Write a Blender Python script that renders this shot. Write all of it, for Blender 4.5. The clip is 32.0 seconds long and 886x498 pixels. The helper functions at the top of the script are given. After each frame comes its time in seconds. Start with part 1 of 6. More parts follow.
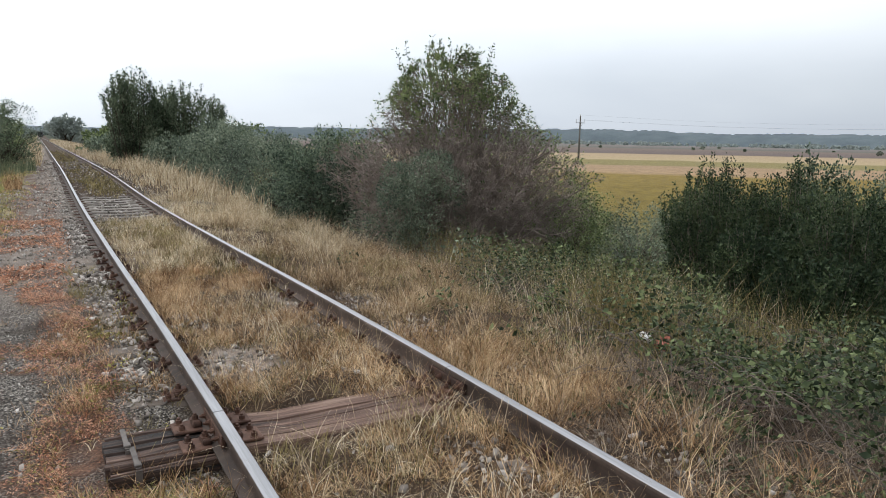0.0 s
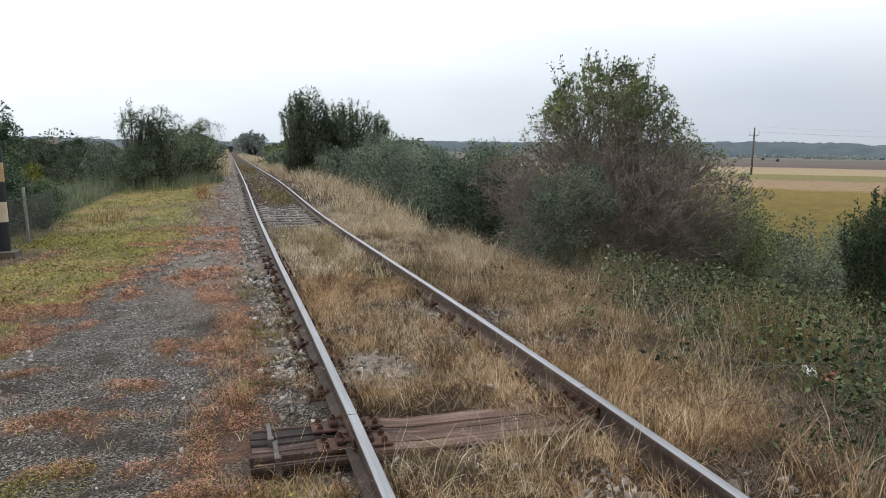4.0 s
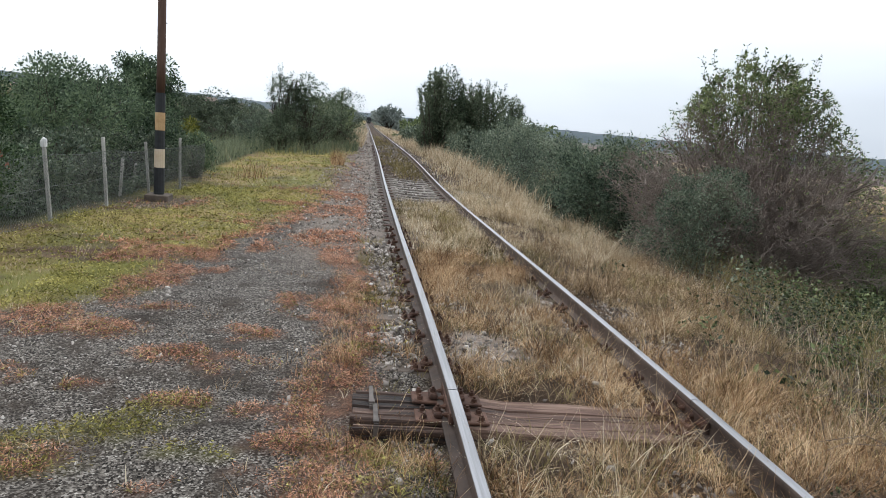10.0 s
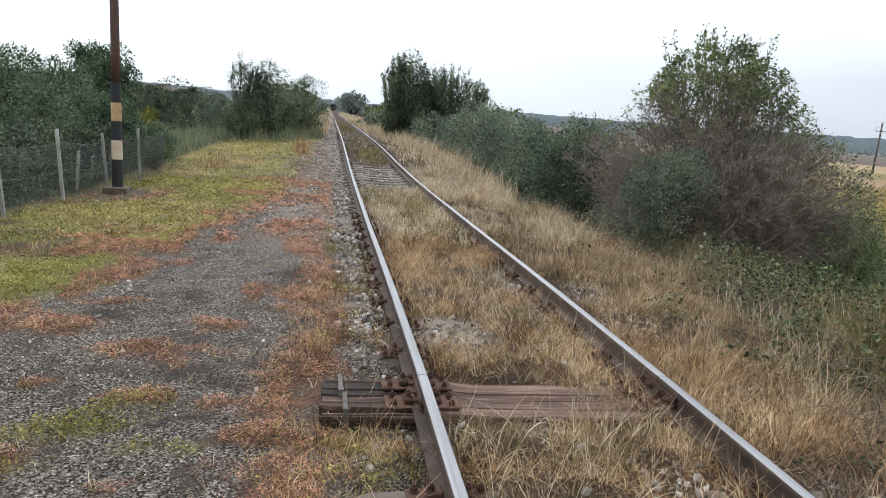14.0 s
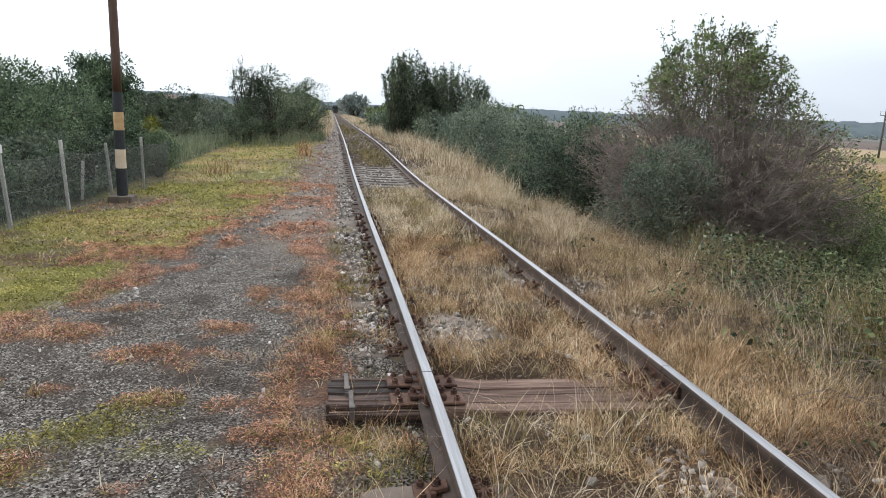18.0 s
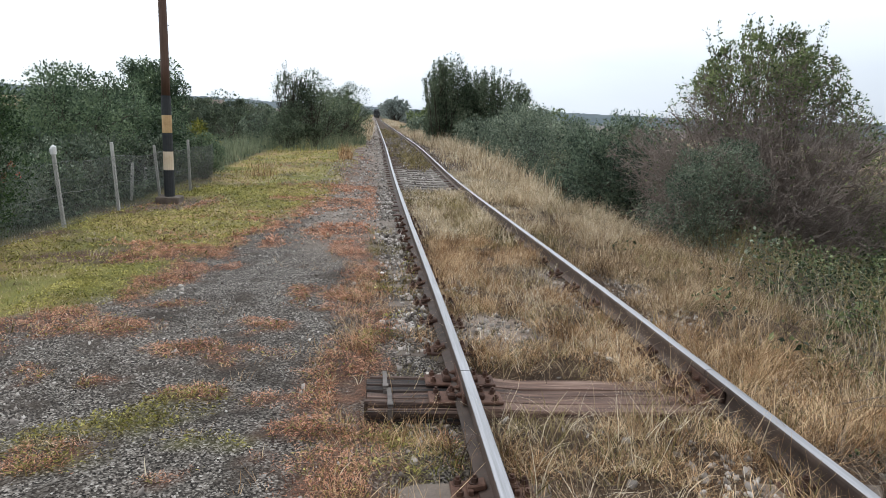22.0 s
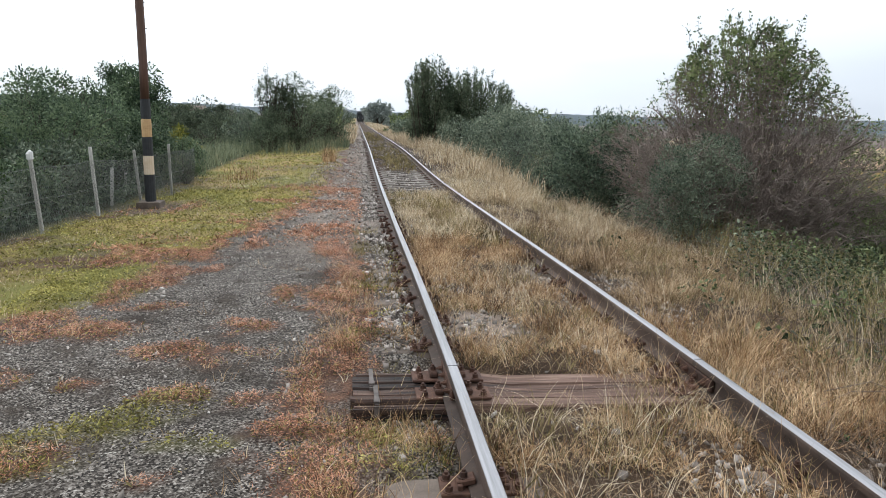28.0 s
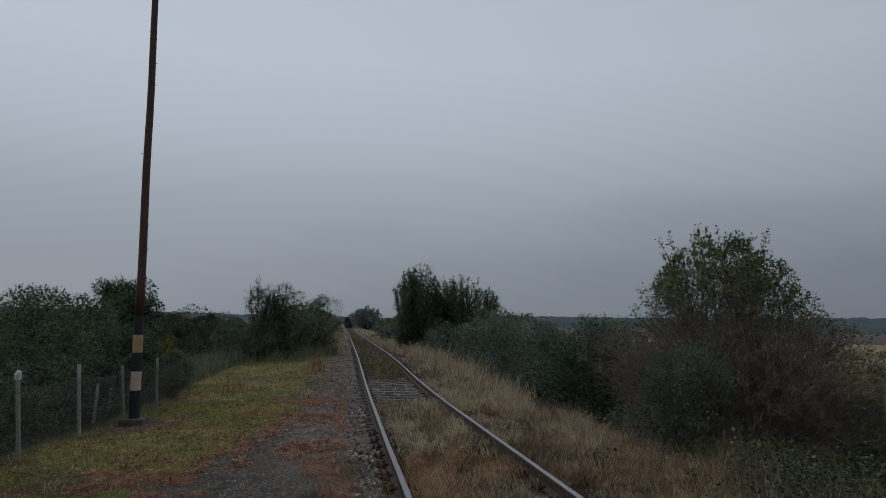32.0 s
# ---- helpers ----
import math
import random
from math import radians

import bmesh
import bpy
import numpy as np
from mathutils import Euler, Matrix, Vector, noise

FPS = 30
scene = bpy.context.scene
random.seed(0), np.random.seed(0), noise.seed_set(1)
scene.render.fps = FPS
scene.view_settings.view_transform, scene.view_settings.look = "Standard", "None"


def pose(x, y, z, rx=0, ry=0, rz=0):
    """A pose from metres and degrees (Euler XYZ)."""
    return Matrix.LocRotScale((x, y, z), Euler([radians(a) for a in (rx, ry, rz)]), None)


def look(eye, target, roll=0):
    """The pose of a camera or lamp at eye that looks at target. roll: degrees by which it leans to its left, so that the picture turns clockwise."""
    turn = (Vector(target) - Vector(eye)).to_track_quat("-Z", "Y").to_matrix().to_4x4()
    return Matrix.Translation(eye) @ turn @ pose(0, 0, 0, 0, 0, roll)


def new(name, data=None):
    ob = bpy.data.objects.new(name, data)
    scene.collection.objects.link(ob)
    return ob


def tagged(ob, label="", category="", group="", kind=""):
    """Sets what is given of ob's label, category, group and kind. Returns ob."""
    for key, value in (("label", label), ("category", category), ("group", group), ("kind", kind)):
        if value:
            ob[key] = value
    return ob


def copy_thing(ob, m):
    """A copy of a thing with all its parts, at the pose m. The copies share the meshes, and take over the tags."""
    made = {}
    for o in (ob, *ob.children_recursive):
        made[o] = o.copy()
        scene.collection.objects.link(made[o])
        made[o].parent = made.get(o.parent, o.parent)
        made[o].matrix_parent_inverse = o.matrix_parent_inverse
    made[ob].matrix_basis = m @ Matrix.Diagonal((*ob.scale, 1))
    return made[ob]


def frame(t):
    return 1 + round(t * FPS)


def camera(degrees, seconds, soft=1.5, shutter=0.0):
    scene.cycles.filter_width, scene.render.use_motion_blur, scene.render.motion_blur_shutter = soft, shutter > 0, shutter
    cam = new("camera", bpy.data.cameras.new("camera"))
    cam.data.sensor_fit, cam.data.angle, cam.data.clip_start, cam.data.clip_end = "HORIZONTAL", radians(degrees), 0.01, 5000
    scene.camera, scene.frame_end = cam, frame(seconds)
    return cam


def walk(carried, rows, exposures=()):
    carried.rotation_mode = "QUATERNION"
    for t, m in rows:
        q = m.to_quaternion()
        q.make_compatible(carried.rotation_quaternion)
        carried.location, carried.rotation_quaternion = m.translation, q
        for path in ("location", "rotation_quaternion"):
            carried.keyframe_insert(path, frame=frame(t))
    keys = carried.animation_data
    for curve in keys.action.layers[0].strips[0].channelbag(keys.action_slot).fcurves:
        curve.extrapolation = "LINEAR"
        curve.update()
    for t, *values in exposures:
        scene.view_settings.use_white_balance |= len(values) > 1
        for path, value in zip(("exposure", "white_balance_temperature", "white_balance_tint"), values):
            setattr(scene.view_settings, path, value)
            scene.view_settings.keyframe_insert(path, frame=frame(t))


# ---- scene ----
cam = camera(65.9, 32.0, 0.9)
PATH = [
    (0, (-0.719, -3.65, 1.473), (0.268, -1.94, 1.157), 1.1),
    (0.5, (-0.726, -3.666, 1.477), (0.27, -1.961, 1.162), 1.4),
    (1, (-0.74, -3.702, 1.484), (0.217, -1.973, 1.175), 1.6),
    (1.5, (-0.732, -3.702, 1.486), (0.164, -1.94, 1.186), 2.1),
    (2, (-0.711, -3.699, 1.494), (0.118, -1.902, 1.208), 2.0),
    (2.5, (-0.693, -3.691, 1.498), (0.063, -1.858, 1.234), 2.0),
    (4.5, (-0.585, -3.696, 1.481), (-0.068, -1.787, 1.184), 1.7),
    (5, (-0.581, -3.703, 1.475), (-0.127, -1.783, 1.149), 3.4),
    (5.5, (-0.56, -3.676, 1.462), (-0.178, -1.746, 1.099), 4.5),
    (6, (-0.557, -3.663, 1.456), (-0.232, -1.728, 1.068), 4.9),
    (6.5, (-0.552, -3.654, 1.448), (-0.262, -1.719, 1.034), 4.9),
    (7, (-0.547, -3.663, 1.444), (-0.309, -1.726, 1.006), 4.8),
    (7.5, (-0.542, -3.647, 1.44), (-0.325, -1.707, 1.004), 4.3),
    (8, (-0.549, -3.646, 1.44), (-0.318, -1.706, 1.013), 4.4),
    (8.5, (-0.549, -3.634, 1.44), (-0.307, -1.7, 0.993), 4.2),
    (9, (-0.564, -3.628, 1.445), (-0.314, -1.695, 0.995), 5.3),
    (9.5, (-0.578, -3.641, 1.452), (-0.321, -1.696, 1.067), 5.9),
    (10, (-0.585, -3.654, 1.456), (-0.349, -1.699, 1.105), 6.2),
    (10.5, (-0.569, -3.652, 1.449), (-0.319, -1.7, 1.094), 5.7),
    (11, (-0.561, -3.601, 1.44), (-0.259, -1.656, 1.085), 5.3),
    (11.5, (-0.568, -3.61, 1.444), (-0.174, -1.682, 1.086), 5.4),
    (12, (-0.568, -3.639, 1.45), (-0.129, -1.721, 1.093), 5.5),
    (12.5, (-0.565, -3.671, 1.457), (-0.126, -1.752, 1.105), 5.3),
    (13, (-0.569, -3.669, 1.453), (-0.176, -1.74, 1.103), 5.0),
    (13.5, (-0.561, -3.653, 1.448), (-0.209, -1.717, 1.088), 5.1),
    (14, (-0.564, -3.63, 1.446), (-0.235, -1.694, 1.063), 5.1),
    (14.5, (-0.558, -3.632, 1.45), (-0.238, -1.697, 1.06), 4.4),
    (16.5, (-0.529, -3.662, 1.445), (-0.209, -1.732, 1.032), 3.8),
    (17, (-0.535, -3.663, 1.446), (-0.208, -1.731, 1.046), 3.9),
    (17.5, (-0.537, -3.665, 1.448), (-0.213, -1.73, 1.061), 3.6),
    (18, (-0.537, -3.671, 1.447), (-0.226, -1.734, 1.059), 3.2),
    (18.5, (-0.529, -3.667, 1.443), (-0.228, -1.732, 1.04), 3.2),
    (19, (-0.536, -3.662, 1.44), (-0.246, -1.73, 1.014), 3.4),
    (19.5, (-0.542, -3.664, 1.439), (-0.267, -1.732, 1.0), 3.8),
    (20, (-0.542, -3.661, 1.437), (-0.28, -1.728, 0.994), 3.9),
    (20.5, (-0.536, -3.659, 1.429), (-0.286, -1.724, 0.993), 3.8),
    (21, (-0.527, -3.675, 1.429), (-0.303, -1.728, 1.029), 2.9),
    (21.5, (-0.536, -3.675, 1.418), (-0.332, -1.723, 1.033), 2.8),
    (22, (-0.537, -3.671, 1.414), (-0.34, -1.718, 1.032), 3.1),
    (22.5, (-0.54, -3.645, 1.408), (-0.325, -1.698, 1.005), 3.7),
    (23, (-0.541, -3.641, 1.402), (-0.298, -1.7, 0.987), 4.1),
    (23.5, (-0.54, -3.648, 1.406), (-0.286, -1.708, 0.988), 4.0),
    (24, (-0.555, -3.674, 1.411), (-0.38, -1.725, 0.995), 3.6),
    (24.5, (-0.56, -3.639, 1.398), (-0.452, -1.688, 0.975), 3.9),
    (25, (-0.553, -3.638, 1.399), (-0.427, -1.691, 0.959), 3.9),
    (25.5, (-0.541, -3.625, 1.387), (-0.331, -1.685, 0.948), 3.3),
    (27.5, (-0.522, -3.669, 1.371), (-0.292, -1.722, 0.971), 1.5),
    (28, (-0.523, -3.633, 1.357), (-0.285, -1.682, 0.984), 2.2),
    (28.5, (-0.515, -3.635, 1.38), (-0.258, -1.675, 1.075), 2.3),
    (29, (-0.514, -3.643, 1.392), (-0.253, -1.672, 1.173), 2.2),
    (29.5, (-0.514, -3.658, 1.387), (-0.248, -1.682, 1.23), 1.7),
    (30, (-0.519, -3.684, 1.398), (-0.253, -1.705, 1.29), 2.0),
    (30.5, (-0.533, -3.752, 1.395), (-0.271, -1.769, 1.352), 1.7),
    (31, (-0.517, -3.668, 1.394), (-0.266, -1.684, 1.423), 2.0),
    (31.5, (-0.545, -3.673, 1.431), (-0.276, -1.695, 1.564), 2.0),
    (32, (-0.573, -3.744, 1.477), (-0.314, -1.773, 1.694), 1.2),
]
EXPOSURES = [
    (0, -0.94, 6500, 10), (1, -0.94, 6500, 10), (2, -1.0, 6500, 10), (5, -1.1, 6450, 10), (6, -0.9, 6500, 10), (7, -0.77, 6500, 10), (9, -0.66, 6500, 10), (10, -0.92, 6380, 10),
    (11, -0.94, 6350, 10), (13, -1.06, 6350, 10), (14, -0.82, 6400, 10), (17, -0.74, 6400, 10), (19, -0.8, 6420, 10), (20, -0.72, 6450, 10), (21, -0.64, 6420, 10), (22, -0.86, 6350, 10),
    (24, -0.74, 6450, 10), (25, -0.7, 6450, 10), (27.5, -0.74, 6400, 10), (28, -0.78, 6400, 10), (28.5, -1.04, 6350, 10), (29, -1.25, 6300, 10), (29.5, -1.47, 6250, 10), (30, -1.86, 6200, 10),
    (31, -2.39, 6150, 10), (32, -2.91, 6080, 10),
]
walk(cam, [(t, look(eye, target, roll)) for t, eye, target, roll in PATH], EXPOSURES)

# ---- light: overcast sky over the plain ----
world = bpy.data.worlds.new("overcast_sky")
scene.world = world
world.use_nodes = True
wn, wl = world.node_tree.nodes, world.node_tree.links
wn.clear()
w_out = wn.new("ShaderNodeOutputWorld")
w_bg = wn.new("ShaderNodeBackground")
w_bg2 = wn.new("ShaderNodeBackground")
w_add = wn.new("ShaderNodeAddShader")
w_sky = wn.new("ShaderNodeTexSky")
w_sky.sky_type, w_sky.sun_disc = "NISHITA", False
w_sky.sun_elevation, w_sky.sun_rotation = radians(38), radians(-60)
w_tc = wn.new("ShaderNodeTexCoord")
w_map = wn.new("ShaderNodeMapping")
w_map.inputs["Scale"].default_value = (1.0, 1.0, 3.2)
w_noise = wn.new("ShaderNodeTexNoise")
w_noise.inputs["Scale"].default_value, w_noise.inputs["Detail"].default_value = 1.7, 5.0
w_noise.inputs["Roughness"].default_value = 0.45
# cloud thickness: thin and white overhead and ahead, heavier and bluer low over the plain to the east
w_dir = wn.new("ShaderNodeVectorMath")
w_dir.operation = "DOT_PRODUCT"
w_dir.inputs[1].default_value = (0.34, 0.0, -2.7)
w_mul = wn.new("ShaderNodeMath")
w_mul.operation, w_mul.inputs[1].default_value = "MULTIPLY", 0.66
w_sum = wn.new("ShaderNodeMath")
w_sum.operation = "ADD"
w_ramp = wn.new("ShaderNodeValToRGB")
ramp = w_ramp.color_ramp
ramp.elements[0].position, ramp.elements[0].color = 0.22, (1.98, 2.11, 2.25, 1)
ramp.elements[1].position, ramp.elements[1].color = 0.90, (0.62, 0.70, 0.88, 1)
e = ramp.elements.new(0.42)
e.color = (1.54, 1.68, 1.85, 1)
e = ramp.elements.new(0.64)
e.color = (1.02, 1.17, 1.42, 1)
wl.new(w_tc.outputs["Generated"], w_map.inputs[0])
wl.new(w_map.outputs[0], w_noise.inputs["Vector"])
wl.new(w_tc.outputs["Generated"], w_dir.inputs[0])
wl.new(w_dir.outputs["Value"], w_mul.inputs[0])
w_soft = wn.new("ShaderNodeMath")
w_soft.operation, w_soft.inputs[1].default_value, w_soft.inputs[2].default_value = "MULTIPLY_ADD", 0.52, 0.14
wl.new(w_noise.outputs["Fac"], w_soft.inputs[0])
wl.new(w_soft.outputs[0], w_sum.inputs[0])
wl.new(w_mul.outputs[0], w_sum.inputs[1])
wl.new(w_sum.outputs[0], w_ramp.inputs[0])
wl.new(w_ramp.outputs[0], w_bg.inputs[0])
w_ahead = wn.new("ShaderNodeVectorMath")
w_ahead.operation = "DOT_PRODUCT"
w_ahead.inputs[1].default_value = (-0.18, 0.40, 0.0)
w_gain = wn.new("ShaderNodeMath")
w_gain.operation, w_gain.inputs[1].default_value = "ADD", 1.0
# an overcast sky is dimmer towards the horizon
w_up = wn.new("ShaderNodeSeparateXYZ")
w_lift = wn.new("ShaderNodeValToRGB")
lift = w_lift.color_ramp
lift.elements[0].position, lift.elements[0].color = 0.0, (0.72, 0.72, 0.72, 1)
lift.elements[1].position, lift.elements[1].color = 1.0, (1.3, 1.3, 1.3, 1)
for q, v in ((0.08, 0.74), (0.16, 0.88), (0.26, 1.15), (0.36, 1.32)):
    lift.elements.new(q).color = (v, v, v, 1)
w_both = wn.new("ShaderNodeMath")
w_both.operation = "MULTIPLY"
wl.new(w_tc.outputs["Generated"], w_ahead.inputs[0])
wl.new(w_ahead.outputs["Value"], w_gain.inputs[0])
wl.new(w_tc.outputs["Generated"], w_up.inputs[0])
wl.new(w_up.outputs["Z"], w_lift.inputs[0])
wl.new(w_gain.outputs[0], w_both.inputs[0])
wl.new(w_lift.outputs[0], w_both.inputs[1])
wl.new(w_both.outputs[0], w_bg.inputs[1])
wl.new(w_sky.outputs[0], w_bg2.inputs[0])
w_bg2.inputs[1].default_value = 0.012
wl.new(w_bg.outputs[0], w_add.inputs[0])
wl.new(w_bg2.outputs[0], w_add.inputs[1])
wl.new(w_add.outputs[0], w_out.inputs[0])

sun = new("sun", bpy.data.lights.new("sun", "SUN"))
sun.data.energy, sun.data.angle, sun.data.color = 1.4, radians(35), (1.0, 0.88, 0.74)
sun.matrix_world = look((-30, 20, 40), (0, 0, 0))


# ---- materials ----
def mat_new(name):
    m = bpy.data.materials.new(name)
    m.use_nodes = True
    t = m.node_tree
    t.nodes.clear()
    out = t.nodes.new("ShaderNodeOutputMaterial")
    b = t.nodes.new("ShaderNodeBsdfPrincipled")
    t.links.new(b.outputs[0], out.inputs[0])
    return m, t, b, out


def noise_node(t, scale, detail=4.0, rough=0.55, vec=None):
    n = t.nodes.new("ShaderNodeTexNoise")
    n.inputs["Scale"].default_value, n.inputs["Detail"].default_value = scale, detail
    n.inputs["Roughness"].default_value = rough
    if vec:
        t.links.new(vec, n.inputs["Vector"])
    return n


def ramp_node(t, fac, stops):
    r = t.nodes.new("ShaderNodeValToRGB")
    els = r.color_ramp.elements
    els[0].position, els[0].color = stops[0][0], (*stops[0][1], 1)
    els[1].position, els[1].color = stops[-1][0], (*stops[-1][1], 1)
    for p, c in stops[1:-1]:
        els.new(p).color = (*c, 1)
    t.links.new(fac, r.inputs[0])
    return r


def mix_node(t, fac, a, b, mode="MIX"):
    n = t.nodes.new("ShaderNodeMix")
    n.data_type, n.blend_type = "RGBA", mode
    for sock, v in ((n.inputs[0], fac), (n.inputs[6], a), (n.inputs[7], b)):
        if isinstance(v, (int, float)):
            sock.default_value = v
        elif isinstance(v, tuple):
            sock.default_value = (*v, 1)
        else:
            t.links.new(v, sock)
    return n.outputs[2]


def math_node(t, op, a, b=0.0):
    n = t.nodes.new("ShaderNodeMath")
    n.operation = op
    for sock, v in zip(n.inputs, (a, b)):
        if isinstance(v, (int, float)):
            sock.default_value = v
        else:
            t.links.new(v, sock)
    return n.outputs[0]


def bump_node(t, height, strength, dist, bsdf):
    n = t.nodes.new("ShaderNodeBump")
    n.inputs["Strength"].default_value, n.inputs["Distance"].default_value = strength, dist
    t.links.new(height, n.inputs["Height"])
    t.links.new(n.outputs[0], bsdf.inputs["Normal"])
    return n


def obj_coord(t):
    return t.nodes.new("ShaderNodeTexCoord").outputs["Object"]


def foliage_mat(name, dark, mid, light, rough=0.6, trans=0.25, patch=1.2):
    """Leaves and blades: colour by leaf and by clump, some light through the leaf."""
    m, t, b, out = mat_new(name)
    geo = t.nodes.new("ShaderNodeNewGeometry")
    n, n2 = noise_node(t, patch, 3.0, 0.6, geo.outputs["Position"]), noise_node(t, patch * 5, 2.0, 0.5, geo.outputs["Position"])
    f = math_node(t, "ADD", math_node(t, "MULTIPLY", geo.outputs["Random Per Island"], 0.70), math_node(t, "MULTIPLY", math_node(t, "SUBTRACT", n.outputs["Fac"], 0.19), 1.8))
    f = math_node(t, "ADD", f, math_node(t, "MULTIPLY", math_node(t, "SUBTRACT", n2.outputs["Fac"], 0.88), 0.8))
    r = ramp_node(t, f, [(0.15, dark), (0.58, mid), (1.05, light)])
    t.links.new(r.outputs[0], b.inputs["Base Color"])
    b.inputs["Roughness"].default_value = rough
    b.inputs["Specular IOR Level"].default_value = 0.18
    tr = t.nodes.new("ShaderNodeBsdfTranslucent")
    t.links.new(r.outputs[0], tr.inputs[0])
    mx = t.nodes.new("ShaderNodeMixShader")
    mx.inputs[0].default_value = trans
    t.links.new(b.outputs[0], mx.inputs[1])
    t.links.new(tr.outputs[0], mx.inputs[2])
    t.links.new(mx.outputs[0], out.inputs[0])
    return m


def surface_mat(name, stops, scale, rough=0.8, metal=0.0, bump=0.3, dist=0.004, fine=60.0, stretch=None):
    m, t, b, out = mat_new(name)
    co = obj_coord(t)
    if stretch:
        mp = t.nodes.new("ShaderNodeMapping")
        mp.inputs["Scale"].default_value = stretch
        t.links.new(co, mp.inputs[0])
        co = mp.outputs[0]
    big, small = noise_node(t, scale, 6.0, 0.62, co), noise_node(t, fine, 4.0, 0.6, co)
    oi = t.nodes.new("ShaderNodeObjectInfo")
    f = math_node(t, "ADD", math_node(t, "MULTIPLY", big.outputs["Fac"], 0.7), math_node(t, "MULTIPLY", small.outputs["Fac"], 0.3))
    f = math_node(t, "ADD", f, math_node(t, "MULTIPLY", math_node(t, "SUBTRACT", oi.outputs["Random"], 0.5), 0.20))
    r = ramp_node(t, f, stops)
    t.links.new(r.outputs[0], b.inputs["Base Color"])
    rr = math_node(t, "ADD", math_node(t, "MULTIPLY", math_node(t, "SUBTRACT", small.outputs["Fac"], 0.5), 0.4), rough)
    t.links.new(rr, b.inputs["Roughness"])
    b.inputs["Metallic"].default_value = metal
    bump_node(t, f, bump, dist, b)
    return m


M_DRY = foliage_mat("dry_grass", (0.042, 0.021, 0.010), (0.355, 0.208, 0.102), (0.78, 0.58, 0.36), 0.75, 0.05, 3.0)
M_VERGE = foliage_mat("verge_dry_grass", (0.040, 0.023, 0.012), (0.305, 0.198, 0.104), (0.74, 0.58, 0.39), 0.75, 0.05, 3.0)
M_STRAW = foliage_mat("pale_straw", (0.14, 0.096, 0.056), (0.57, 0.435, 0.270), (0.86, 0.76, 0.58), 0.75, 0.05, 2.0)
M_OLIVE = foliage_mat("olive_grass", (0.050, 0.043, 0.017), (0.185, 0.148, 0.058), (0.40, 0.325, 0.15), 0.7, 0.08)
M_GREENGRASS = foliage_mat("green_grass", (0.085, 0.083, 0.020), (0.285, 0.262, 0.068), (0.56, 0.50, 0.17), 0.7, 0.1, 2.5)
M_RED = foliage_mat("reddened_weeds", (0.075, 0.030, 0.020), (0.53, 0.240, 0.142), (0.80, 0.49, 0.33), 0.75, 0.08, 5.0)
M_BRAMBLE = foliage_mat("bramble_leaves", (0.012, 0.020, 0.009), (0.050, 0.070, 0.032), (0.19, 0.225, 0.10), 0.55, 0.15, 3.0)
M_LEAF_DARK = foliage_mat("dark_green_leaves", (0.024, 0.039, 0.027), (0.086, 0.121, 0.081), (0.215, 0.26, 0.175), 0.6, 0.2, 0.8)
# dark green leaves again, lightened: west-side brightness put into their colour
M_LEAF_WEST_LIT = foliage_mat("west_lit_leaves", (0.029, 0.049, 0.029), (0.092, 0.136, 0.078), (0.225, 0.29, 0.165), 0.55, 0.25, 0.8)
M_LEAF_BUSH = foliage_mat("bush_leaves", (0.048, 0.072, 0.030), (0.148, 0.188, 0.080), (0.32, 0.37, 0.17), 0.6, 0.25, 1.2)
M_LEAF_GREY = foliage_mat("grey_green_leaves", (0.050, 0.068, 0.050), (0.146, 0.182, 0.130), (0.295, 0.335, 0.24), 0.65, 0.2, 0.8)
M_LEAF_YELLOW = foliage_mat("yellowing_leaves", (0.07, 0.085, 0.018), (0.16, 0.165, 0.035), (0.30, 0.27, 0.06), 0.55, 0.3, 0.8)
# leaf tones lightened so that some distance haze lies in the colour
M_LEAF_FAR = foliage_mat("far_hazed_leaves", (0.050, 0.066, 0.046), (0.092, 0.115, 0.076), (0.155, 0.18, 0.112), 0.8, 0.15, 0.3)
# aerial haze painted as a pale bluish leaf colour
M_LEAF_HAZY = foliage_mat("hazy_leaves", (0.20, 0.235, 0.225), (0.27, 0.305, 0.285), (0.35, 0.385, 0.35), 0.85, 0.2, 0.1)
M_REED = foliage_mat("reed_blades", (0.09, 0.115, 0.068), (0.18, 0.21, 0.125), (0.30, 0.32, 0.20), 0.65, 0.2, 0.6)
M_VERGE_DARK = foliage_mat("verge_bush_leaves", (0.042, 0.060, 0.038), (0.105, 0.140, 0.086), (0.24, 0.275, 0.18), 0.65, 0.25, 0.8)
M_LEAF_THICKET = foliage_mat("thicket_leaves", (0.010, 0.020, 0.010), (0.033, 0.053, 0.026), (0.105, 0.135, 0.065), 0.6, 0.2, 1.0)
M_WITHER = foliage_mat("withered_stalks", (0.035, 0.026, 0.020), (0.150, 0.112, 0.084), (0.36, 0.285, 0.22), 0.8, 0.05, 2.0)
M_CONIFER = foliage_mat("conifer_sprays", (0.010, 0.024, 0.010), (0.030, 0.060, 0.022), (0.085, 0.135, 0.045), 0.6, 0.15, 2.0)
M_PETAL = foliage_mat("red_petals", (0.35, 0.045, 0.035), (0.62, 0.11, 0.075), (0.78, 0.22, 0.15), 0.5, 0.2, 6.0)
M_STEM = surface_mat("grey_brown_twigs", [(0.3, (0.080, 0.060, 0.050)), (0.55, (0.225, 0.178, 0.150)), (0.8, (0.42, 0.355, 0.31))], 3.0, 0.85, bump=0.2)
M_BARK = surface_mat("dark_bark", [(0.3, (0.025, 0.018, 0.012)), (0.7, (0.09, 0.07, 0.05))], 6.0, 0.9)
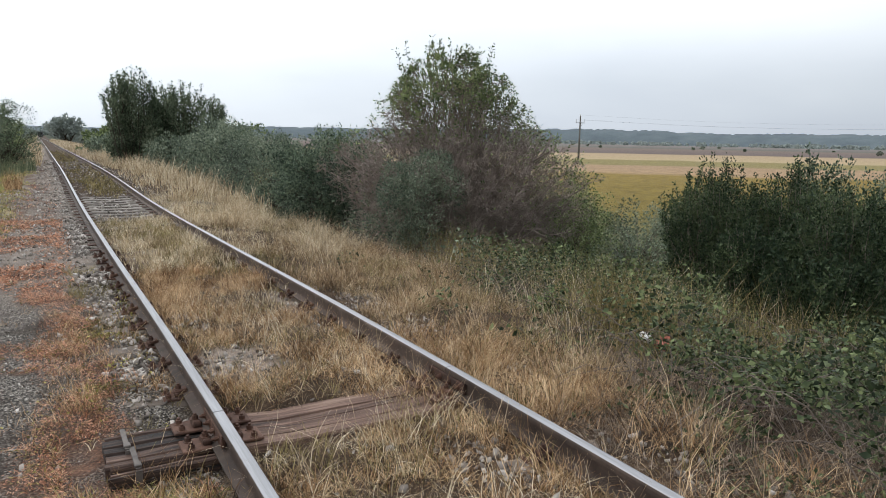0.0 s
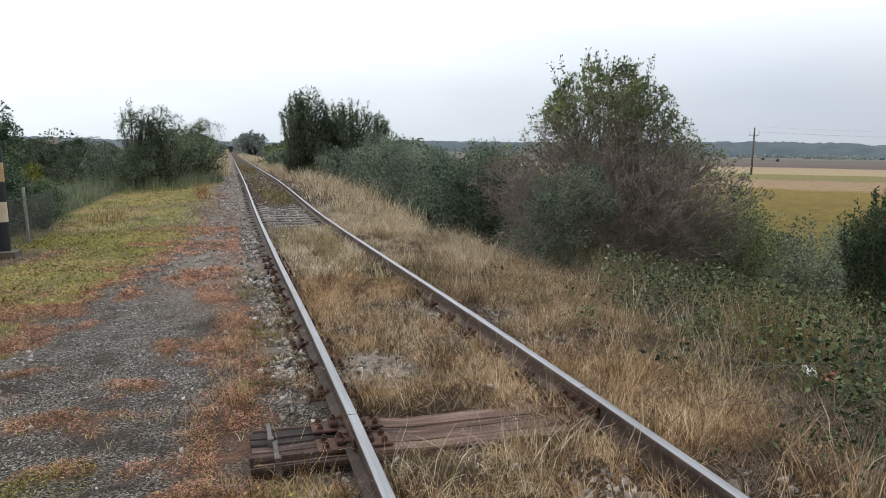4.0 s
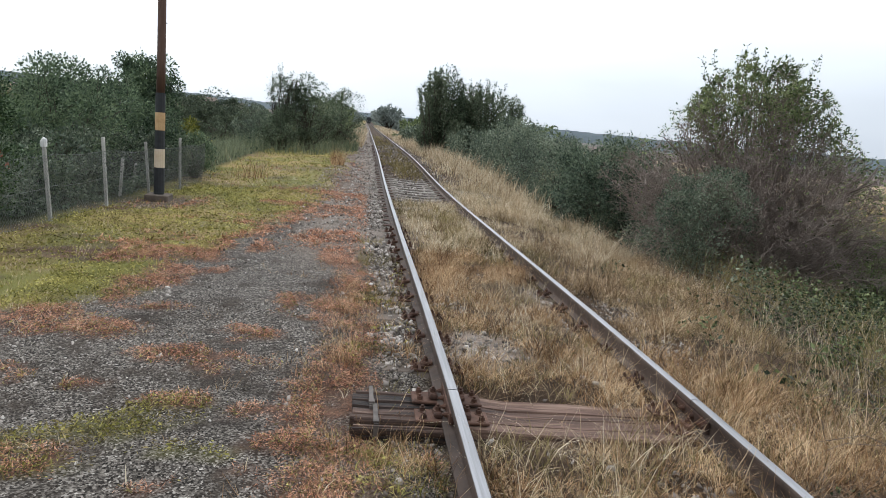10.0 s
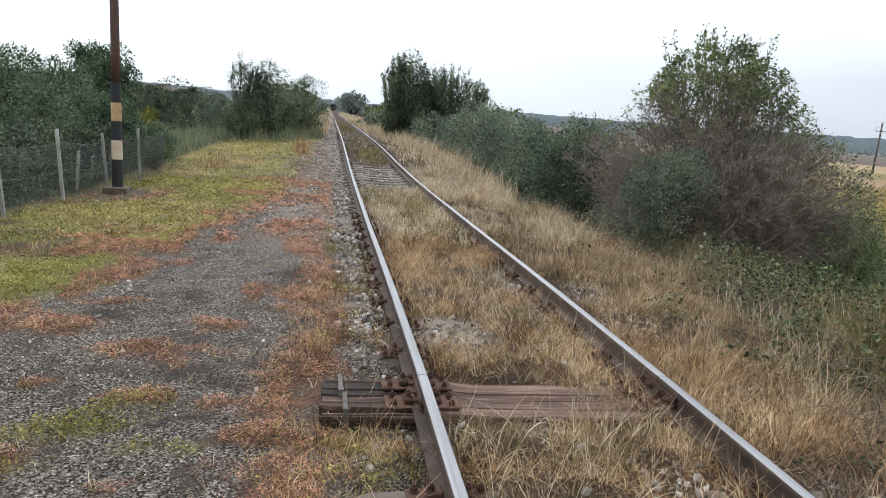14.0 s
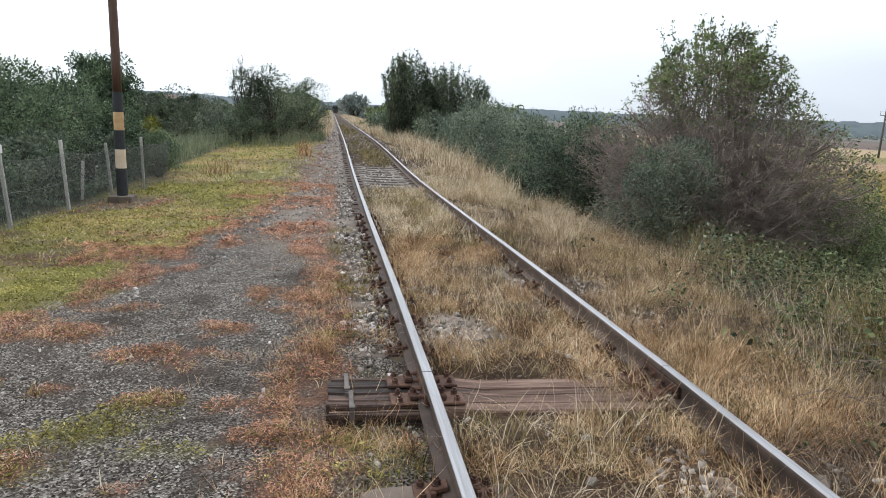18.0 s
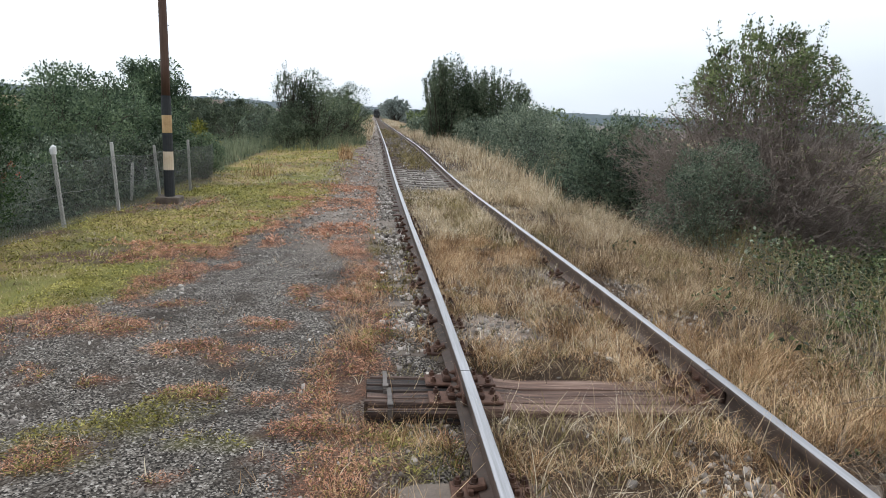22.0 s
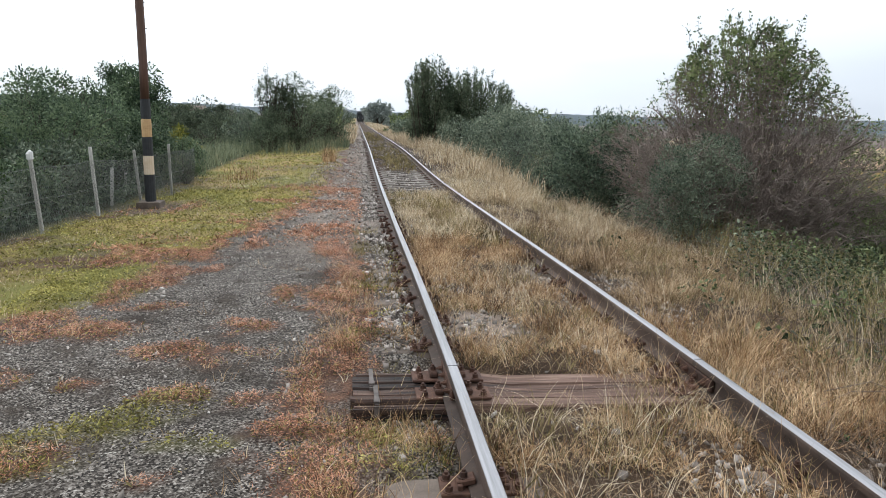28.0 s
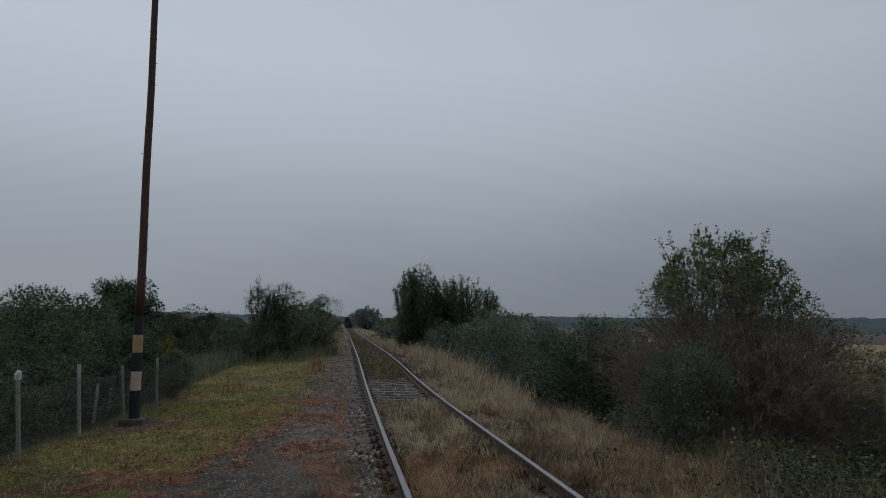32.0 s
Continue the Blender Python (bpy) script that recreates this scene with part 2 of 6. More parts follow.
M_RAILTOP = surface_mat("polished_rail_head", [(0.3, (0.20, 0.195, 0.195)), (0.7, (0.39, 0.385, 0.395))], 2.0, 0.42, 1.0, 0.05, 0.001, 40, (30, 1, 30))
M_RAIL = surface_mat("rusty_rail_steel", [(0.3, (0.032, 0.021, 0.016)), (0.55, (0.085, 0.058, 0.045)), (0.8, (0.18, 0.135, 0.108))], 5.0, 0.75, 0.25, 0.4, 0.003)
M_RUST = surface_mat("dark_rust", [(0.3, (0.030, 0.016, 0.011)), (0.55, (0.095, 0.046, 0.030)), (0.8, (0.19, 0.105, 0.068))], 14.0, 0.8, 0.2, 0.5, 0.003, 120)
M_TIMBER = surface_mat("weathered_sleeper_wood", [(0.36, (0.012, 0.007, 0.005)), (0.48, (0.078, 0.042, 0.029)), (0.60, (0.165, 0.100, 0.073)), (0.72, (0.29, 0.20, 0.155))], 2.6, 0.88, 0, 0.9, 0.008, 9, (0.7, 12, 12))
M_STRAP = surface_mat("grey_iron_strap", [(0.3, (0.045, 0.038, 0.034)), (0.7, (0.17, 0.145, 0.13))], 14.0, 0.7, 0.3, 0.4, 0.002, 100)
M_TIMBER_END = surface_mat("blackened_sleeper_wood", [(0.38, (0.006, 0.004, 0.003)), (0.50, (0.042, 0.023, 0.016)), (0.60, (0.105, 0.062, 0.045)), (0.72, (0.21, 0.138, 0.104))], 2.6, 0.85, 0, 1.0, 0.010, 9, (0.7, 14, 14))
M_CONC = surface_mat("old_concrete", [(0.3, (0.07, 0.053, 0.040)), (0.55, (0.155, 0.122, 0.098)), (0.8, (0.29, 0.243, 0.205))], 6.0, 0.92, 0, 0.5, 0.004, 90)
# the old concrete in a lighter tone, for all but the nearest sleepers
M_CONC_PALE = surface_mat("paler_concrete", [(0.3, (0.12, 0.10, 0.085)), (0.55, (0.22, 0.195, 0.17)), (0.8, (0.38, 0.345, 0.305))], 6.0, 0.92, 0, 0.5, 0.004, 90)
M_POST = surface_mat("weathered_concrete_post", [(0.3, (0.30, 0.29, 0.26)), (0.7, (0.56, 0.55, 0.51))], 8.0, 0.9, 0, 0.4, 0.003, 90)
M_WIRE = surface_mat("galvanised_wire", [(0.3, (0.10, 0.105, 0.10)), (0.7, (0.26, 0.265, 0.26))], 12.0, 0.6, 0.5, 0.1, 0.001)
M_BLACK = surface_mat("black_band_paint", [(0.3, (0.010, 0.011, 0.013)), (0.7, (0.03, 0.033, 0.036))], 12.0, 0.7, 0, 0.3, 0.002)
M_WHITE = surface_mat("faded_white_band_paint", [(0.25, (0.36, 0.24, 0.13)), (0.5, (0.60, 0.47, 0.33)), (0.8, (0.72, 0.63, 0.50))], 5.0, 0.75, 0, 0.3, 0.002)
M_TAN = surface_mat("stained_tan_band_paint", [(0.25, (0.30, 0.17, 0.07)), (0.5, (0.55, 0.36, 0.18)), (0.8, (0.66, 0.50, 0.30))], 5.0, 0.75, 0, 0.3, 0.002)
M_POLE = surface_mat("brown_pole_wood", [(0.3, (0.035, 0.018, 0.012)), (0.6, (0.10, 0.052, 0.035)), (0.8, (0.15, 0.085, 0.06))], 3.0, 0.7, 0, 0.5, 0.004, 40, (8, 8, 0.6))
M_GREYWOOD = surface_mat("grey_pole_wood", [(0.3, (0.06, 0.055, 0.05)), (0.8, (0.17, 0.155, 0.14))], 3.0, 0.85)
M_PLASTIC = surface_mat("white_plastic_cap", [(0.3, (0.62, 0.62, 0.60)), (0.8, (0.80, 0.80, 0.78))], 20.0, 0.4, 0, 0.1, 0.001)
M_ROOF = surface_mat("clay_roof", [(0.3, (0.15, 0.115, 0.095)), (0.7, (0.24, 0.185, 0.155))], 0.8, 0.9)
M_PLASTER = surface_mat("pale_plaster", [(0.3, (0.45, 0.42, 0.38)), (0.7, (0.62, 0.60, 0.55))], 0.5, 0.9)
M_LOCO = surface_mat("dark_loco_paint", [(0.3, (0.016, 0.018, 0.02)), (0.7, (0.045, 0.048, 0.05))], 1.5, 0.6)
M_LITTER_RED = surface_mat("red_packet", [(0.3, (0.34, 0.07, 0.04)), (0.7, (0.50, 0.15, 0.09))], 15.0, 0.5)
M_GLASS_DARK = surface_mat("dark_cab_glass", [(0.3, (0.01, 0.012, 0.014)), (0.7, (0.02, 0.022, 0.025))], 1.0, 0.15)


# ---- mesh tools ----
def hash2(ix, iy, seed):
    h = (ix.astype(np.int64) * 374761393 + iy.astype(np.int64) * 668265263 + seed * 974634777) & 0x7FFFFFFF
    h = ((h ^ (h >> 13)) * 1274126177) & 0x7FFFFFFF
    return ((h ^ (h >> 16)) & 0xFFFF) / 65535.0


def vnoise(x, y, seed=0):
    x, y = np.asarray(x, float), np.asarray(y, float)
    ix, iy = np.floor(x), np.floor(y)
    fx, fy = x - ix, y - iy
    fx, fy = fx * fx * (3 - 2 * fx), fy * fy * (3 - 2 * fy)
    a, b = hash2(ix, iy, seed), hash2(ix + 1, iy, seed)
    c, d = hash2(ix, iy + 1, seed), hash2(ix + 1, iy + 1, seed)
    return (a * (1 - fx) + b * fx) * (1 - fy) + (c * (1 - fx) + d * fx) * fy


def fbm(x, y, seed=0, octaves=4):
    s, a, tot = 0.0, 1.0, 0.0
    for o in range(octaves):
        s, tot = s + a * vnoise(np.asarray(x) * 2**o, np.asarray(y) * 2**o, seed + o), tot + a
        a *= 0.5
    return s / tot


def smooth(a, b, x):
    u = np.clip((np.asarray(x, float) - a) / (b - a), 0, 1)
    return u * u * (3 - 2 * u)


def np_mesh(name, verts, faces, mats, smooth_shade=False):
    """A mesh from arrays; faces: (n, 3) or (n, 4)."""
    verts, faces = np.asarray(verts, np.float32), np.asarray(faces, np.int32)
    me = bpy.data.meshes.new(name)
    k = faces.shape[1]
    me.vertices.add(len(verts))
    me.vertices.foreach_set("co", verts.ravel())
    me.loops.add(faces.size)
    me.loops.foreach_set("vertex_index", faces.ravel())
    me.polygons.add(len(faces))
    me.polygons.foreach_set("loop_start", np.arange(0, faces.size, k, dtype=np.int32))
    me.polygons.foreach_set("loop_total", np.full(len(faces), k, np.int32))
    if smooth_shade:
        me.polygons.foreach_set("use_smooth", np.ones(len(faces), bool))
    me.update(calc_edges=True)
    for m in mats if isinstance(mats, (list, tuple)) else [mats]:
        me.materials.append(m)
    return me


class Geo:
    """Collects simple solids into one mesh."""

    def __init__(self):
        self.v, self.f = [], []

    def add(self, verts, faces):
        n = len(self.v)
        self.v += [tuple(p) for p in verts]
        self.f += [tuple(i + n for i in q) for q in faces]
        return self

    def box(self, c, s, m=None, bev=0.0, jit=0.0):
        """A box with chamfered edges."""
        hx, hy, hz = (v / 2 for v in s)
        b = min(bev, hx * 0.9, hy * 0.9, hz * 0.9)
        pts = []
        if b <= 0:
            for sx, sy, sz in ((-1, -1, -1), (1, -1, -1), (1, 1, -1), (-1, 1, -1), (-1, -1, 1), (1, -1, 1), (1, 1, 1), (-1, 1, 1)):
                pts.append(Vector((sx * hx, sy * hy, sz * hz)))
            faces = [(3, 2, 1, 0), (4, 5, 6, 7), (0, 1, 5, 4), (1, 2, 6, 5), (2, 3, 7, 6), (3, 0, 4, 7)]
        else:
            bm = bmesh.new()
            bmesh.ops.create_cube(bm, size=1.0)
            for v in bm.verts:
                v.co = Vector((v.co.x * 2 * hx, v.co.y * 2 * hy, v.co.z * 2 * hz))
            bmesh.ops.bevel(bm, geom=list(bm.edges), offset=b, segments=1, affect="EDGES", profile=0.5)
            bm.verts.index_update()
            pts = [v.co.copy() for v in bm.verts]
            faces = [tuple(v.index for v in f.verts) for f in bm.faces]
            bm.free()
        if jit:
            pts = [p + Vector([random.uniform(-jit, jit) for _ in range(3)]) for p in pts]
        if m is not None:
            pts = [m.to_3x3() @ p for p in pts]
        return self.add([p + Vector(c) for p in pts], faces)

    def tube(self, path, radii, sides=6, caps=True):
        path = [Vector(p) for p in path]
        rings = []
        for i, p in enumerate(path):
            d = (path[min(i + 1, len(path) - 1)] - path[max(i - 1, 0)]).normalized()
            a = d.orthogonal().normalized() if i == 0 else (a - d * a.dot(d)).normalized()
            b = d.cross(a)
            r = radii[i] if isinstance(radii, (list, tuple)) else radii
            rings.append([p + (a * math.cos(k * math.tau / sides) + b * math.sin(k * math.tau / sides)) * r for k in range(sides)])
        faces = []
        for i in range(len(path) - 1):
            for k in range(sides):
                faces.append((i * sides + k, i * sides + (k + 1) % sides, (i + 1) * sides + (k + 1) % sides, (i + 1) * sides + k))
        if caps:
            faces += [tuple(range(sides))[::-1], tuple((len(path) - 1) * sides + k for k in range(sides))]
        return self.add([p for r in rings for p in r], faces)

    def extrude(self, profile, path_pts):
        """A closed profile in x, z swept along points whose own x, z shift it."""
        n, faces, verts = len(profile), [], []
        for p in path_pts:
            verts += [(p[0] + x, p[1], p[2] + z) for x, z in profile]
        for i in range(len(path_pts) - 1):
            for k in range(n):
                faces.append((i * n + k, i * n + (k + 1) % n, (i + 1) * n + (k + 1) % n, (i + 1) * n + k))
        faces += [tuple(range(n))[::-1], tuple((len(path_pts) - 1) * n + k for k in range(n))]
        return self.add(verts, faces)

    def mesh(self, name, mat, shade=False):
        me = bpy.data.meshes.new(name)
        me.from_pydata(self.v, [], self.f)
        me.materials.append(mat)
        if shade:
            me.polygons.foreach_set("use_smooth", np.ones(len(me.polygons), bool))
        me.validate()
        me.update()
        return me


def part(name, geo, mat, parent, label="", shade=False, at=None):
    me = geo.mesh(name, mat, shade) if isinstance(geo, Geo) else geo
    ob = new(name, me)
    ob.parent = parent
    if at is not None:
        ob.matrix_basis = at
    if label:
        ob["label"] = label
    return ob


def empty(name, m=None):
    ob = new(name)
    ob.empty_display_size = 0.2
    if m is not None:
        ob.matrix_basis = m
    return ob


# ---- the line of the track and the lie of the land ----
def track_x(y):
    """How far the left rail swings from the straight, growing with distance."""
    y = np.asarray(y, float)
    return -0.0085 * np.maximum(y, 0) - 0.02 * smooth(1, 6, y)


def track_z(y):
    """Rail top: a dip past the joint, falling gently far ahead, both fitted to the camera's view."""
    y = np.asarray(y, float)
    return -0.11 * np.exp(-(((y - 13) / 8.0) ** 2)) - 0.0048 * np.maximum(y - 30, 0)


GAUGE = 1.505


def ground_z(x, y):
    x, y = np.asarray(x, float), np.asarray(y, float)
    u = x - track_x(y)
    far = track_z(y)
    bed = far - 0.162 - 0.032 * smooth(10.6, 11.6, y) * smooth(18.2, 17.0, y) * smooth(0.05, 0.15, u) * smooth(1.46, 1.36, u)
    left = far - 0.162 - 0.14 * smooth(-1.5, -4.6, u) - 0.55 * smooth(-5.0, -9.0, u) - 1.0 * smooth(-12, -40, u)
    right = far - 0.19 - 0.28 * smooth(2.6, 4.6, u) - 0.55 * smooth(4.0, 7.5, u) - 1.1 * smooth(7.5, 16.0, u)
    z = np.where(u < -0.35, left, np.where(u > 1.95, right, bed))
    edge = smooth(-0.75, -0.35, u)
    z = np.where((u < -0.35) & (u > -0.75), left * (1 - edge) + bed * edge, z)
    z = z + (fbm(x * 2.2, y * 2.2, 5) - 0.5) * 0.05 * smooth(0.2, 1.2, np.abs(u - 0.75))
    z = z + (fbm(x * 0.35, y * 0.35, 9) - 0.5) * 0.5 * smooth(5, 14, np.abs(u - 0.75))
    z = z - 0.05 * np.exp(-(((y + 0.37) / 0.16) ** 2) - ((u + 0.32) / 0.30) ** 4) - 0.05 * smooth(-2.6, -2.2, y) * smooth(0.6, 0.3, np.abs(y - 0.10)) * (np.abs(u - 0.6) < 1.35)
    z = z - 0.05 * np.exp(-(((np.minimum(np.abs(u), np.abs(u - GAUGE))) / 0.09) ** 2)) * smooth(-0.6, 0.2, np.abs(u))
    end = smooth(0.17, 0.12, np.abs(np.where(y > 0.4, (y - 0.78 + 0.305) % 0.61 - 0.305, y + 1.02))) * smooth(-0.56, -0.50, u) * smooth(0.2, 0.1, u) * smooth(10, 9.5, y)
    z = z - np.where(y > 0.4, 0.015, 0.045) * end
    # ground about the pole's foot, lowered to fit the camera's view
    z = z - 0.08 * np.exp(-(((x + 4.4) / 0.8) ** 2) - ((y - 9.4) / 1.1) ** 2)
    # the plain east of the line sinks with the track; far away it lies flat
    flat = -2.2 + 0 * x
    return np.where(np.hypot(x, y) > 250, z * (1 - smooth(250, 600, np.hypot(x, y))) + flat * smooth(250, 600, np.hypot(x, y)), z)


# bare gravel, reddened weeds and green sward beside the line
RED_SPOTS = [(-1.38, 1.26, 0.21, 0.17), (-1.73, 0.75, 0.24, 0.16), (-1.52, 0.52, 0.17, 0.09), (-1.26, 0.74, 0.10, 0.10), (-0.72, 0.20, 0.26, 0.46), (-0.73, 2.26, 0.22, 0.34), (-1.18, 2.26, 0.14, 0.36),
             (-2.49, 1.22, 0.44, 0.22), (-2.95, 1.45, 0.40, 0.2), (-2.18, 1.75, 0.26, 0.10), (-2.49, 2.64, 0.27, 0.30), (-2.04, 3.23, 0.11, 0.2), (-2.48, 0.27, 0.07, 0.10), (-2.19, 0.19, 0.09, 0.08),
             (-1.08, -0.06, 0.13, 0.08), (-0.77, -0.39, 0.18, 0.12), (-0.62, -0.80, 0.14, 0.36), (-0.99, -0.75, 0.07, 0.05), (-1.40, -0.85, 0.10, 0.05), (-0.45, 1.55, 0.16, 0.4), (-0.58, 3.2, 0.2, 0.5), (-0.8, 4.4, 0.22, 0.7), (-1.25, 5.6, 0.25, 0.8),
             (-0.55, -1.2, 0.3, 0.4), (-0.58, 0.55, 0.2, 0.3), (-0.52, -0.15, 0.12, 0.3), (-0.95, 1.75, 0.2, 0.1), (-1.95, -0.75, 0.2, 0.14), (-1.55, 0.06, 0.2, 0.10)]
GREEN_SPOTS = [(-1.91, -0.62, 0.24, 0.24), (-1.73, -0.35, 0.20, 0.15), (-1.54, -0.09, 0.23, 0.20), (-0.50, 1.04, 0.15, 0.18), (-0.42, -0.40, 0.18, 0.20), (-1.32, -0.63, 0.20, 0.05), (-0.30, -0.80, 0.2, 0.22), (-0.42, 2.6, 0.12, 0.3)]
# trodden soil that shows dark between the stones
SOIL_SPOTS = [(-1.28, 0.98, 0.24, 0.16), (-1.45, 0.38, 0.25, 0.10), (-0.95, 0.62, 0.22, 0.16), (-2.2, 1.45, 0.35, 0.10), (-1.75, 1.9, 0.3, 0.12), (-1.1, 0.25, 0.2, 0.1), (-1.25, -0.25, 0.3, 0.08), (-0.85, 2.9, 0.2, 0.4), (-1.5, -0.55, 0.3, 0.06), (-2.1, -0.15, 0.25, 0.06), (-0.95, -0.5, 0.12, 0.12)]


def spot(x, y, spots):
    d = np.full(np.shape(x), 9.0)
    wx, wy = (fbm(x * 5, y * 5, 31) - 0.5) * 0.4, (fbm(x * 5, y * 5, 47) - 0.5) * 0.3
    for cx, cy, rx, ry in spots:
        d = np.minimum(d, np.hypot((x + wx - cx) / rx, (y + wy - cy) / ry))
    return 1 - smooth(0.45, 1.35, d)


def cover(x, y):
    """Shares of red weeds, green sward and dry grass at a place; the rest is gravel."""
    x, y = np.asarray(x, float), np.asarray(y, float)
    u = x - track_x(y)
    n, n2 = fbm(x * 0.9, y * 0.9, 3), fbm(x * 3.5, y * 3.5, 13)
    sward_edge = np.interp(y, [-3, 1.4, 1.9, 2.7, 3.85, 5.2, 7.4, 10.7, 16, 28], [-4.1, -3.3, -2.75, -2.55, -2.4, -2.05, -1.6, -1.35, -1.2, -1.1]) + (n - 0.5) * 0.8 + (n2 - 0.5) * 0.6
    sward = smooth(0.25, -0.25, u - sward_edge)
    left = smooth(-0.2, -0.5, u)
    red = np.maximum(spot(x, y, RED_SPOTS), smooth(0.45, 0.1, np.abs(u - sward_edge - 0.1)) * smooth(0.40, 0.62, n2))
    red = np.maximum(red, sward * smooth(0.50, 0.62, fbm(x * 0.6, y * 1.3, 77)) * (0.35 + 0.65 * smooth(18, 6, y)))
    red = np.maximum(red, smooth(0.34, 0.05, np.abs(u + 0.66 + (n - 0.5) * 0.4)) * smooth(0.36, 0.56, n2) * (0.4 + 0.5 * smooth(4.0, 3.0, y)))
    red = np.maximum(red, 0.75 * smooth(4.2, 6.0, y) * smooth(24, 16, y) * smooth(-1.9, -1.3, u) * smooth(-0.35, -0.6, u) * smooth(0.40, 0.58, fbm(x * 2.4, y * 1.2, 87)))
    red = red * (0.32 + 0.68 * smooth(0.33, 0.50, fbm(x * 9, y * 9, 23, 3)))
    green = np.maximum(spot(x, y, GREEN_SPOTS) * 0.95 * smooth(0.30, 0.50, fbm(x * 6, y * 6, 37, 3)), sward * (1 - 0.8 * red))
    worn = smooth(1.2, 0.5, np.hypot((x + 4.15) / 0.9, (y - 9.0) / 1.3))
    red, green = np.maximum(red, 0.45 * worn), green * (1 - 0.9 * worn)
    green = green * (0.72 + 0.28 * smooth(0.34, 0.55, fbm(x * 7, y * 7, 29, 3)))
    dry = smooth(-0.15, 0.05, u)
    return red * left, green * left, dry


# ---- ground ----
def ground_material():
    m, t, b, out = mat_new("ground")
    geo = t.nodes.new("ShaderNodeNewGeometry")
    pos = geo.outputs["Position"]

    def attr(name):
        a = t.nodes.new("ShaderNodeAttribute")
        a.attribute_name = name
        return a.outputs["Fac"]

    big, mid, fine = noise_node(t, 0.5, 5, 0.6, pos), noise_node(t, 4.0, 5, 0.6, pos), noise_node(t, 60.0, 4, 0.65, pos)
    vor = t.nodes.new("ShaderNodeTexVoronoi")
    vor.inputs["Scale"].default_value = 105.0
    t.links.new(pos, vor.inputs["Vector"])
    chips = math_node(t, "ADD", math_node(t, "MULTIPLY", vor.outputs["Color"], 0.55), math_node(t, "MULTIPLY", fine.outputs["Fac"], 0.45))
    gravel = ramp_node(t, chips, [(0.30, (0.006, 0.005, 0.004)), (0.46, (0.057, 0.049, 0.042)), (0.62, (0.198, 0.175, 0.151)), (0.82, (0.56, 0.52, 0.465))]).outputs[0]
    soil = ramp_node(t, mid.outputs["Fac"], [(0.3, (0.012, 0.009, 0.007)), (0.7, (0.050, 0.038, 0.029))]).outputs[0]
    gravel = mix_node(t, ramp_node(t, mid.outputs["Fac"], [(0.50, (0, 0, 0)), (0.66, (0.7, 0.7, 0.7))]).outputs[0], gravel, soil)
    red = ramp_node(t, math_node(t, "MULTIPLY", math_node(t, "ADD", mid.outputs["Fac"], fine.outputs["Fac"]), 0.5), [(0.35, (0.026, 0.016, 0.012)), (0.52, (0.105, 0.056, 0.038)), (0.68, (0.28, 0.155, 0.10))]).outputs[0]
    sward = ramp_node(t, math_node(t, "ADD", math_node(t, "MULTIPLY", big.outputs["Fac"], 0.85), math_node(t, "MULTIPLY", fine.outputs["Fac"], 0.2)), [(0.35, (0.085, 0.088, 0.025)), (0.48, (0.185, 0.178, 0.050)), (0.58, (0.29, 0.215, 0.088)), (0.7, (0.39, 0.27, 0.135))]).outputs[0]
    # dead-grass floor, darkened: shade in the grass's gaps is painted into it
    shaded_thatch = ramp_node(t, math_node(t, "ADD", math_node(t, "MULTIPLY", mid.outputs["Fac"], 0.5), math_node(t, "MULTIPLY", fine.outputs["Fac"], 0.5)), [(0.3, (0.014, 0.009, 0.006)), (0.52, (0.060, 0.037, 0.022)), (0.74, (0.22, 0.15, 0.092))]).outputs[0]
    gravel = mix_node(t, attr("soil"), gravel, soil)
    col = mix_node(t, attr("green"), gravel, sward)
    dusty = ramp_node(t, math_node(t, "ADD", math_node(t, "MULTIPLY", mid.outputs["Fac"], 0.5), math_node(t, "MULTIPLY", fine.outputs["Fac"], 0.5)), [(0.32, (0.10, 0.075, 0.06)), (0.5, (0.27, 0.215, 0.175)), (0.7, (0.52, 0.45, 0.38))]).outputs[0]
    col = mix_node(t, attr("dusty"), col, dusty)
    col = mix_node(t, attr("red"), col, red)
    col = mix_node(t, attr("dry"), col, shaded_thatch)
    col = mix_node(t, attr("pale"), col, dusty)
    weedy = ramp_node(t, mid.outputs["Fac"], [(0.3, (0.018, 0.024, 0.012)), (0.7, (0.055, 0.062, 0.030))]).outputs[0]
    col = mix_node(t, attr("weeds"), col, weedy)
    # the fields of the plain, strip behind strip
    sp = t.nodes.new("ShaderNodeSeparateXYZ")
    t.links.new(pos, sp.inputs[0])
    d = math_node(t, "ADD", math_node(t, "MULTIPLY", sp.outputs[0], 0.72), math_node(t, "MULTIPLY", sp.outputs[1], 0.69))
    wob = noise_node(t, 0.03, 3, 0.5, pos)
    d = math_node(t, "ADD", d, math_node(t, "MULTIPLY", math_node(t, "SUBTRACT", wob.outputs["Fac"], 0.5), 9.0))
    bands = ramp_node(t, math_node(t, "DIVIDE", d, 1000.0), [(0.022, (0.075, 0.085, 0.032)), (0.036, (0.165, 0.120, 0.024)), (0.082, (0.205, 0.140, 0.030)), (0.087, (0.31, 0.205, 0.115)),
                      (0.122, (0.30, 0.20, 0.115)), (0.128, (0.20, 0.165, 0.060)), (0.165, (0.21, 0.17, 0.065)), (0.175, (0.36, 0.27, 0.155)), (0.29, (0.34, 0.25, 0.145)),
                      (0.31, (0.115, 0.085, 0.075)), (0.50, (0.150, 0.110, 0.090)), (0.60, (0.11, 0.10, 0.085)), (0.9, (0.16, 0.14, 0.125))]).outputs[0]
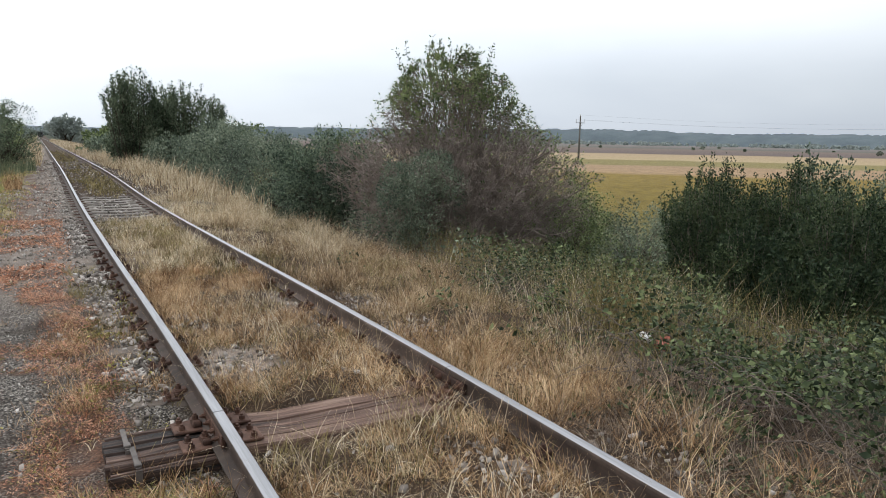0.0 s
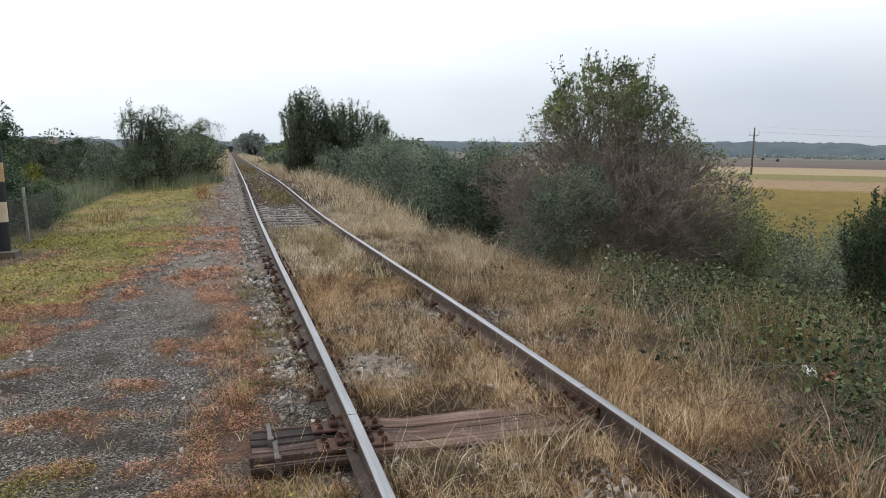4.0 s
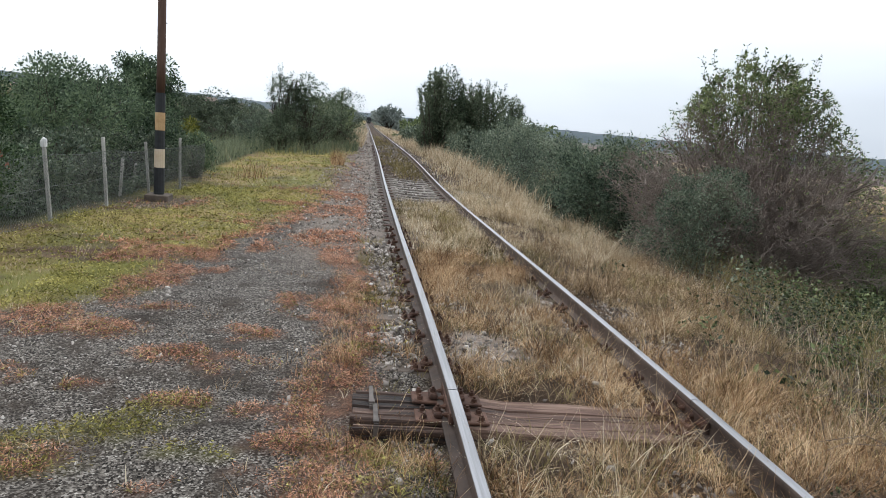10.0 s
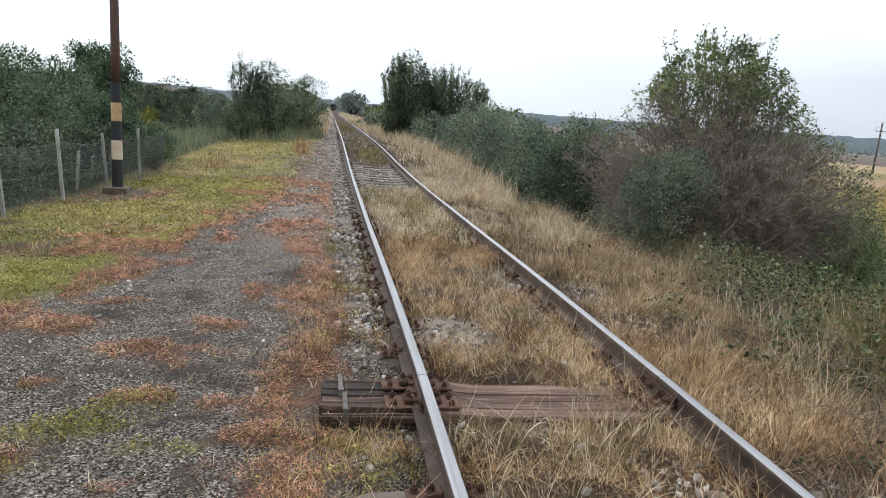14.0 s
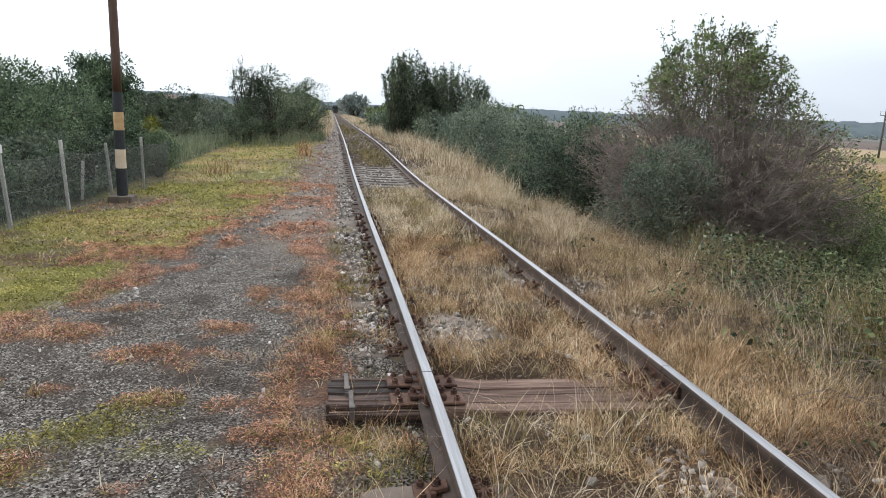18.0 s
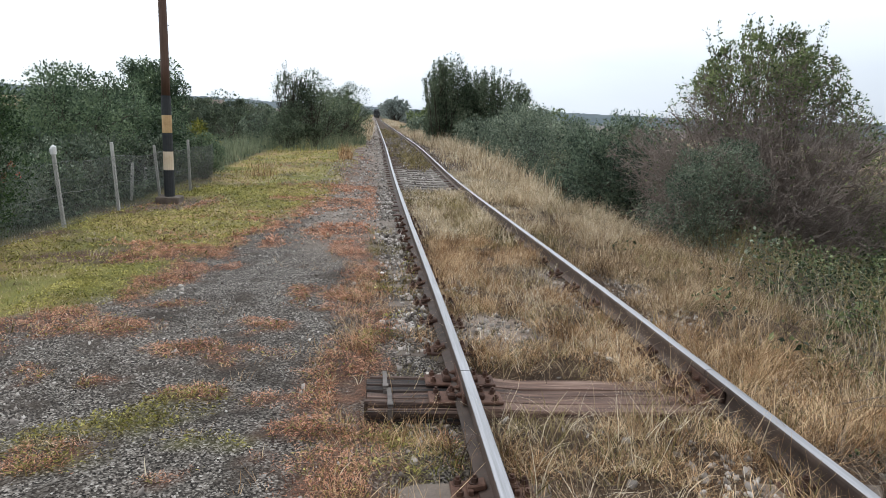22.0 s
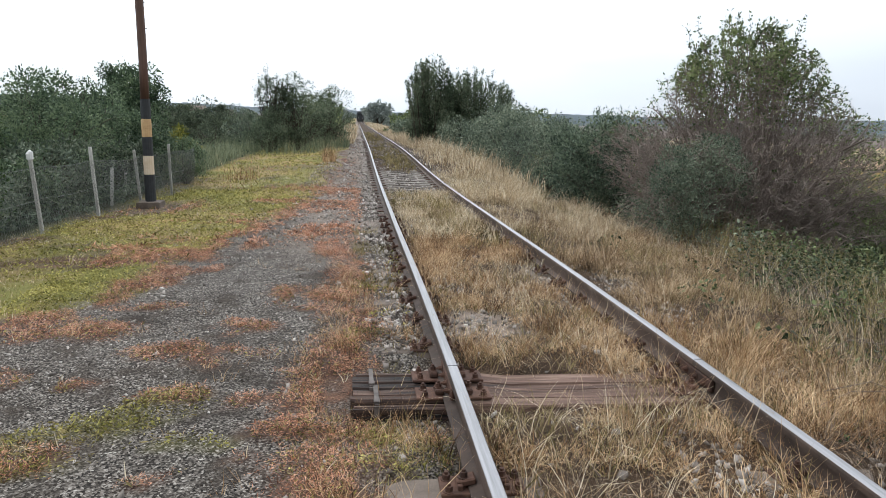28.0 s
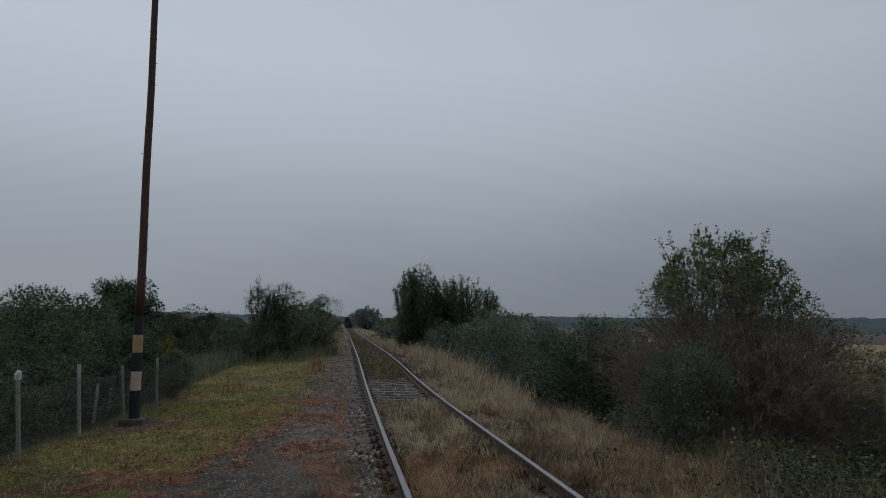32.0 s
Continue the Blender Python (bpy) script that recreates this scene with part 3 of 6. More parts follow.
    speck = ramp_node(t, noise_node(t, 1.1, 6, 0.75, pos).outputs["Fac"], [(0.3, (0.55, 0.55, 0.55)), (0.7, (1.25, 1.25, 1.25))]).outputs[0]
    bands = mix_node(t, 1.0, bands, speck, "MULTIPLY")
    col = mix_node(t, attr("field"), col, bands)
    t.links.new(col, b.inputs["Base Color"])
    b.inputs["Roughness"].default_value = 0.95
    b.inputs["Specular IOR Level"].default_value = 0.2
    hgt = math_node(t, "ADD", math_node(t, "MULTIPLY", vor.outputs["Distance"], 0.6), math_node(t, "ADD", mid.outputs["Fac"], fine.outputs["Fac"]))
    bump_node(t, hgt, 0.7, 0.018, b)
    return m


def make_ground():
    """One sheet: fine by the camera, coarse to the horizon."""
    xs = np.unique(np.round(np.concatenate([-np.geomspace(9, 3200, 34)[::-1], np.arange(-9, -3.2, 0.3), np.arange(-3.2, 3.0, 0.12), np.arange(3.0, 4.6, 0.2), np.arange(4.6, 14, 0.3), np.geomspace(14, 3200, 44)]), 3))
    ys = np.unique(np.round(np.concatenate([-np.geomspace(6, 3200, 22)[::-1], np.arange(-6, -3, 0.3), np.arange(-3, 4, 0.11), np.arange(4, 9, 0.2), np.arange(9, 40, 0.4), np.geomspace(40, 3400, 60)]), 3))
    X, Y = np.meshgrid(xs, ys)
    Z = ground_z(X, Y)
    n, k = X.shape
    idx = np.arange(n * k).reshape(n, k)
    faces = np.stack([idx[:-1, :-1], idx[:-1, 1:], idx[1:, 1:], idx[1:, :-1]], -1).reshape(-1, 4)
    me = np_mesh("ground", np.stack([X, Y, Z], -1).reshape(-1, 3), faces, ground_material(), True)
    x, y = X.ravel(), Y.ravel()
    u = x - track_x(y)
    red, green, dry = cover(x, y)
    green = green * (0.45 + 0.55 * smooth(1.0, 1.8, y))
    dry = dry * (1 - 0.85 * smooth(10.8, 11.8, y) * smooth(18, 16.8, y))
    weeds = np.maximum(smooth(3.2, 4.4, u + (fbm(x, y, 8) - 0.5) - 0.9 * smooth(2, 9, y)) , smooth(-4.72, -5.0, u))
    field = np.maximum(smooth(16, 24, x * 0.72 + y * 0.69 - 0) * smooth(9, 15, u), smooth(-60, -120, x))
    lumps = fbm(x * 1.1, y * 1.1, 41)
    dusty = 0.6 * smooth(2.5, 6.0, y) * smooth(-1.7, -1.0, u) * smooth(-0.1, -0.3, u) * smooth(0.35, 0.6, lumps + 0.12)
    gap = np.hypot((u - 0.42) / 0.45, (y - 1.28) / 0.5)
    pale = 0.8 * smooth(1.3, 0.6, gap) + 0.6 * smooth(1.2, 0.6, np.hypot((u - 1.33) / 0.13, (y - 2.6) / 1.1)) + 0.55 * smooth(4.0, 8.0, y) * smooth(11.2, 10.4, y) * (u > 0) * (u < GAUGE) * smooth(0.4, 0.6, lumps)
    # besides the soil spots, darkens the bed between the rails from 11 to 18 m
    soil = np.maximum(0.85 * spot(x, y, SOIL_SPOTS) * smooth(0.35, 0.55, fbm(x * 8, y * 8, 19, 3)), 0.9 * smooth(10.8, 11.4, y) * smooth(18.2, 17.2, y) * (u > 0.0) * (u < 1.5))
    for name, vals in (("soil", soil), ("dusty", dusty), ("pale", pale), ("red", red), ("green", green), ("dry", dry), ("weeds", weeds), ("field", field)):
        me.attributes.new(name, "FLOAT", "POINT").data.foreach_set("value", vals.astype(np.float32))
    tagged(new("ground", me), "gravel, reddened weeds, sward and dry grass beside fields", "ground", kind="structure")


make_ground()


# ---- vegetation tools ----
def blades(name, n, place, height, width, mat, lean=0.5, label="", seg=3, seed=1, per=1, spread=0.03, curl=0.9, category="grass", kink=0.35):
    """Grass as bent tapering blades, in tufts of per blades. place(rng, n) gives x, y and a height factor for each tuft."""
    rng = np.random.default_rng(seed)
    x, y, hs = place(rng, n // per)
    x, y, hs = (np.repeat(v, per) for v in (x, y, hs * rng.uniform(0.6, 1.25, len(x))))
    n = len(x)
    az, fa = rng.uniform(0, math.tau, n), rng.uniform(0, math.tau, n)
    off = np.abs(rng.normal(0, spread, n)) if per > 1 else np.zeros(n)
    x, y = x + np.cos(az) * off, y + np.sin(az) * off
    az = az + rng.normal(0, 0.5, n)
    z = ground_z(x, y) - 0.01
    h = rng.uniform(*height, n) * hs
    w = rng.uniform(*width, n) * 0.5
    th0 = np.abs(rng.normal(0, lean * 0.6, n))
    bend = rng.uniform(0.1, 1.0, n) * curl * (0.5 + lean)
    V = np.zeros((n, seg + 1, 2, 3))
    cx, cy, cz = x.copy(), y.copy(), z.copy()
    for i in range(seg + 1):
        q = i / seg
        ww = w * (1 - 0.9 * q**1.4)
        for j, sg in enumerate((-1, 1)):
            V[:, i, j, 0] = cx + sg * ww * np.cos(fa)
            V[:, i, j, 1] = cy + sg * ww * np.sin(fa)
            V[:, i, j, 2] = cz
        th = np.minimum(th0 + bend * (q + 0.5 / seg), 2.0)
        step = h / seg
        az = az + rng.normal(0, kink, n)
        cx, cy, cz = cx + np.sin(th) * np.cos(az) * step, cy + np.sin(th) * np.sin(az) * step, np.maximum(cz + np.cos(th) * step, z + 0.006)
    base = np.arange(n)[:, None] * (seg + 1) * 2
    F = np.concatenate([base + np.array([[2 * i, 2 * i + 1, 2 * i + 3, 2 * i + 2]]) for i in range(seg)], 0)
    return tagged(new(name, np_mesh(name, V.reshape(-1, 3), F, mat)), label, category, kind="stuff")


def leaf_mesh(name, C, D, size, mat, rng, aspect=0.5):
    """Leaves as small folded diamonds at C, pointing along D."""
    n = len(C)
    D = D / np.maximum(np.linalg.norm(D, axis=1, keepdims=True), 1e-6)
    R = rng.normal(0, 1, (n, 3))
    S = np.cross(D, R)
    S /= np.maximum(np.linalg.norm(S, axis=1, keepdims=True), 1e-6)
    N = np.cross(S, D)
    L = (rng.uniform(0.6, 1.25, n) * size)[:, None]
    W = L * aspect * 0.5
    V = np.stack([C, C + D * L * 0.5 + S * W + N * L * 0.12, C + D * L, C + D * L * 0.5 - S * W + N * L * 0.12], 1)
    F = np.arange(n * 4).reshape(n, 4)
    return np_mesh(name, V.reshape(-1, 3), F, mat)


def stem_mesh(name, P, r0, r1, mat):
    """Many tapering three-sided stems; P: (stems, points, 3)."""
    n, k, _ = P.shape
    T = np.gradient(P, axis=1)
    T /= np.maximum(np.linalg.norm(T, axis=2, keepdims=True), 1e-9)
    A = np.cross(T, np.array([0.31, 0.77, 0.21]))
    A /= np.maximum(np.linalg.norm(A, axis=2, keepdims=True), 1e-9)
    B = np.cross(T, A)
    q = np.linspace(0, 1, k)[None, :, None]
    r = np.asarray(r0).reshape(-1, 1, 1) * (1 - q) + np.asarray(r1).reshape(-1, 1, 1) * q
    V = np.stack([P + (A * math.cos(a) + B * math.sin(a)) * r for a in (0, math.tau / 3, 2 * math.tau / 3)], 2)
    base = (np.arange(n)[:, None, None] * k + np.arange(k - 1)[None, :, None]) * 3
    F = np.stack([base + np.array([j, (j + 1) % 3, 3 + (j + 1) % 3, 3 + j]) for j in range(3)], 2).reshape(-1, 4)
    return np_mesh(name, V.reshape(-1, 3), F, mat)


def curved(base, tip, sag, k, rng, wob):
    """Curves from base to tip points, arching, with small kinks."""
    n = len(tip)
    q = np.linspace(0, 1, k)[None, :, None]
    ctrl = base + (tip - base) * 0.45 + np.array([0, 0, 1.0]) * sag[:, None]
    P = (1 - q) ** 2 * base[:, None] + 2 * q * (1 - q) * ctrl[:, None] + q**2 * tip[:, None]
    return P + rng.normal(0, 1, P.shape) * wob * np.sin(np.pi * q) + rng.normal(0, 1, P.shape) * wob * 0.3 * q


def shrub(name, x, y, radii, n_stem, n_leaf, leaf, mat, label, category="bush", seed=1, low=0.15, stem_mat=None, trunk_r=0.03, rough=0.35,
          bare=0.0, group="", spikes=0, up=0.6, aspect=0.5, z0=None):
    """A bush or tree: stems from the root to a lumpy crown of many small leaves. radii: half width x, half width y, height."""
    rng = np.random.default_rng(seed)
    rx, ry, hh = radii
    thin = 0.72 if y < 24 else (0.58 if y < 40 else 0.40)
    n_leaf, leaf = int(n_leaf * thin), leaf * (0.62 / thin) ** 0.5 * 1.12
    gz = float(ground_z(x, y)) if z0 is None else z0
    # crown lobes give an uneven outline
    k = 24 + n_stem // 2
    az = rng.uniform(0, math.tau, k)
    el = np.arcsin(rng.uniform(-0.15 if category == "tree" and low > 0.1 else -0.85, 1.0, k))
    rad = rng.uniform(0.50, 0.95, k)
    cz = hh * (low + (1 - low) * 0.42)
    lobes = np.stack([np.cos(az) * np.cos(el) * rx * rad, np.sin(az) * np.cos(el) * ry * rad, cz + np.where(el > 0, np.sin(el) * (hh - cz) * rad, np.sin(el) * cz * 0.9)], -1)
    lr = rng.uniform(0.16, 0.38, k) * min(rx, ry, hh * 0.6)
    # stems end in the lobes
    tips = lobes[rng.integers(0, k, n_stem)] + rng.normal(0, 0.5, (n_stem, 3)) * np.array([rx, ry, hh * 0.5]) * 0.16
    tips[:, 2] = np.clip(tips[:, 2], 0.15 * hh, hh * 0.98)
    base = np.stack([rng.normal(0, 0.06, n_stem) * rx, rng.normal(0, 0.06, n_stem) * ry, np.full(n_stem, -0.1)], -1)
    P = curved(base, tips, rng.uniform(0.05, 0.25, n_stem) * hh, 5, rng, rough * 0.08 * hh)
    root = empty(name, pose(x, y, gz))
    thick = trunk_r * rng.uniform(0.5, 1.2, n_stem)
    # twigs off the stems
    nt = n_stem * 3
    si, qi = rng.integers(0, n_stem, nt), rng.integers(1, 5, nt)
    tb = P[si, qi]
    out = tb * np.array([1, 1, 0.25]) + rng.normal(0, 0.5, (nt, 3)) * np.array([rx, ry, hh * 0.5])
    out[:, 2] = np.abs(out[:, 2]) * up + 0.25 * hh * up
    out /= np.linalg.norm(out, axis=1, keepdims=True)
    tl = rng.uniform(0.10, 0.24, nt) * (rx + ry + hh) / 3
    tt = tb + out * tl[:, None]
    TW = curved(tb, tt, tl * 0.1, 3, rng, 0.02 * hh * rough)
    tagged(part("trunk" if category == "tree" else "branchwork", stem_mesh("branchwork", P, thick, thick * 0.25, stem_mat or M_BARK), None, root), kind="stuff")
    tagged(part("twigwork", stem_mesh("twigwork", TW, thick[si] * 0.3, thick[si] * 0.1, stem_mat or M_BARK), None, root), kind="stuff")
    # leaves: round the lobes and along the twigs
    n1 = int(n_leaf * 0.62)
    share = lr**2 * (0.35 + 1.6 * np.clip(lobes[:, 2] / hh, 0, 1) ** 2)
    li = rng.choice(k, n1, p=share / share.sum())
    dirs = rng.normal(0, 1, (n1, 3))
    dirs /= np.linalg.norm(dirs, axis=1, keepdims=True)
    C1 = lobes[li] + dirs * (lr[li] * rng.uniform(0.15, 1.0, n1) ** 0.45 * (0.88 + 0.14 * rng.random(n1)))[:, None]
    ti, q = rng.integers(0, nt, n_leaf - n1), rng.random(n_leaf - n1)
    C2 = TW[ti, 1] * (1 - q)[:, None] + TW[ti, 2] * q[:, None] + rng.normal(0, 0.035, (n_leaf - n1, 3)) * (rx + hh) * 0.5
    C = np.concatenate([C1, C2])
    D = np.concatenate([dirs, out[ti]]) + rng.normal(0, 0.6, (n_leaf, 3)) + np.array([0, 0, 0.25])
    if bare > 0:
        keep = rng.random(len(C)) < smooth(bare - 0.25, bare + 0.2, C[:, 2] / hh + rng.normal(0, 0.08, len(C)))
        C, D = C[keep], D[keep]
    keep = C[:, 2] > 0.03
    C, D = C[keep], D[keep]
    if spikes:
        # upright shoots above the crown
        sp = lobes[rng.integers(0, k, spikes)] * np.array([1, 1, 1.0])
        sp[:, 2] = np.maximum(sp[:, 2], hh * 0.7)
        ends = sp + np.stack([rng.normal(0, 0.06, spikes) * rx, rng.normal(0, 0.06, spikes) * ry, rng.uniform(0.10, 0.26, spikes) * hh], -1)
        SP = curved(sp, ends, np.zeros(spikes), 5, rng, 0.01 * hh)
        tagged(part("shootwork", stem_mesh("shootwork", SP, np.full(spikes, trunk_r * 0.22), np.full(spikes, trunk_r * 0.1), stem_mat or M_BARK), None, root), kind="stuff")
        m = spikes * 22
        a, b = rng.integers(0, spikes, m), rng.random(m)
        CS = SP[a, 0] * (1 - b)[:, None] + SP[a, 4] * b[:, None] + rng.normal(0, leaf * 0.35, (m, 3))
        C, D = np.concatenate([C, CS]), np.concatenate([D, rng.normal(0, 0.7, (m, 3)) + np.array([0, 0, 0.6])])
    part("crown", leaf_mesh("crown", C, D, leaf, mat, rng, aspect), None, root)
    return tagged(root, label, category, group)


def fan_tree(name, x, y, radii, n, per, leaf, mat, label, category="tree", seed=1, trunk_r=0.03, low=0.1, group="", stem_mat=None, aspect=0.42, ragged=0.18, bush=0.35):
    """Upright shoots fanned from one stool, each feathered with leaves. radii: half width x, half width y, height."""
    rng = np.random.default_rng(seed)
    rx, ry, hh = radii
    root = empty(name, pose(x, y, float(ground_z(x, y))))
    a, r = rng.uniform(0, math.tau, n), np.sqrt(rng.random(n))
    top = hh * (1 - 0.30 * r**2.2) * rng.uniform(1 - ragged, 1.0, n)
    short = rng.random(n) < bush
    top = np.where(short, top * rng.uniform(0.25, 0.8, n), top)
    lump = 0.85 + 0.3 * fbm(np.cos(a) * r * 2 + 5, np.sin(a) * r * 2 + 5, seed)
    tip = np.stack([np.cos(a) * r * rx * lump, np.sin(a) * r * ry * lump, top * (0.8 + 0.2 * lump)], -1)
    base = np.stack([tip[:, 0] * 0.45 + rng.normal(0, 0.05, n) * rx, tip[:, 1] * 0.45, np.full(n, -0.1)], -1)
    P = curved(base, tip, 0.10 * top, 7, rng, 0.016 * hh)
    th = trunk_r * rng.uniform(0.25, 1.0, n) ** 2
    tagged(part("trunk" if category == "tree" else "branchwork", stem_mesh("branchwork", P, th, th * 0.15, stem_mat or M_BARK), None, root), kind="stuff")
    m = n * per
    i, q = rng.integers(0, n, m), low + (1 - low) * rng.random(m) ** 0.85
    k = np.minimum((q * 6).astype(int), 5)
    f = (q * 6 - k)[:, None]
    off = rng.normal(0, 1, (m, 3)) * (leaf * 0.35 + 0.05 * hh * (1 - q) ** 1.3 * 0.5)[:, None]
    C = P[i, k] * (1 - f) + P[i, k + 1] * f + off
    D = (P[i, k + 1] - P[i, k]) / hh * 5 + rng.normal(0, 0.6, (m, 3)) + off / leaf * 0.25
    ok = C[:, 2] > 0.03
    part("crown", leaf_mesh("crown", C[ok], D[ok], leaf, mat, rng, aspect), None, root)
    return tagged(root, label, category, group)


# ---- trees and bushes east of the line ----
def big_bush():
    """The wide multi-stemmed bush: bare grey-brown stems below, leafy above, narrow at the top and broad at the waist."""
    rng = np.random.default_rng(11)
    x0, y0 = 6.35, 8.2
    gz = float(ground_z(x0, y0))
    hh = 3.02 - gz
    root = empty("elder_bush", pose(x0, y0, gz))

    def waist(q):
        return np.interp(q, [0, 0.15, 0.32, 0.45, 0.57, 0.70, 0.84, 0.93, 1.0], [1.9, 2.45, 2.70, 2.65, 2.30, 1.62, 1.20, 0.88, 0.45])

    n = 860
    q = np.where(rng.random(n) < 0.62, rng.uniform(0.12, 0.64, n), rng.uniform(0.60, 1.0, n))
    az, rr = rng.uniform(0, math.tau, n), rng.uniform(0.25, 1.0, n) ** 0.4
    lean = -0.16 * smooth(0.4, 1.0, q)
    tips = np.stack([np.cos(az) * waist(q) * rr * np.where(q < 0.6, 1.08, 1.0) * np.where((np.cos(az) < 0) & (q < 0.46), 0.76, 1.0) * np.where((np.cos(az) > 0) & (q < 0.62), 1.16, 1.0) + lean, np.sin(az) * waist(q) * rr * 0.88, q * hh], -1)
    base = np.stack([rng.normal(0.18, 0.30, n), rng.normal(0, 0.25, n), np.full(n, -0.1)], -1)
    P = curved(base, tips, rng.uniform(0.0, 0.55, n) * (1.1 - q), 10, rng, 0.10)
    th = rng.uniform(0.006, 0.016, n)
    th[:70] = rng.uniform(0.026, 0.050, 70)
    tagged(part("branchwork", stem_mesh("branchwork", P, th, th * 0.3, M_STEM), None, root, "grey-brown bare branches"), kind="stuff")
    nt = 20000
    si, qi = rng.integers(0, n, nt), rng.choice(np.arange(3, 10), nt, p=np.array([2, 3, 4, 5, 6, 7, 7]) / 34)
    tb = P[si, qi]
    out = tb * np.array([1, 1, 0.25]) / 2.6 + rng.normal(0, 0.75, (nt, 3)) + np.array([0, 0, 0.45])
    out /= np.linalg.norm(out, axis=1, keepdims=True)
    tl = rng.uniform(0.12, 0.42, nt)
    tt = tb + out * tl[:, None]
    # twigs that would stand out of the outline stay short
    over = np.hypot(np.where(tt[:, 0] > 0, tt[:, 0] * 0.9, tt[:, 0] + 0.1), tt[:, 1] / 0.88) / waist(tt[:, 2] / hh)
    tt = tb + out * (tl * np.where(over > 1.03, 0.35, 1.0))[:, None]
    TW = curved(tb, tt, tl * 0.12, 3, rng, 0.04)
    tagged(part("twigwork", stem_mesh("twigwork", TW, np.full(nt, 0.0050), np.full(nt, 0.0028), M_STEM), None, root, "thin bare grey twigs"), kind="stuff")
    # leaves sit on the upper twigs, thick on the crown's top, thin on the flanks
    m = 400000
    ti, b = rng.integers(0, nt, m), rng.random(m)
    C = TW[ti, 1] * (1 - b)[:, None] + TW[ti, 2] * b[:, None] + rng.normal(0, 0.028, (m, 3))
    hq, rad = C[:, 2] / hh, np.hypot(C[:, 0] - 0.05, C[:, 1])
    lumps = fbm(C[:, 0] * 2.2 + C[:, 2], C[:, 1] * 2.2 - C[:, 2], 5) - 0.5
    top = smooth(0.65, 0.80, hq - 0.05 * rad + 0.45 * lumps + rng.normal(0, 0.03, m))
    flank = 0.05 * smooth(0.55, 0.64, hq) + 0.10 * (C[:, 0] > 1.2) * smooth(0.25, 0.5, hq) + 0.006
    keep = rng.random(m) < np.maximum(top * 0.45, flank)
    C, D = C[keep], out[ti][keep] + rng.normal(0, 0.6, (keep.sum(), 3))
    # long shoots above the crown and out of its flanks
    sh = [(-0.95, 0.2, 0.86, -1.22, 0.2, 1.02), (-0.80, 0.1, 0.90, -1.10, 0.1, 1.065), (-0.55, 0.1, 0.92, -0.62, 0.0, 1.08), (-0.4, 0.2, 0.92, -0.42, 0.2, 1.11), (0.02, 0.3, 0.94, -0.02, 0.3, 1.10),
          (0.60, 0, 0.90, 0.86, 0, 1.07), (0.72, 0.1, 0.90, 0.94, 0.1, 1.11), (0.85, 0.2, 0.84, 1.02, 0.2, 0.98), (-1.5, 0.1, 0.56, -2.25, 0.1, 0.655), (-1.4, 0.3, 0.60, -1.95, 0.3, 0.66), (1.5, 0.1, 0.60, 2.0, 0.2, 0.70), (1.2, 0.1, 0.70, 1.50, 0.2, 0.80), (-1.3, 0.4, 0.68, -1.55, 0.4, 0.80)]
    SP = curved(np.array([(a, b, c * hh) for a, b, c, *_ in sh]), np.array([(d, f, g * hh) for *_, d, f, g in sh]), np.zeros(len(sh)), 6, rng, 0.03)
    tagged(part("shootwork", stem_mesh("shootwork", SP, np.full(len(sh), 0.008), np.full(len(sh), 0.003), M_STEM), None, root), kind="stuff")
    ms = len(sh) * 34
    a, b = rng.integers(0, len(sh), ms), rng.random(ms) ** 0.6
    k0 = np.minimum((b * 5).astype(int), 4)
    CS = SP[a, k0] * (1 - (b * 5 - k0))[:, None] + SP[a, k0 + 1] * (b * 5 - k0)[:, None] + rng.normal(0, 0.03, (ms, 3))
    part("crown", leaf_mesh("crown", np.concatenate([C, CS]), np.concatenate([D, rng.normal(0, 0.7, (ms, 3)) + (0, 0, 0.4)]), 0.062, M_LEAF_BUSH, rng, 0.5), None, root, "green leaves, thick on top")
    tagged(root, "wide bush with bare grey-brown stems and a leafy green top", "bush")


big_bush()
shrub("bush", 4.95, 7.0, (1.05, 0.8, 1.95), 80, 30000, 0.042, M_LEAF_GREY, "low dull green bush leaning at the foot of the bare bush", seed=21, low=0.05, trunk_r=0.012, stem_mat=M_STEM)
shrub("bush", 8.5, 7.2, (1.0, 0.9, 1.6), 60, 10000, 0.05, M_LEAF_BUSH, "sprawling green undergrowth bush", seed=122, low=0.05, trunk_r=0.012, stem_mat=M_STEM)
shrub("bush", 11.0, 7.6, (1.4, 1.3, 1.6), 60, 9000, 0.055, M_LEAF_GREY, "sprawling grey-green undergrowth bush", seed=123, low=0.05, trunk_r=0.012, stem_mat=M_STEM)
shrub("bush", 9.4, 8.3, (1.3, 1.2, 1.95), 80, 12000, 0.055, M_LEAF_BUSH, "sprawling green undergrowth bush", seed=22, low=0.05, trunk_r=0.012, stem_mat=M_STEM)
shrub("hedge_bush", 5.25, 12.0, (1.35, 1.4, 2.35), 80, 30000, 0.065, M_LEAF_DARK, "dense dark green bush beside the dry grass", seed=23, low=0.04, spikes=6, trunk_r=0.02, group="bushes along the line")
shrub("hedge_bush", 5.95, 15.3, (1.6, 1.8, 2.5), 70, 26000, 0.07, M_LEAF_DARK, "dense dark green bush beside the dry grass", seed=24, low=0.04, spikes=5, trunk_r=0.02, group="bushes along the line")
shrub("hedge_bush", 5.8, 19.3, (1.7, 2.2, 2.65), 70, 22000, 0.07, M_LEAF_GREY, "grey-green bush beside the dry grass", seed=25, low=0.04, spikes=6, trunk_r=0.02, group="bushes along the line")
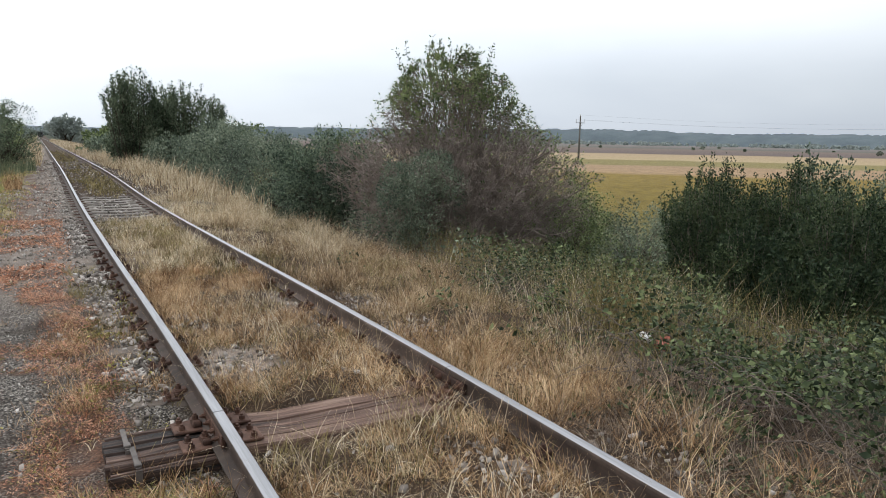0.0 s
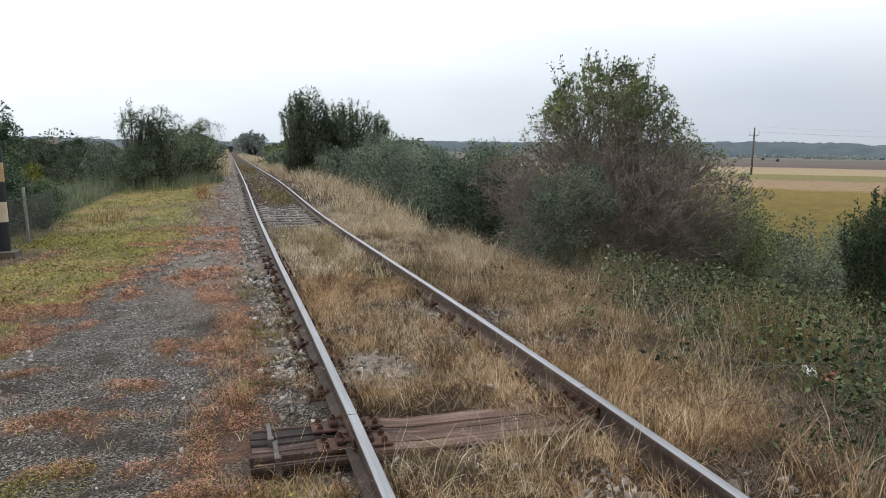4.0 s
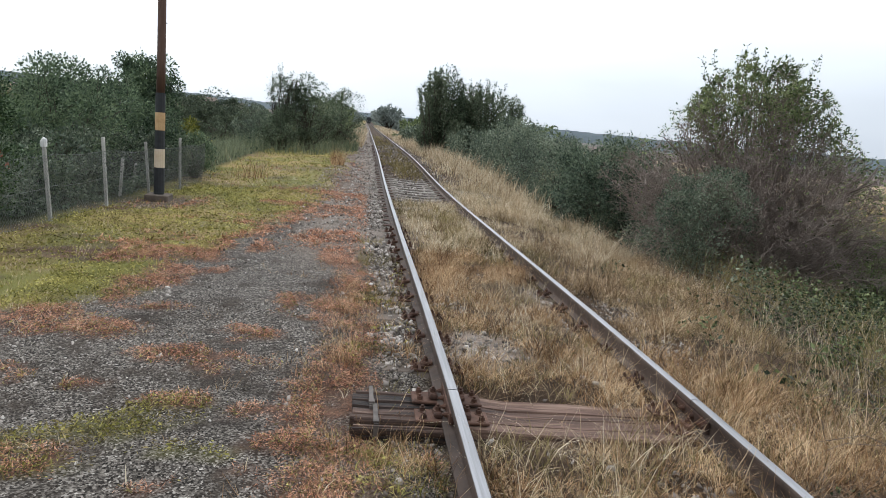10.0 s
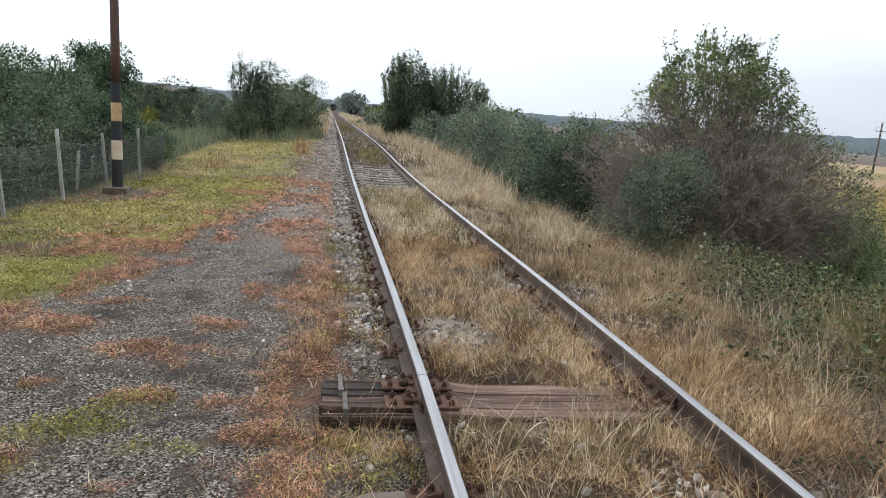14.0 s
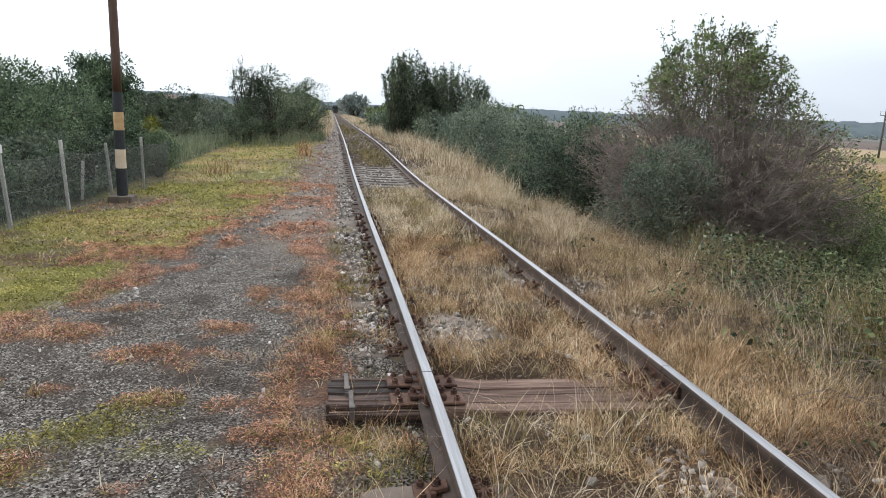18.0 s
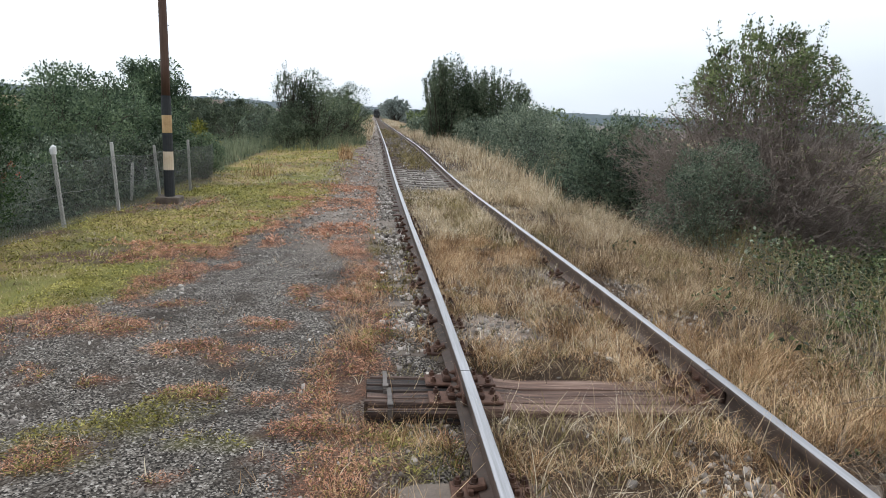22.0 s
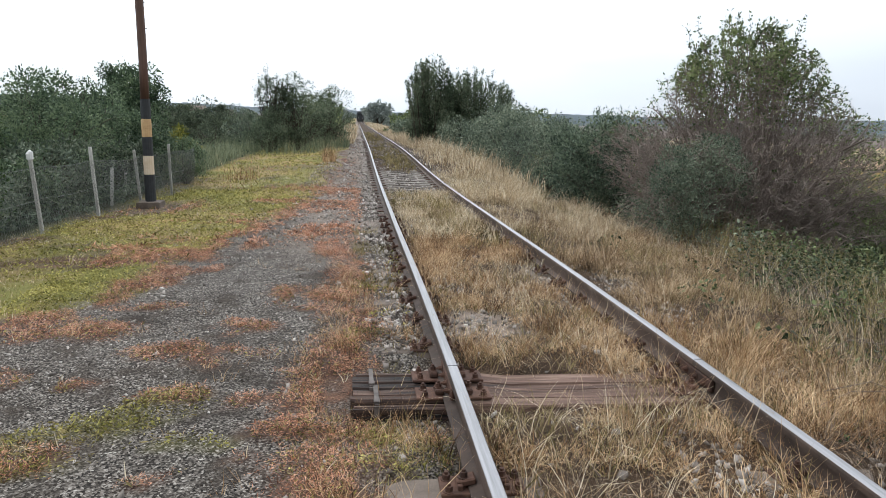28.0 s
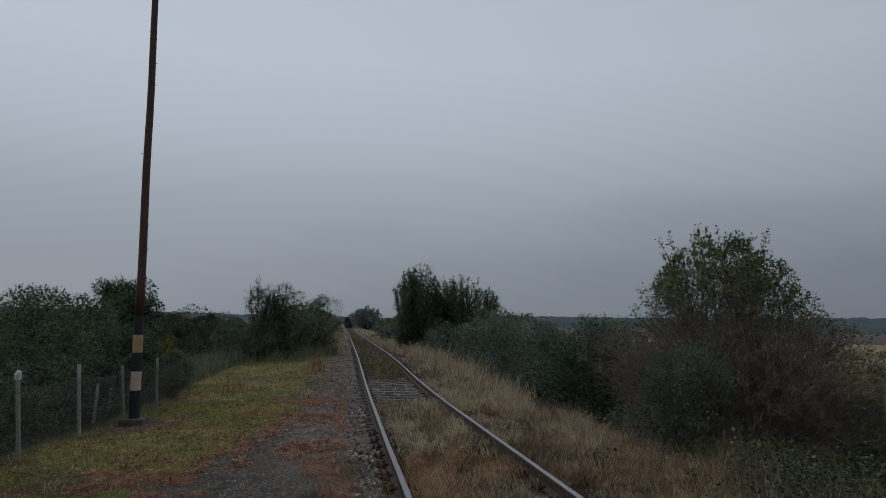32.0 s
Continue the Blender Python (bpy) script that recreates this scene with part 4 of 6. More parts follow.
shrub("hedge_bush", 5.6, 24.5, (1.9, 2.6, 2.75), 70, 20000, 0.085, M_LEAF_GREY, "grey-green bush beside the dry grass", seed=26, low=0.04, spikes=7, trunk_r=0.02, group="bushes along the line")
shrub("hedge_bush", 6.3, 30.0, (2.2, 2.6, 2.9), 70, 18000, 0.10, M_LEAF_GREY, "light green bush under the trees", seed=27, low=0.04, spikes=6, trunk_r=0.02, group="bushes along the line")
shrub("hedge_bush", 9.5, 22.0, (2.6, 3.0, 2.4), 60, 9000, 0.13, M_LEAF_GREY, "grey-green bush behind the hedge", seed=28, low=0.04, spikes=8, trunk_r=0.02, group="bushes along the line")
shrub("hedge_bush", 10.5, 14.5, (2.2, 2.0, 1.7), 60, 7000, 0.10, M_LEAF_GREY, "grey-green bush behind the hedge", seed=29, low=0.04, spikes=4, trunk_r=0.02, group="bushes along the line")
fan_tree("tree", 3.25, 36.5, (1.55, 1.4, 5.4), 150, 190, 0.13, M_VERGE_DARK, "dark upright tree with many stems beside the line", seed=30, trunk_r=0.05)
fan_tree("tree", 4.55, 37.6, (1.2, 1.2, 4.3), 90, 170, 0.13, M_VERGE_DARK, "dark bushy tree between the upright ones beside the line", seed=156, trunk_r=0.05)
fan_tree("tree", 6.15, 38.0, (2.65, 2.0, 5.5), 260, 190, 0.13, M_VERGE_DARK, "dark tree with upright feathery shoots beside the line", seed=31, trunk_r=0.05)
shrub("hedge_bush", 8.2, 34.0, (2.0, 2.0, 2.9), 50, 9000, 0.14, M_LEAF_BUSH, "green bush beneath the trees", seed=32, low=0.04, spikes=5, trunk_r=0.03, group="bushes along the line")
shrub("hedge_bush", 4.9, 33.5, (1.6, 1.8, 2.2), 50, 9000, 0.13, M_LEAF_GREY, "grey-green bush at the foot of the trees", seed=132, low=0.04, spikes=4, trunk_r=0.03, group="bushes along the line")
shrub("roadside_bush", 3.9, 58.0, (2.0, 4.0, 2.2), 40, 7000, 0.20, M_LEAF_GREY, "low grey-green bush by the line", seed=33, low=0.03, trunk_r=0.03)
shrub("roadside_bush", 4.4, 72.0, (2.2, 5.0, 2.6), 40, 6000, 0.24, M_LEAF_BUSH, "low green bush by the line", seed=34, low=0.03, trunk_r=0.03)
fan_tree("thicket_bush", 8.35, 3.5, (0.8, 0.9, 2.44), 150, 210, 0.052, M_LEAF_THICKET, "upright dark green leafy bush in the thicket", "bush", seed=35, trunk_r=0.012, group="thicket bushes", ragged=0.22, bush=0.25, stem_mat=M_STEM)
fan_tree("thicket_bush", 9.1, 2.5, (0.9, 1.0, 2.50), 150, 210, 0.052, M_LEAF_THICKET, "upright dark green leafy bush in the thicket", "bush", seed=36, trunk_r=0.012, group="thicket bushes", ragged=0.22, bush=0.25, stem_mat=M_STEM)
fan_tree("thicket_bush", 8.5, 1.2, (1.0, 1.0, 2.24), 150, 210, 0.052, M_LEAF_THICKET, "upright dark green leafy bush in the thicket", "bush", seed=37, trunk_r=0.012, group="thicket bushes", ragged=0.22, bush=0.25, stem_mat=M_STEM)
fan_tree("thicket_bush", 10.2, 2.6, (1.3, 1.2, 2.70), 120, 170, 0.062, M_LEAF_DARK, "green leafy bush in the thicket", "bush", seed=38, trunk_r=0.012, group="thicket bushes", ragged=0.22, bush=0.25, stem_mat=M_STEM)
fan_tree("thicket_bush", 9.6, 0.6, (1.3, 1.3, 2.60), 150, 210, 0.052, M_LEAF_THICKET, "upright dark green leafy bush in the thicket", "bush", seed=39, trunk_r=0.012, group="thicket bushes", ragged=0.22, bush=0.25, stem_mat=M_STEM)

fan_tree("thicket_bush", 9.7, 4.6, (0.9, 1.1, 2.29), 150, 210, 0.052, M_LEAF_THICKET, "dark green leafy bush in the thicket", "bush", seed=140, trunk_r=0.012, group="thicket bushes", ragged=0.22, bush=0.25, stem_mat=M_STEM)
fan_tree("thicket_bush", 7.75, 2.3, (0.6, 0.7, 1.56), 150, 210, 0.052, M_LEAF_THICKET, "low dark green bush at the thicket's edge", "bush", seed=141, trunk_r=0.012, group="thicket bushes", ragged=0.22, bush=0.25, stem_mat=M_STEM)
for i, (bx, by, h) in enumerate([(9.0, 1.9, 2.2), (10.1, 3.7, 2.3), (8.9, 3.9, 1.9), (7.6, 1.3, 1.3)]):
    fan_tree("thicket_bush", bx, by, (0.8, 0.8, h), 90, 150, 0.062, M_LEAF_THICKET, "dark green leafy bush in the thicket", "bush", seed=160 + i, trunk_r=0.012, group="thicket bushes", ragged=0.22, bush=0.25, stem_mat=M_STEM)
shrub("sapling", 9.9, 3.0, (0.14, 0.14, 2.75), 4, 260, 0.07, M_LEAF_DARK, "thin sapling standing out of the thicket", "tree", seed=142, low=0.5, spikes=3, trunk_r=0.02)
# added: its dark leaves stand in for the bare bush's shaded inside
shrub("bush", 7.4, 10.6, (1.7, 1.3, 2.0), 60, 12000, 0.07, M_LEAF_DARK, "dark green bush added as backing behind the bare bush", seed=143, low=0.02, trunk_r=0.012)

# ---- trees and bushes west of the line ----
shrub("fence_tree", -6.85, 16.0, (1.15, 1.1, 3.15), 50, 24000, 0.075, M_LEAF_WEST_LIT, "green tree with a narrow crown behind the fence", "tree", seed=41, low=0.25, spikes=5, trunk_r=0.04)
shrub("fence_bush", -7.0, 10.8, (1.8, 1.9, 2.65), 60, 38000, 0.062, M_LEAF_WEST_LIT, "dense dark green bush behind the fence", seed=42, low=0.03, spikes=8, trunk_r=0.025, group="bushes behind the fence")
shrub("fence_bush", -8.6, 8.2, (2.0, 1.9, 3.05), 60, 38000, 0.062, M_LEAF_WEST_LIT, "dense dark green bush behind the fence", seed=43, low=0.03, spikes=8, trunk_r=0.025, group="bushes behind the fence")
shrub("fence_bush", -6.4, 13.3, (1.4, 1.4, 2.2), 50, 18000, 0.07, M_LEAF_WEST_LIT, "green bush behind the fence", seed=44, low=0.03, spikes=5, trunk_r=0.025, group="bushes behind the fence")
shrub("fence_bush", -9.2, 13.5, (2.5, 2.3, 3.0), 50, 18000, 0.10, M_LEAF_WEST_LIT, "dense dark green bush behind the fence", seed=45, low=0.03, spikes=7, trunk_r=0.025, group="bushes behind the fence")
shrub("fence_bush", -8.6, 19.5, (2.4, 2.4, 2.3), 50, 9000, 0.12, M_LEAF_GREY, "green bush behind the fence", seed=46, low=0.03, spikes=5, trunk_r=0.025, group="bushes behind the fence")
shrub("fence_bush", -6.2, 6.6, (0.9, 1.2, 1.15), 40, 5000, 0.06, M_LEAF_GREY, "grey-green weedy bush close behind the wire", seed=47, low=0.03, trunk_r=0.015, group="bushes behind the fence")
shrub("fence_bush", -6.6, 4.6, (1.1, 1.3, 1.5), 40, 6000, 0.065, M_LEAF_WEST_LIT, "dark green bush close behind the wire", seed=48, low=0.03, spikes=3, trunk_r=0.015, group="bushes behind the fence")
for i, (bx, by, r, h) in enumerate([(-6.0, 9.0, 0.9, 1.3), (-6.1, 8.0, 0.8, 1.0), (-5.9, 3.0, 0.9, 1.2), (-6.4, 1.2, 1.0, 1.6), (-5.9, 11.6, 0.9, 1.2), (-8.2, 5.4, 1.7, 2.9)]):
    shrub("fence_bush", bx, by, (r, r, h), 40, 7000, 0.065, M_LEAF_WEST_LIT if i % 2 else M_LEAF_GREY, "low bush crowding the wire", seed=130 + i, low=0.02, spikes=3, trunk_r=0.015, group="bushes behind the fence")
shrub("conifer_bush", -4.98, 3.85, (0.85, 0.9, 2.35), 70, 26000, 0.04, M_CONIFER, "dense dark green rounded conifer in front of the fence's end", seed=151, low=0.02, trunk_r=0.012, aspect=0.35)
shrub("fence_bush", -4.75, 13.5, (0.5, 0.8, 1.1), 40, 6000, 0.05, M_LEAF_WEST_LIT, "dark weedy bush swallowing the fence's end", seed=157, low=0.02, spikes=4, trunk_r=0.012, group="bushes behind the fence")
shrub("fence_bush", -6.6, 15.0, (1.3, 1.2, 2.3), 40, 9000, 0.075, M_LEAF_WEST_LIT, "green bush below the narrow tree", seed=152, low=0.03, trunk_r=0.02, group="bushes behind the fence")
shrub("fence_bush", -7.6, 12.6, (1.4, 1.3, 2.7), 40, 14000, 0.07, M_LEAF_WEST_LIT, "dense dark green bush behind the fence", seed=153, low=0.03, trunk_r=0.02, group="bushes behind the fence")


def rose_bush(x, y, blooms):
    """A low rose behind the wire with a few red blooms."""
    root = shrub("rose_bush", x, y, (0.55, 0.6, 0.80), 30, 4000, 0.05, M_LEAF_GREY, "low grey-green rose bush with red blooms behind the fence", seed=154, low=0.03, trunk_r=0.008, stem_mat=M_STEM)
    rng = np.random.default_rng(155)
    gz = float(ground_z(x, y))
    for bx, by, bz in blooms:
        n = 40
        d = rng.normal(0, 1, (n, 3))
        d /= np.linalg.norm(d, axis=1, keepdims=True)
        tip = np.array([[bx - x, by - y, bz - gz]])
        part("stem", stem_mesh("stem", curved(tip * np.array([0.4, 0.4, 0.0]), tip, np.array([0.1]), 6, rng, 0.01), np.full(1, 0.005), np.full(1, 0.003), M_STEM), None, root)
        part("bloom", leaf_mesh("bloom", tip + d * 0.022, d + rng.normal(0, 0.4, (n, 3)), 0.045, M_PETAL, rng, 0.8), None, root, "red bloom")


rose_bush(-5.7, 6.4, ((-5.7, 6.54, 0.40), (-5.68, 6.21, 0.24), (-5.7, 6.72, 0.23), (-5.72, 6.38, 0.29)))
shrub("verge_bush", -4.5, 26.6, (1.1, 0.9, 1.7), 50, 12000, 0.07, M_VERGE_DARK, "low green bush at the end of the sward", seed=144, low=0.0, spikes=4, trunk_r=0.02, group="bushes at the end of the sward")
shrub("verge_tree", -4.4, 27.5, (0.8, 0.9, 3.5), 60, 5000, 0.07, M_LEAF_GREY, "thin half-bare tree over the verge bushes", "tree", seed=49, low=0.25, spikes=16, trunk_r=0.04, up=1.4)
shrub("verge_bush", -3.3, 27.5, (1.4, 1.3, 3.05), 70, 22000, 0.07, M_VERGE_DARK, "dark green bush at the end of the sward", seed=50, low=0.05, spikes=8, trunk_r=0.03, group="bushes at the end of the sward")
shrub("verge_bush", -2.35, 31.5, (1.5, 1.6, 2.9), 70, 20000, 0.07, M_VERGE_DARK, "green bush at the end of the sward", seed=51, low=0.05, spikes=10, trunk_r=0.03, group="bushes at the end of the sward")
shrub("verge_bush", -5.6, 30.5, (1.6, 1.6, 1.7), 50, 14000, 0.08, M_LEAF_GREY, "grey-green bush at the end of the sward", seed=52, low=0.05, spikes=6, trunk_r=0.03, group="bushes at the end of the sward")
shrub("verge_bush", -3.4, 46.0, (1.6, 4.0, 2.6), 50, 8000, 0.18, M_LEAF_BUSH, "green bush beside the line", seed=53, low=0.05, spikes=6, trunk_r=0.03, group="bushes at the end of the sward")
shrub("verge_bush", -8.2, 24.0, (1.6, 1.8, 1.5), 40, 5000, 0.12, M_LEAF_YELLOW, "yellowing bush behind the verge", seed=54, low=0.05, spikes=3, trunk_r=0.03, group="bushes at the end of the sward")
for i, (bx, by, r, h, mm) in enumerate([(-9.5, 38, 2.6, 2.9, M_LEAF_FAR), (-13, 48, 3.4, 3.6, M_LEAF_FAR), (-19, 46, 3.6, 3.4, M_LEAF_FAR), (-16, 34, 2.6, 3.0, M_LEAF_BUSH), (-24, 60, 5, 4.2, M_LEAF_FAR),
                                        (-13, 70, 4.5, 3.6, M_LEAF_FAR), (-36, 90, 8, 6, M_LEAF_FAR), (-22, 100, 7, 5.0, M_LEAF_FAR), (-12, 26, 2.2, 2.3, M_LEAF_YELLOW), (-10.5, 105, 4, 4.4, M_LEAF_FAR)]):
    shrub("scrub_bush", bx, by, (r, r, h * 0.62), 30, 15000, 0.06 + 0.0016 * by, mm, "scrub bush on the low ground west of the line", seed=60 + i, low=0.03, trunk_r=0.04, group="scrub west of the line")
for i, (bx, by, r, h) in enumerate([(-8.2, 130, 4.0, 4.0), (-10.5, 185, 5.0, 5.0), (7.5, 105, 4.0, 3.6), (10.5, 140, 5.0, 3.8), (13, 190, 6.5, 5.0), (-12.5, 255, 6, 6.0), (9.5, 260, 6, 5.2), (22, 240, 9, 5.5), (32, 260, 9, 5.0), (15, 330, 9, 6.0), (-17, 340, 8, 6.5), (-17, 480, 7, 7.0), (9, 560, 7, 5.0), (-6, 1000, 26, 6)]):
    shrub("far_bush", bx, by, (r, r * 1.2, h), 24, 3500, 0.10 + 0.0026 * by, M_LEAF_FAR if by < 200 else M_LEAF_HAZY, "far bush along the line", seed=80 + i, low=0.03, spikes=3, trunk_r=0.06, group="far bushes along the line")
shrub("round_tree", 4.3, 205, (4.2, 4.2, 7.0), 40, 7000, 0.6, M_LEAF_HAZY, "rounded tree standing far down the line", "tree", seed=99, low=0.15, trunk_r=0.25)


def far_woods(name, a0, a1, dist, n, h, spread, size, mat, seed, label, per=42):
    """A belt of many tree crowns on the plain's edge, as one piece."""
    rng = np.random.default_rng(seed)
    az = np.radians(rng.uniform(a0, a1, n))
    d = dist + rng.uniform(-spread, spread, n)
    hh = rng.uniform(*h, n) * (0.75 + 0.5 * fbm(np.degrees(az) * 0.4, d * 0.002, seed))
    cx, cy = np.sin(az) * d, np.cos(az) * d
    w = hh * rng.uniform(0.5, 0.9, n)
    i = np.repeat(np.arange(n), per)
    dr = rng.normal(0, 1, (len(i), 3))
    dr /= np.linalg.norm(dr, axis=1, keepdims=True)
    dr *= rng.uniform(0.1, 1.0, (len(i), 1)) ** 0.4
    C = np.stack([cx[i] + dr[:, 0] * w[i], cy[i] + dr[:, 1] * w[i], -2.4 + hh[i] * 0.5 + dr[:, 2] * hh[i] * 0.5], -1)
    me = leaf_mesh(name, C, dr + rng.normal(0, 0.6, dr.shape), size, mat, rng, 0.9)
    return tagged(new(name, me), label, "trees", kind="stuff")


far_woods("far_tree_belt", 22, 95, 560, 30, (0.9, 2.2), 170, 0.55, M_LEAF_FAR, 5, "scattered far bushes and trees across the plain", 160)
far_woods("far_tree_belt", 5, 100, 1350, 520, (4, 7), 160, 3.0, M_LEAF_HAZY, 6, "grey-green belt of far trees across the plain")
far_woods("far_tree_belt", -75, -9, 260, 120, (5, 8.5), 60, 0.55, M_LEAF_FAR, 7, "far trees on the rise behind the scrub", 420)


def ridge():
    """The wooded rise along the horizon, with a bumpy treetop edge."""
    az = np.radians(np.linspace(-110, 130, 900))
    d = 1900 + 200 * np.sin(az * 3)
    deg = np.degrees(az)
    top = 24 + 9 * fbm(deg * 0.06, deg * 0, 3) + 5.0 * fbm(deg * 0.8, deg * 0, 4) + 4.0 * vnoise(deg * 5, deg * 0, 6) - 17 * smooth(14, 6, deg) + 8 * smooth(30, 36, deg) * smooth(52, 44, deg)
    rows, verts = [0.0, 0.45, 0.8, 1.0, 1.0], []
    for k, q in enumerate(rows):
        dd = d + (k - 1) * 45
        verts.append(np.stack([np.sin(az) * dd, np.cos(az) * dd, -4 + (top + 4) * q], -1))
    n = len(az)
    idx = np.arange(n * len(rows)).reshape(len(rows), n)
    F = np.stack([idx[:-1, :-1], idx[:-1, 1:], idx[1:, 1:], idx[1:, :-1]], -1).reshape(-1, 4)
    # distance haze is mixed into the forest's muted blue-green colour
    m = surface_mat("hazed_forest", [(0.3, (0.055, 0.075, 0.09)), (0.55, (0.085, 0.11, 0.122)), (0.8, (0.13, 0.15, 0.155))], 0.02, 0.95, 0, 0.6, 4.0, 0.2)
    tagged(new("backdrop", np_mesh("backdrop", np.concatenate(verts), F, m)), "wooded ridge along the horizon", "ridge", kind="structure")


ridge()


# ---- grass ----
def in_box(x0, x1, y0, y1, share=None, hscale=None):
    """Blades in a strip measured from the left rail; share(u, x, y): how likely a blade stands there."""
    def place(rng, n):
        u, y = rng.uniform(x0, x1, n), rng.uniform(y0, y1, n)
        x = u + track_x(y)
        if share is not None:
            k = rng.random(n) < share(u, x, y)
            u, x, y = u[k], x[k], y[k]
        h = np.ones(len(x)) if hscale is None else hscale(u, x, y)
        return x, y, h
    return place


def tuft(x, y, seed, f=2.2, a=0.42, b=0.62):
    return smooth(a, b, fbm(x * f, y * f, seed, 3))


def sleeper_end(u, y):
    """One over the sleepers' bare ends and their fastenings beside the left rail."""
    k = np.abs((y - 0.78 + 0.305) % 0.61 - 0.305) < 0.15
    near = np.where(y > 0.4, k & (y < 10), np.abs(y + 1.02) < 0.18)
    return near & (u > -0.52) & (u < 0.16)


def off_timber(u, y):
    """Keeps blades off the rails and thin on the sleepers."""
    rail = np.minimum(np.abs(u), np.abs(u - GAUGE)) > 0.055
    tim = 1 - 0.97 * ((y > -0.20) & (y < 0.40) & (u < 1.0) & (u > -0.72))
    bare = 1 - 0.85 * ((y > 11.2) & (y < 17.5))
    return rail * tim * bare * (1 - np.where(y > 0.4, 0.45, 0.85) * sleeper_end(u, y))


def thin_spots(x, y):
    """Where ballast shows through between the rails."""
    return np.clip(1 - 0.93 * smooth(1.2, 0.6, np.hypot((x - 0.42) / 0.40, (y - 1.28) / 0.42)) - 0.9 * smooth(1.2, 0.6, np.hypot((x - 1.15) / 0.22, (y + 0.95) / 0.45)) - 0.7 * smooth(1.2, 0.6, np.hypot((x - 0.3) / 0.2, (y - 2.6) / 0.5)) - 0.75 * smooth(1.2, 0.6, np.hypot((x - 1.33) / 0.13, (y - 2.6) / 1.1)), 0, 1)


def verge_edge(y):
    """Where the dry grass gives way to brambles, from the left rail."""
    return 2.40 + 1.2 * smooth(-0.9, 1.2, y) + 1.0 * smooth(2.0, 6.0, y) - 0.2 * smooth(8, 12, y)


def verge(u, x, y):
    return smooth(0.35, -0.35, u - verge_edge(y) + (fbm(x * 1.3, y * 1.3, 3) - 0.5) * 1.1) * (0.28 + 0.72 * smooth(-1.5, -0.5, y))


blades("dry_grass", 105000, in_box(0.07, 1.44, -2.6, 5.0, lambda u, x, y: (0.04 + 0.96 * tuft(x, y, 2, 2.6, 0.44, 0.55)) * off_timber(u, y) * thin_spots(u, y), lambda u, x, y: 0.5 + 0.75 * tuft(x, y, 2, 1.5, 0.3, 0.75)), (0.07, 0.26), (0.002, 0.0055), M_DRY, 1.2, "dry tan grass tufts between the rails", seed=3, per=30, spread=0.05, curl=1.4, seg=2, kink=0.6)
blades("dry_grass", 16000, in_box(0.07, 1.44, -2.6, 5.0, lambda u, x, y: off_timber(u, y) * thin_spots(u, y), None), (0.05, 0.16), (0.002, 0.005), M_WITHER, 1.9, "matted withered grass between the rails", seed=133, per=10, spread=0.08, seg=2, kink=0.6)
blades("dry_grass", 4500, in_box(0.07, 1.44, -2.6, 3.5, lambda u, x, y: off_timber(u, y) * thin_spots(u, y), None), (0.15, 0.36), (0.002, 0.0045), M_STRAW, 1.2, "pale bent grass stalks between the rails", seed=33, per=5, spread=0.03, curl=1.2, kink=0.3)
blades("olive_weeds", 8000, in_box(0.07, 1.44, -2.6, 4.5, lambda u, x, y: off_timber(u, y) * tuft(x, y, 63, 1.4, 0.48, 0.62) * thin_spots(u, y)), (0.05, 0.2), (0.003, 0.007), M_OLIVE, 1.0, "olive green shoots in the dry grass", seed=67, per=12, spread=0.05, seg=2)
blades("olive_weeds", 11000, in_box(0.07, 1.44, 4.5, 11.6, lambda u, x, y: off_timber(u, y) * tuft(x, y, 62, 1.0, 0.35, 0.6)), (0.06, 0.20), (0.005, 0.010), M_OLIVE, 1.0, "olive weeds between the rails", seed=64, per=8, spread=0.04, seg=2)
blades("dry_grass", 22000, in_box(0.07, 1.44, 5.0, 12.0, lambda u, x, y: (0.1 + 0.9 * tuft(x, y, 2)) * off_timber(u, y)), (0.07, 0.24), (0.004, 0.009), M_STRAW, 1.1, "dry tan grass tufts between the rails", seed=4, per=12, spread=0.06, seg=2)
blades("olive_weeds", 1500, in_box(0.3, 1.35, 16.5, 24.0, lambda u, x, y: smooth(0.2, 0.6, u) * smooth(16.5, 18.0, y)), (0.10, 0.30), (0.008, 0.016), M_OLIVE, 0.7, "sparse olive weeds standing between the rails", seed=34, per=6, spread=0.08, seg=2)
blades("olive_weeds", 4000, in_box(0.1, 1.4, 22.0, 70.0, lambda u, x, y: tuft(x, y, 12, 0.8)), (0.10, 0.28), (0.012, 0.024), M_OLIVE, 0.8, "low olive weeds between the rails farther on", seed=5, per=5, spread=0.06, seg=2)
blades("verge_grass", 115000, in_box(1.58, 5.2, -2.6, 7.0, lambda u, x, y: (0.04 + 0.96 * tuft(x, y, 6, 2.0, 0.46, 0.56)) * verge(u, x, y) * smooth(1.55, 2.0, u), lambda u, x, y: 0.5 + 0.75 * tuft(x, y, 6, 1.1, 0.3, 0.75)), (0.10, 0.40), (0.0022, 0.006), M_VERGE, 1.15, "tall dry tan grass on the verge", seed=6, per=28, spread=0.06, curl=1.2, seg=2, kink=0.5)
blades("verge_grass", 30000, in_box(1.58, 5.4, -2.6, 9.0, lambda u, x, y: verge(u, x, y), None), (0.06, 0.22), (0.003, 0.006), M_WITHER, 1.9, "matted withered grass on the verge", seed=134, per=10, spread=0.09, seg=2, kink=0.6)
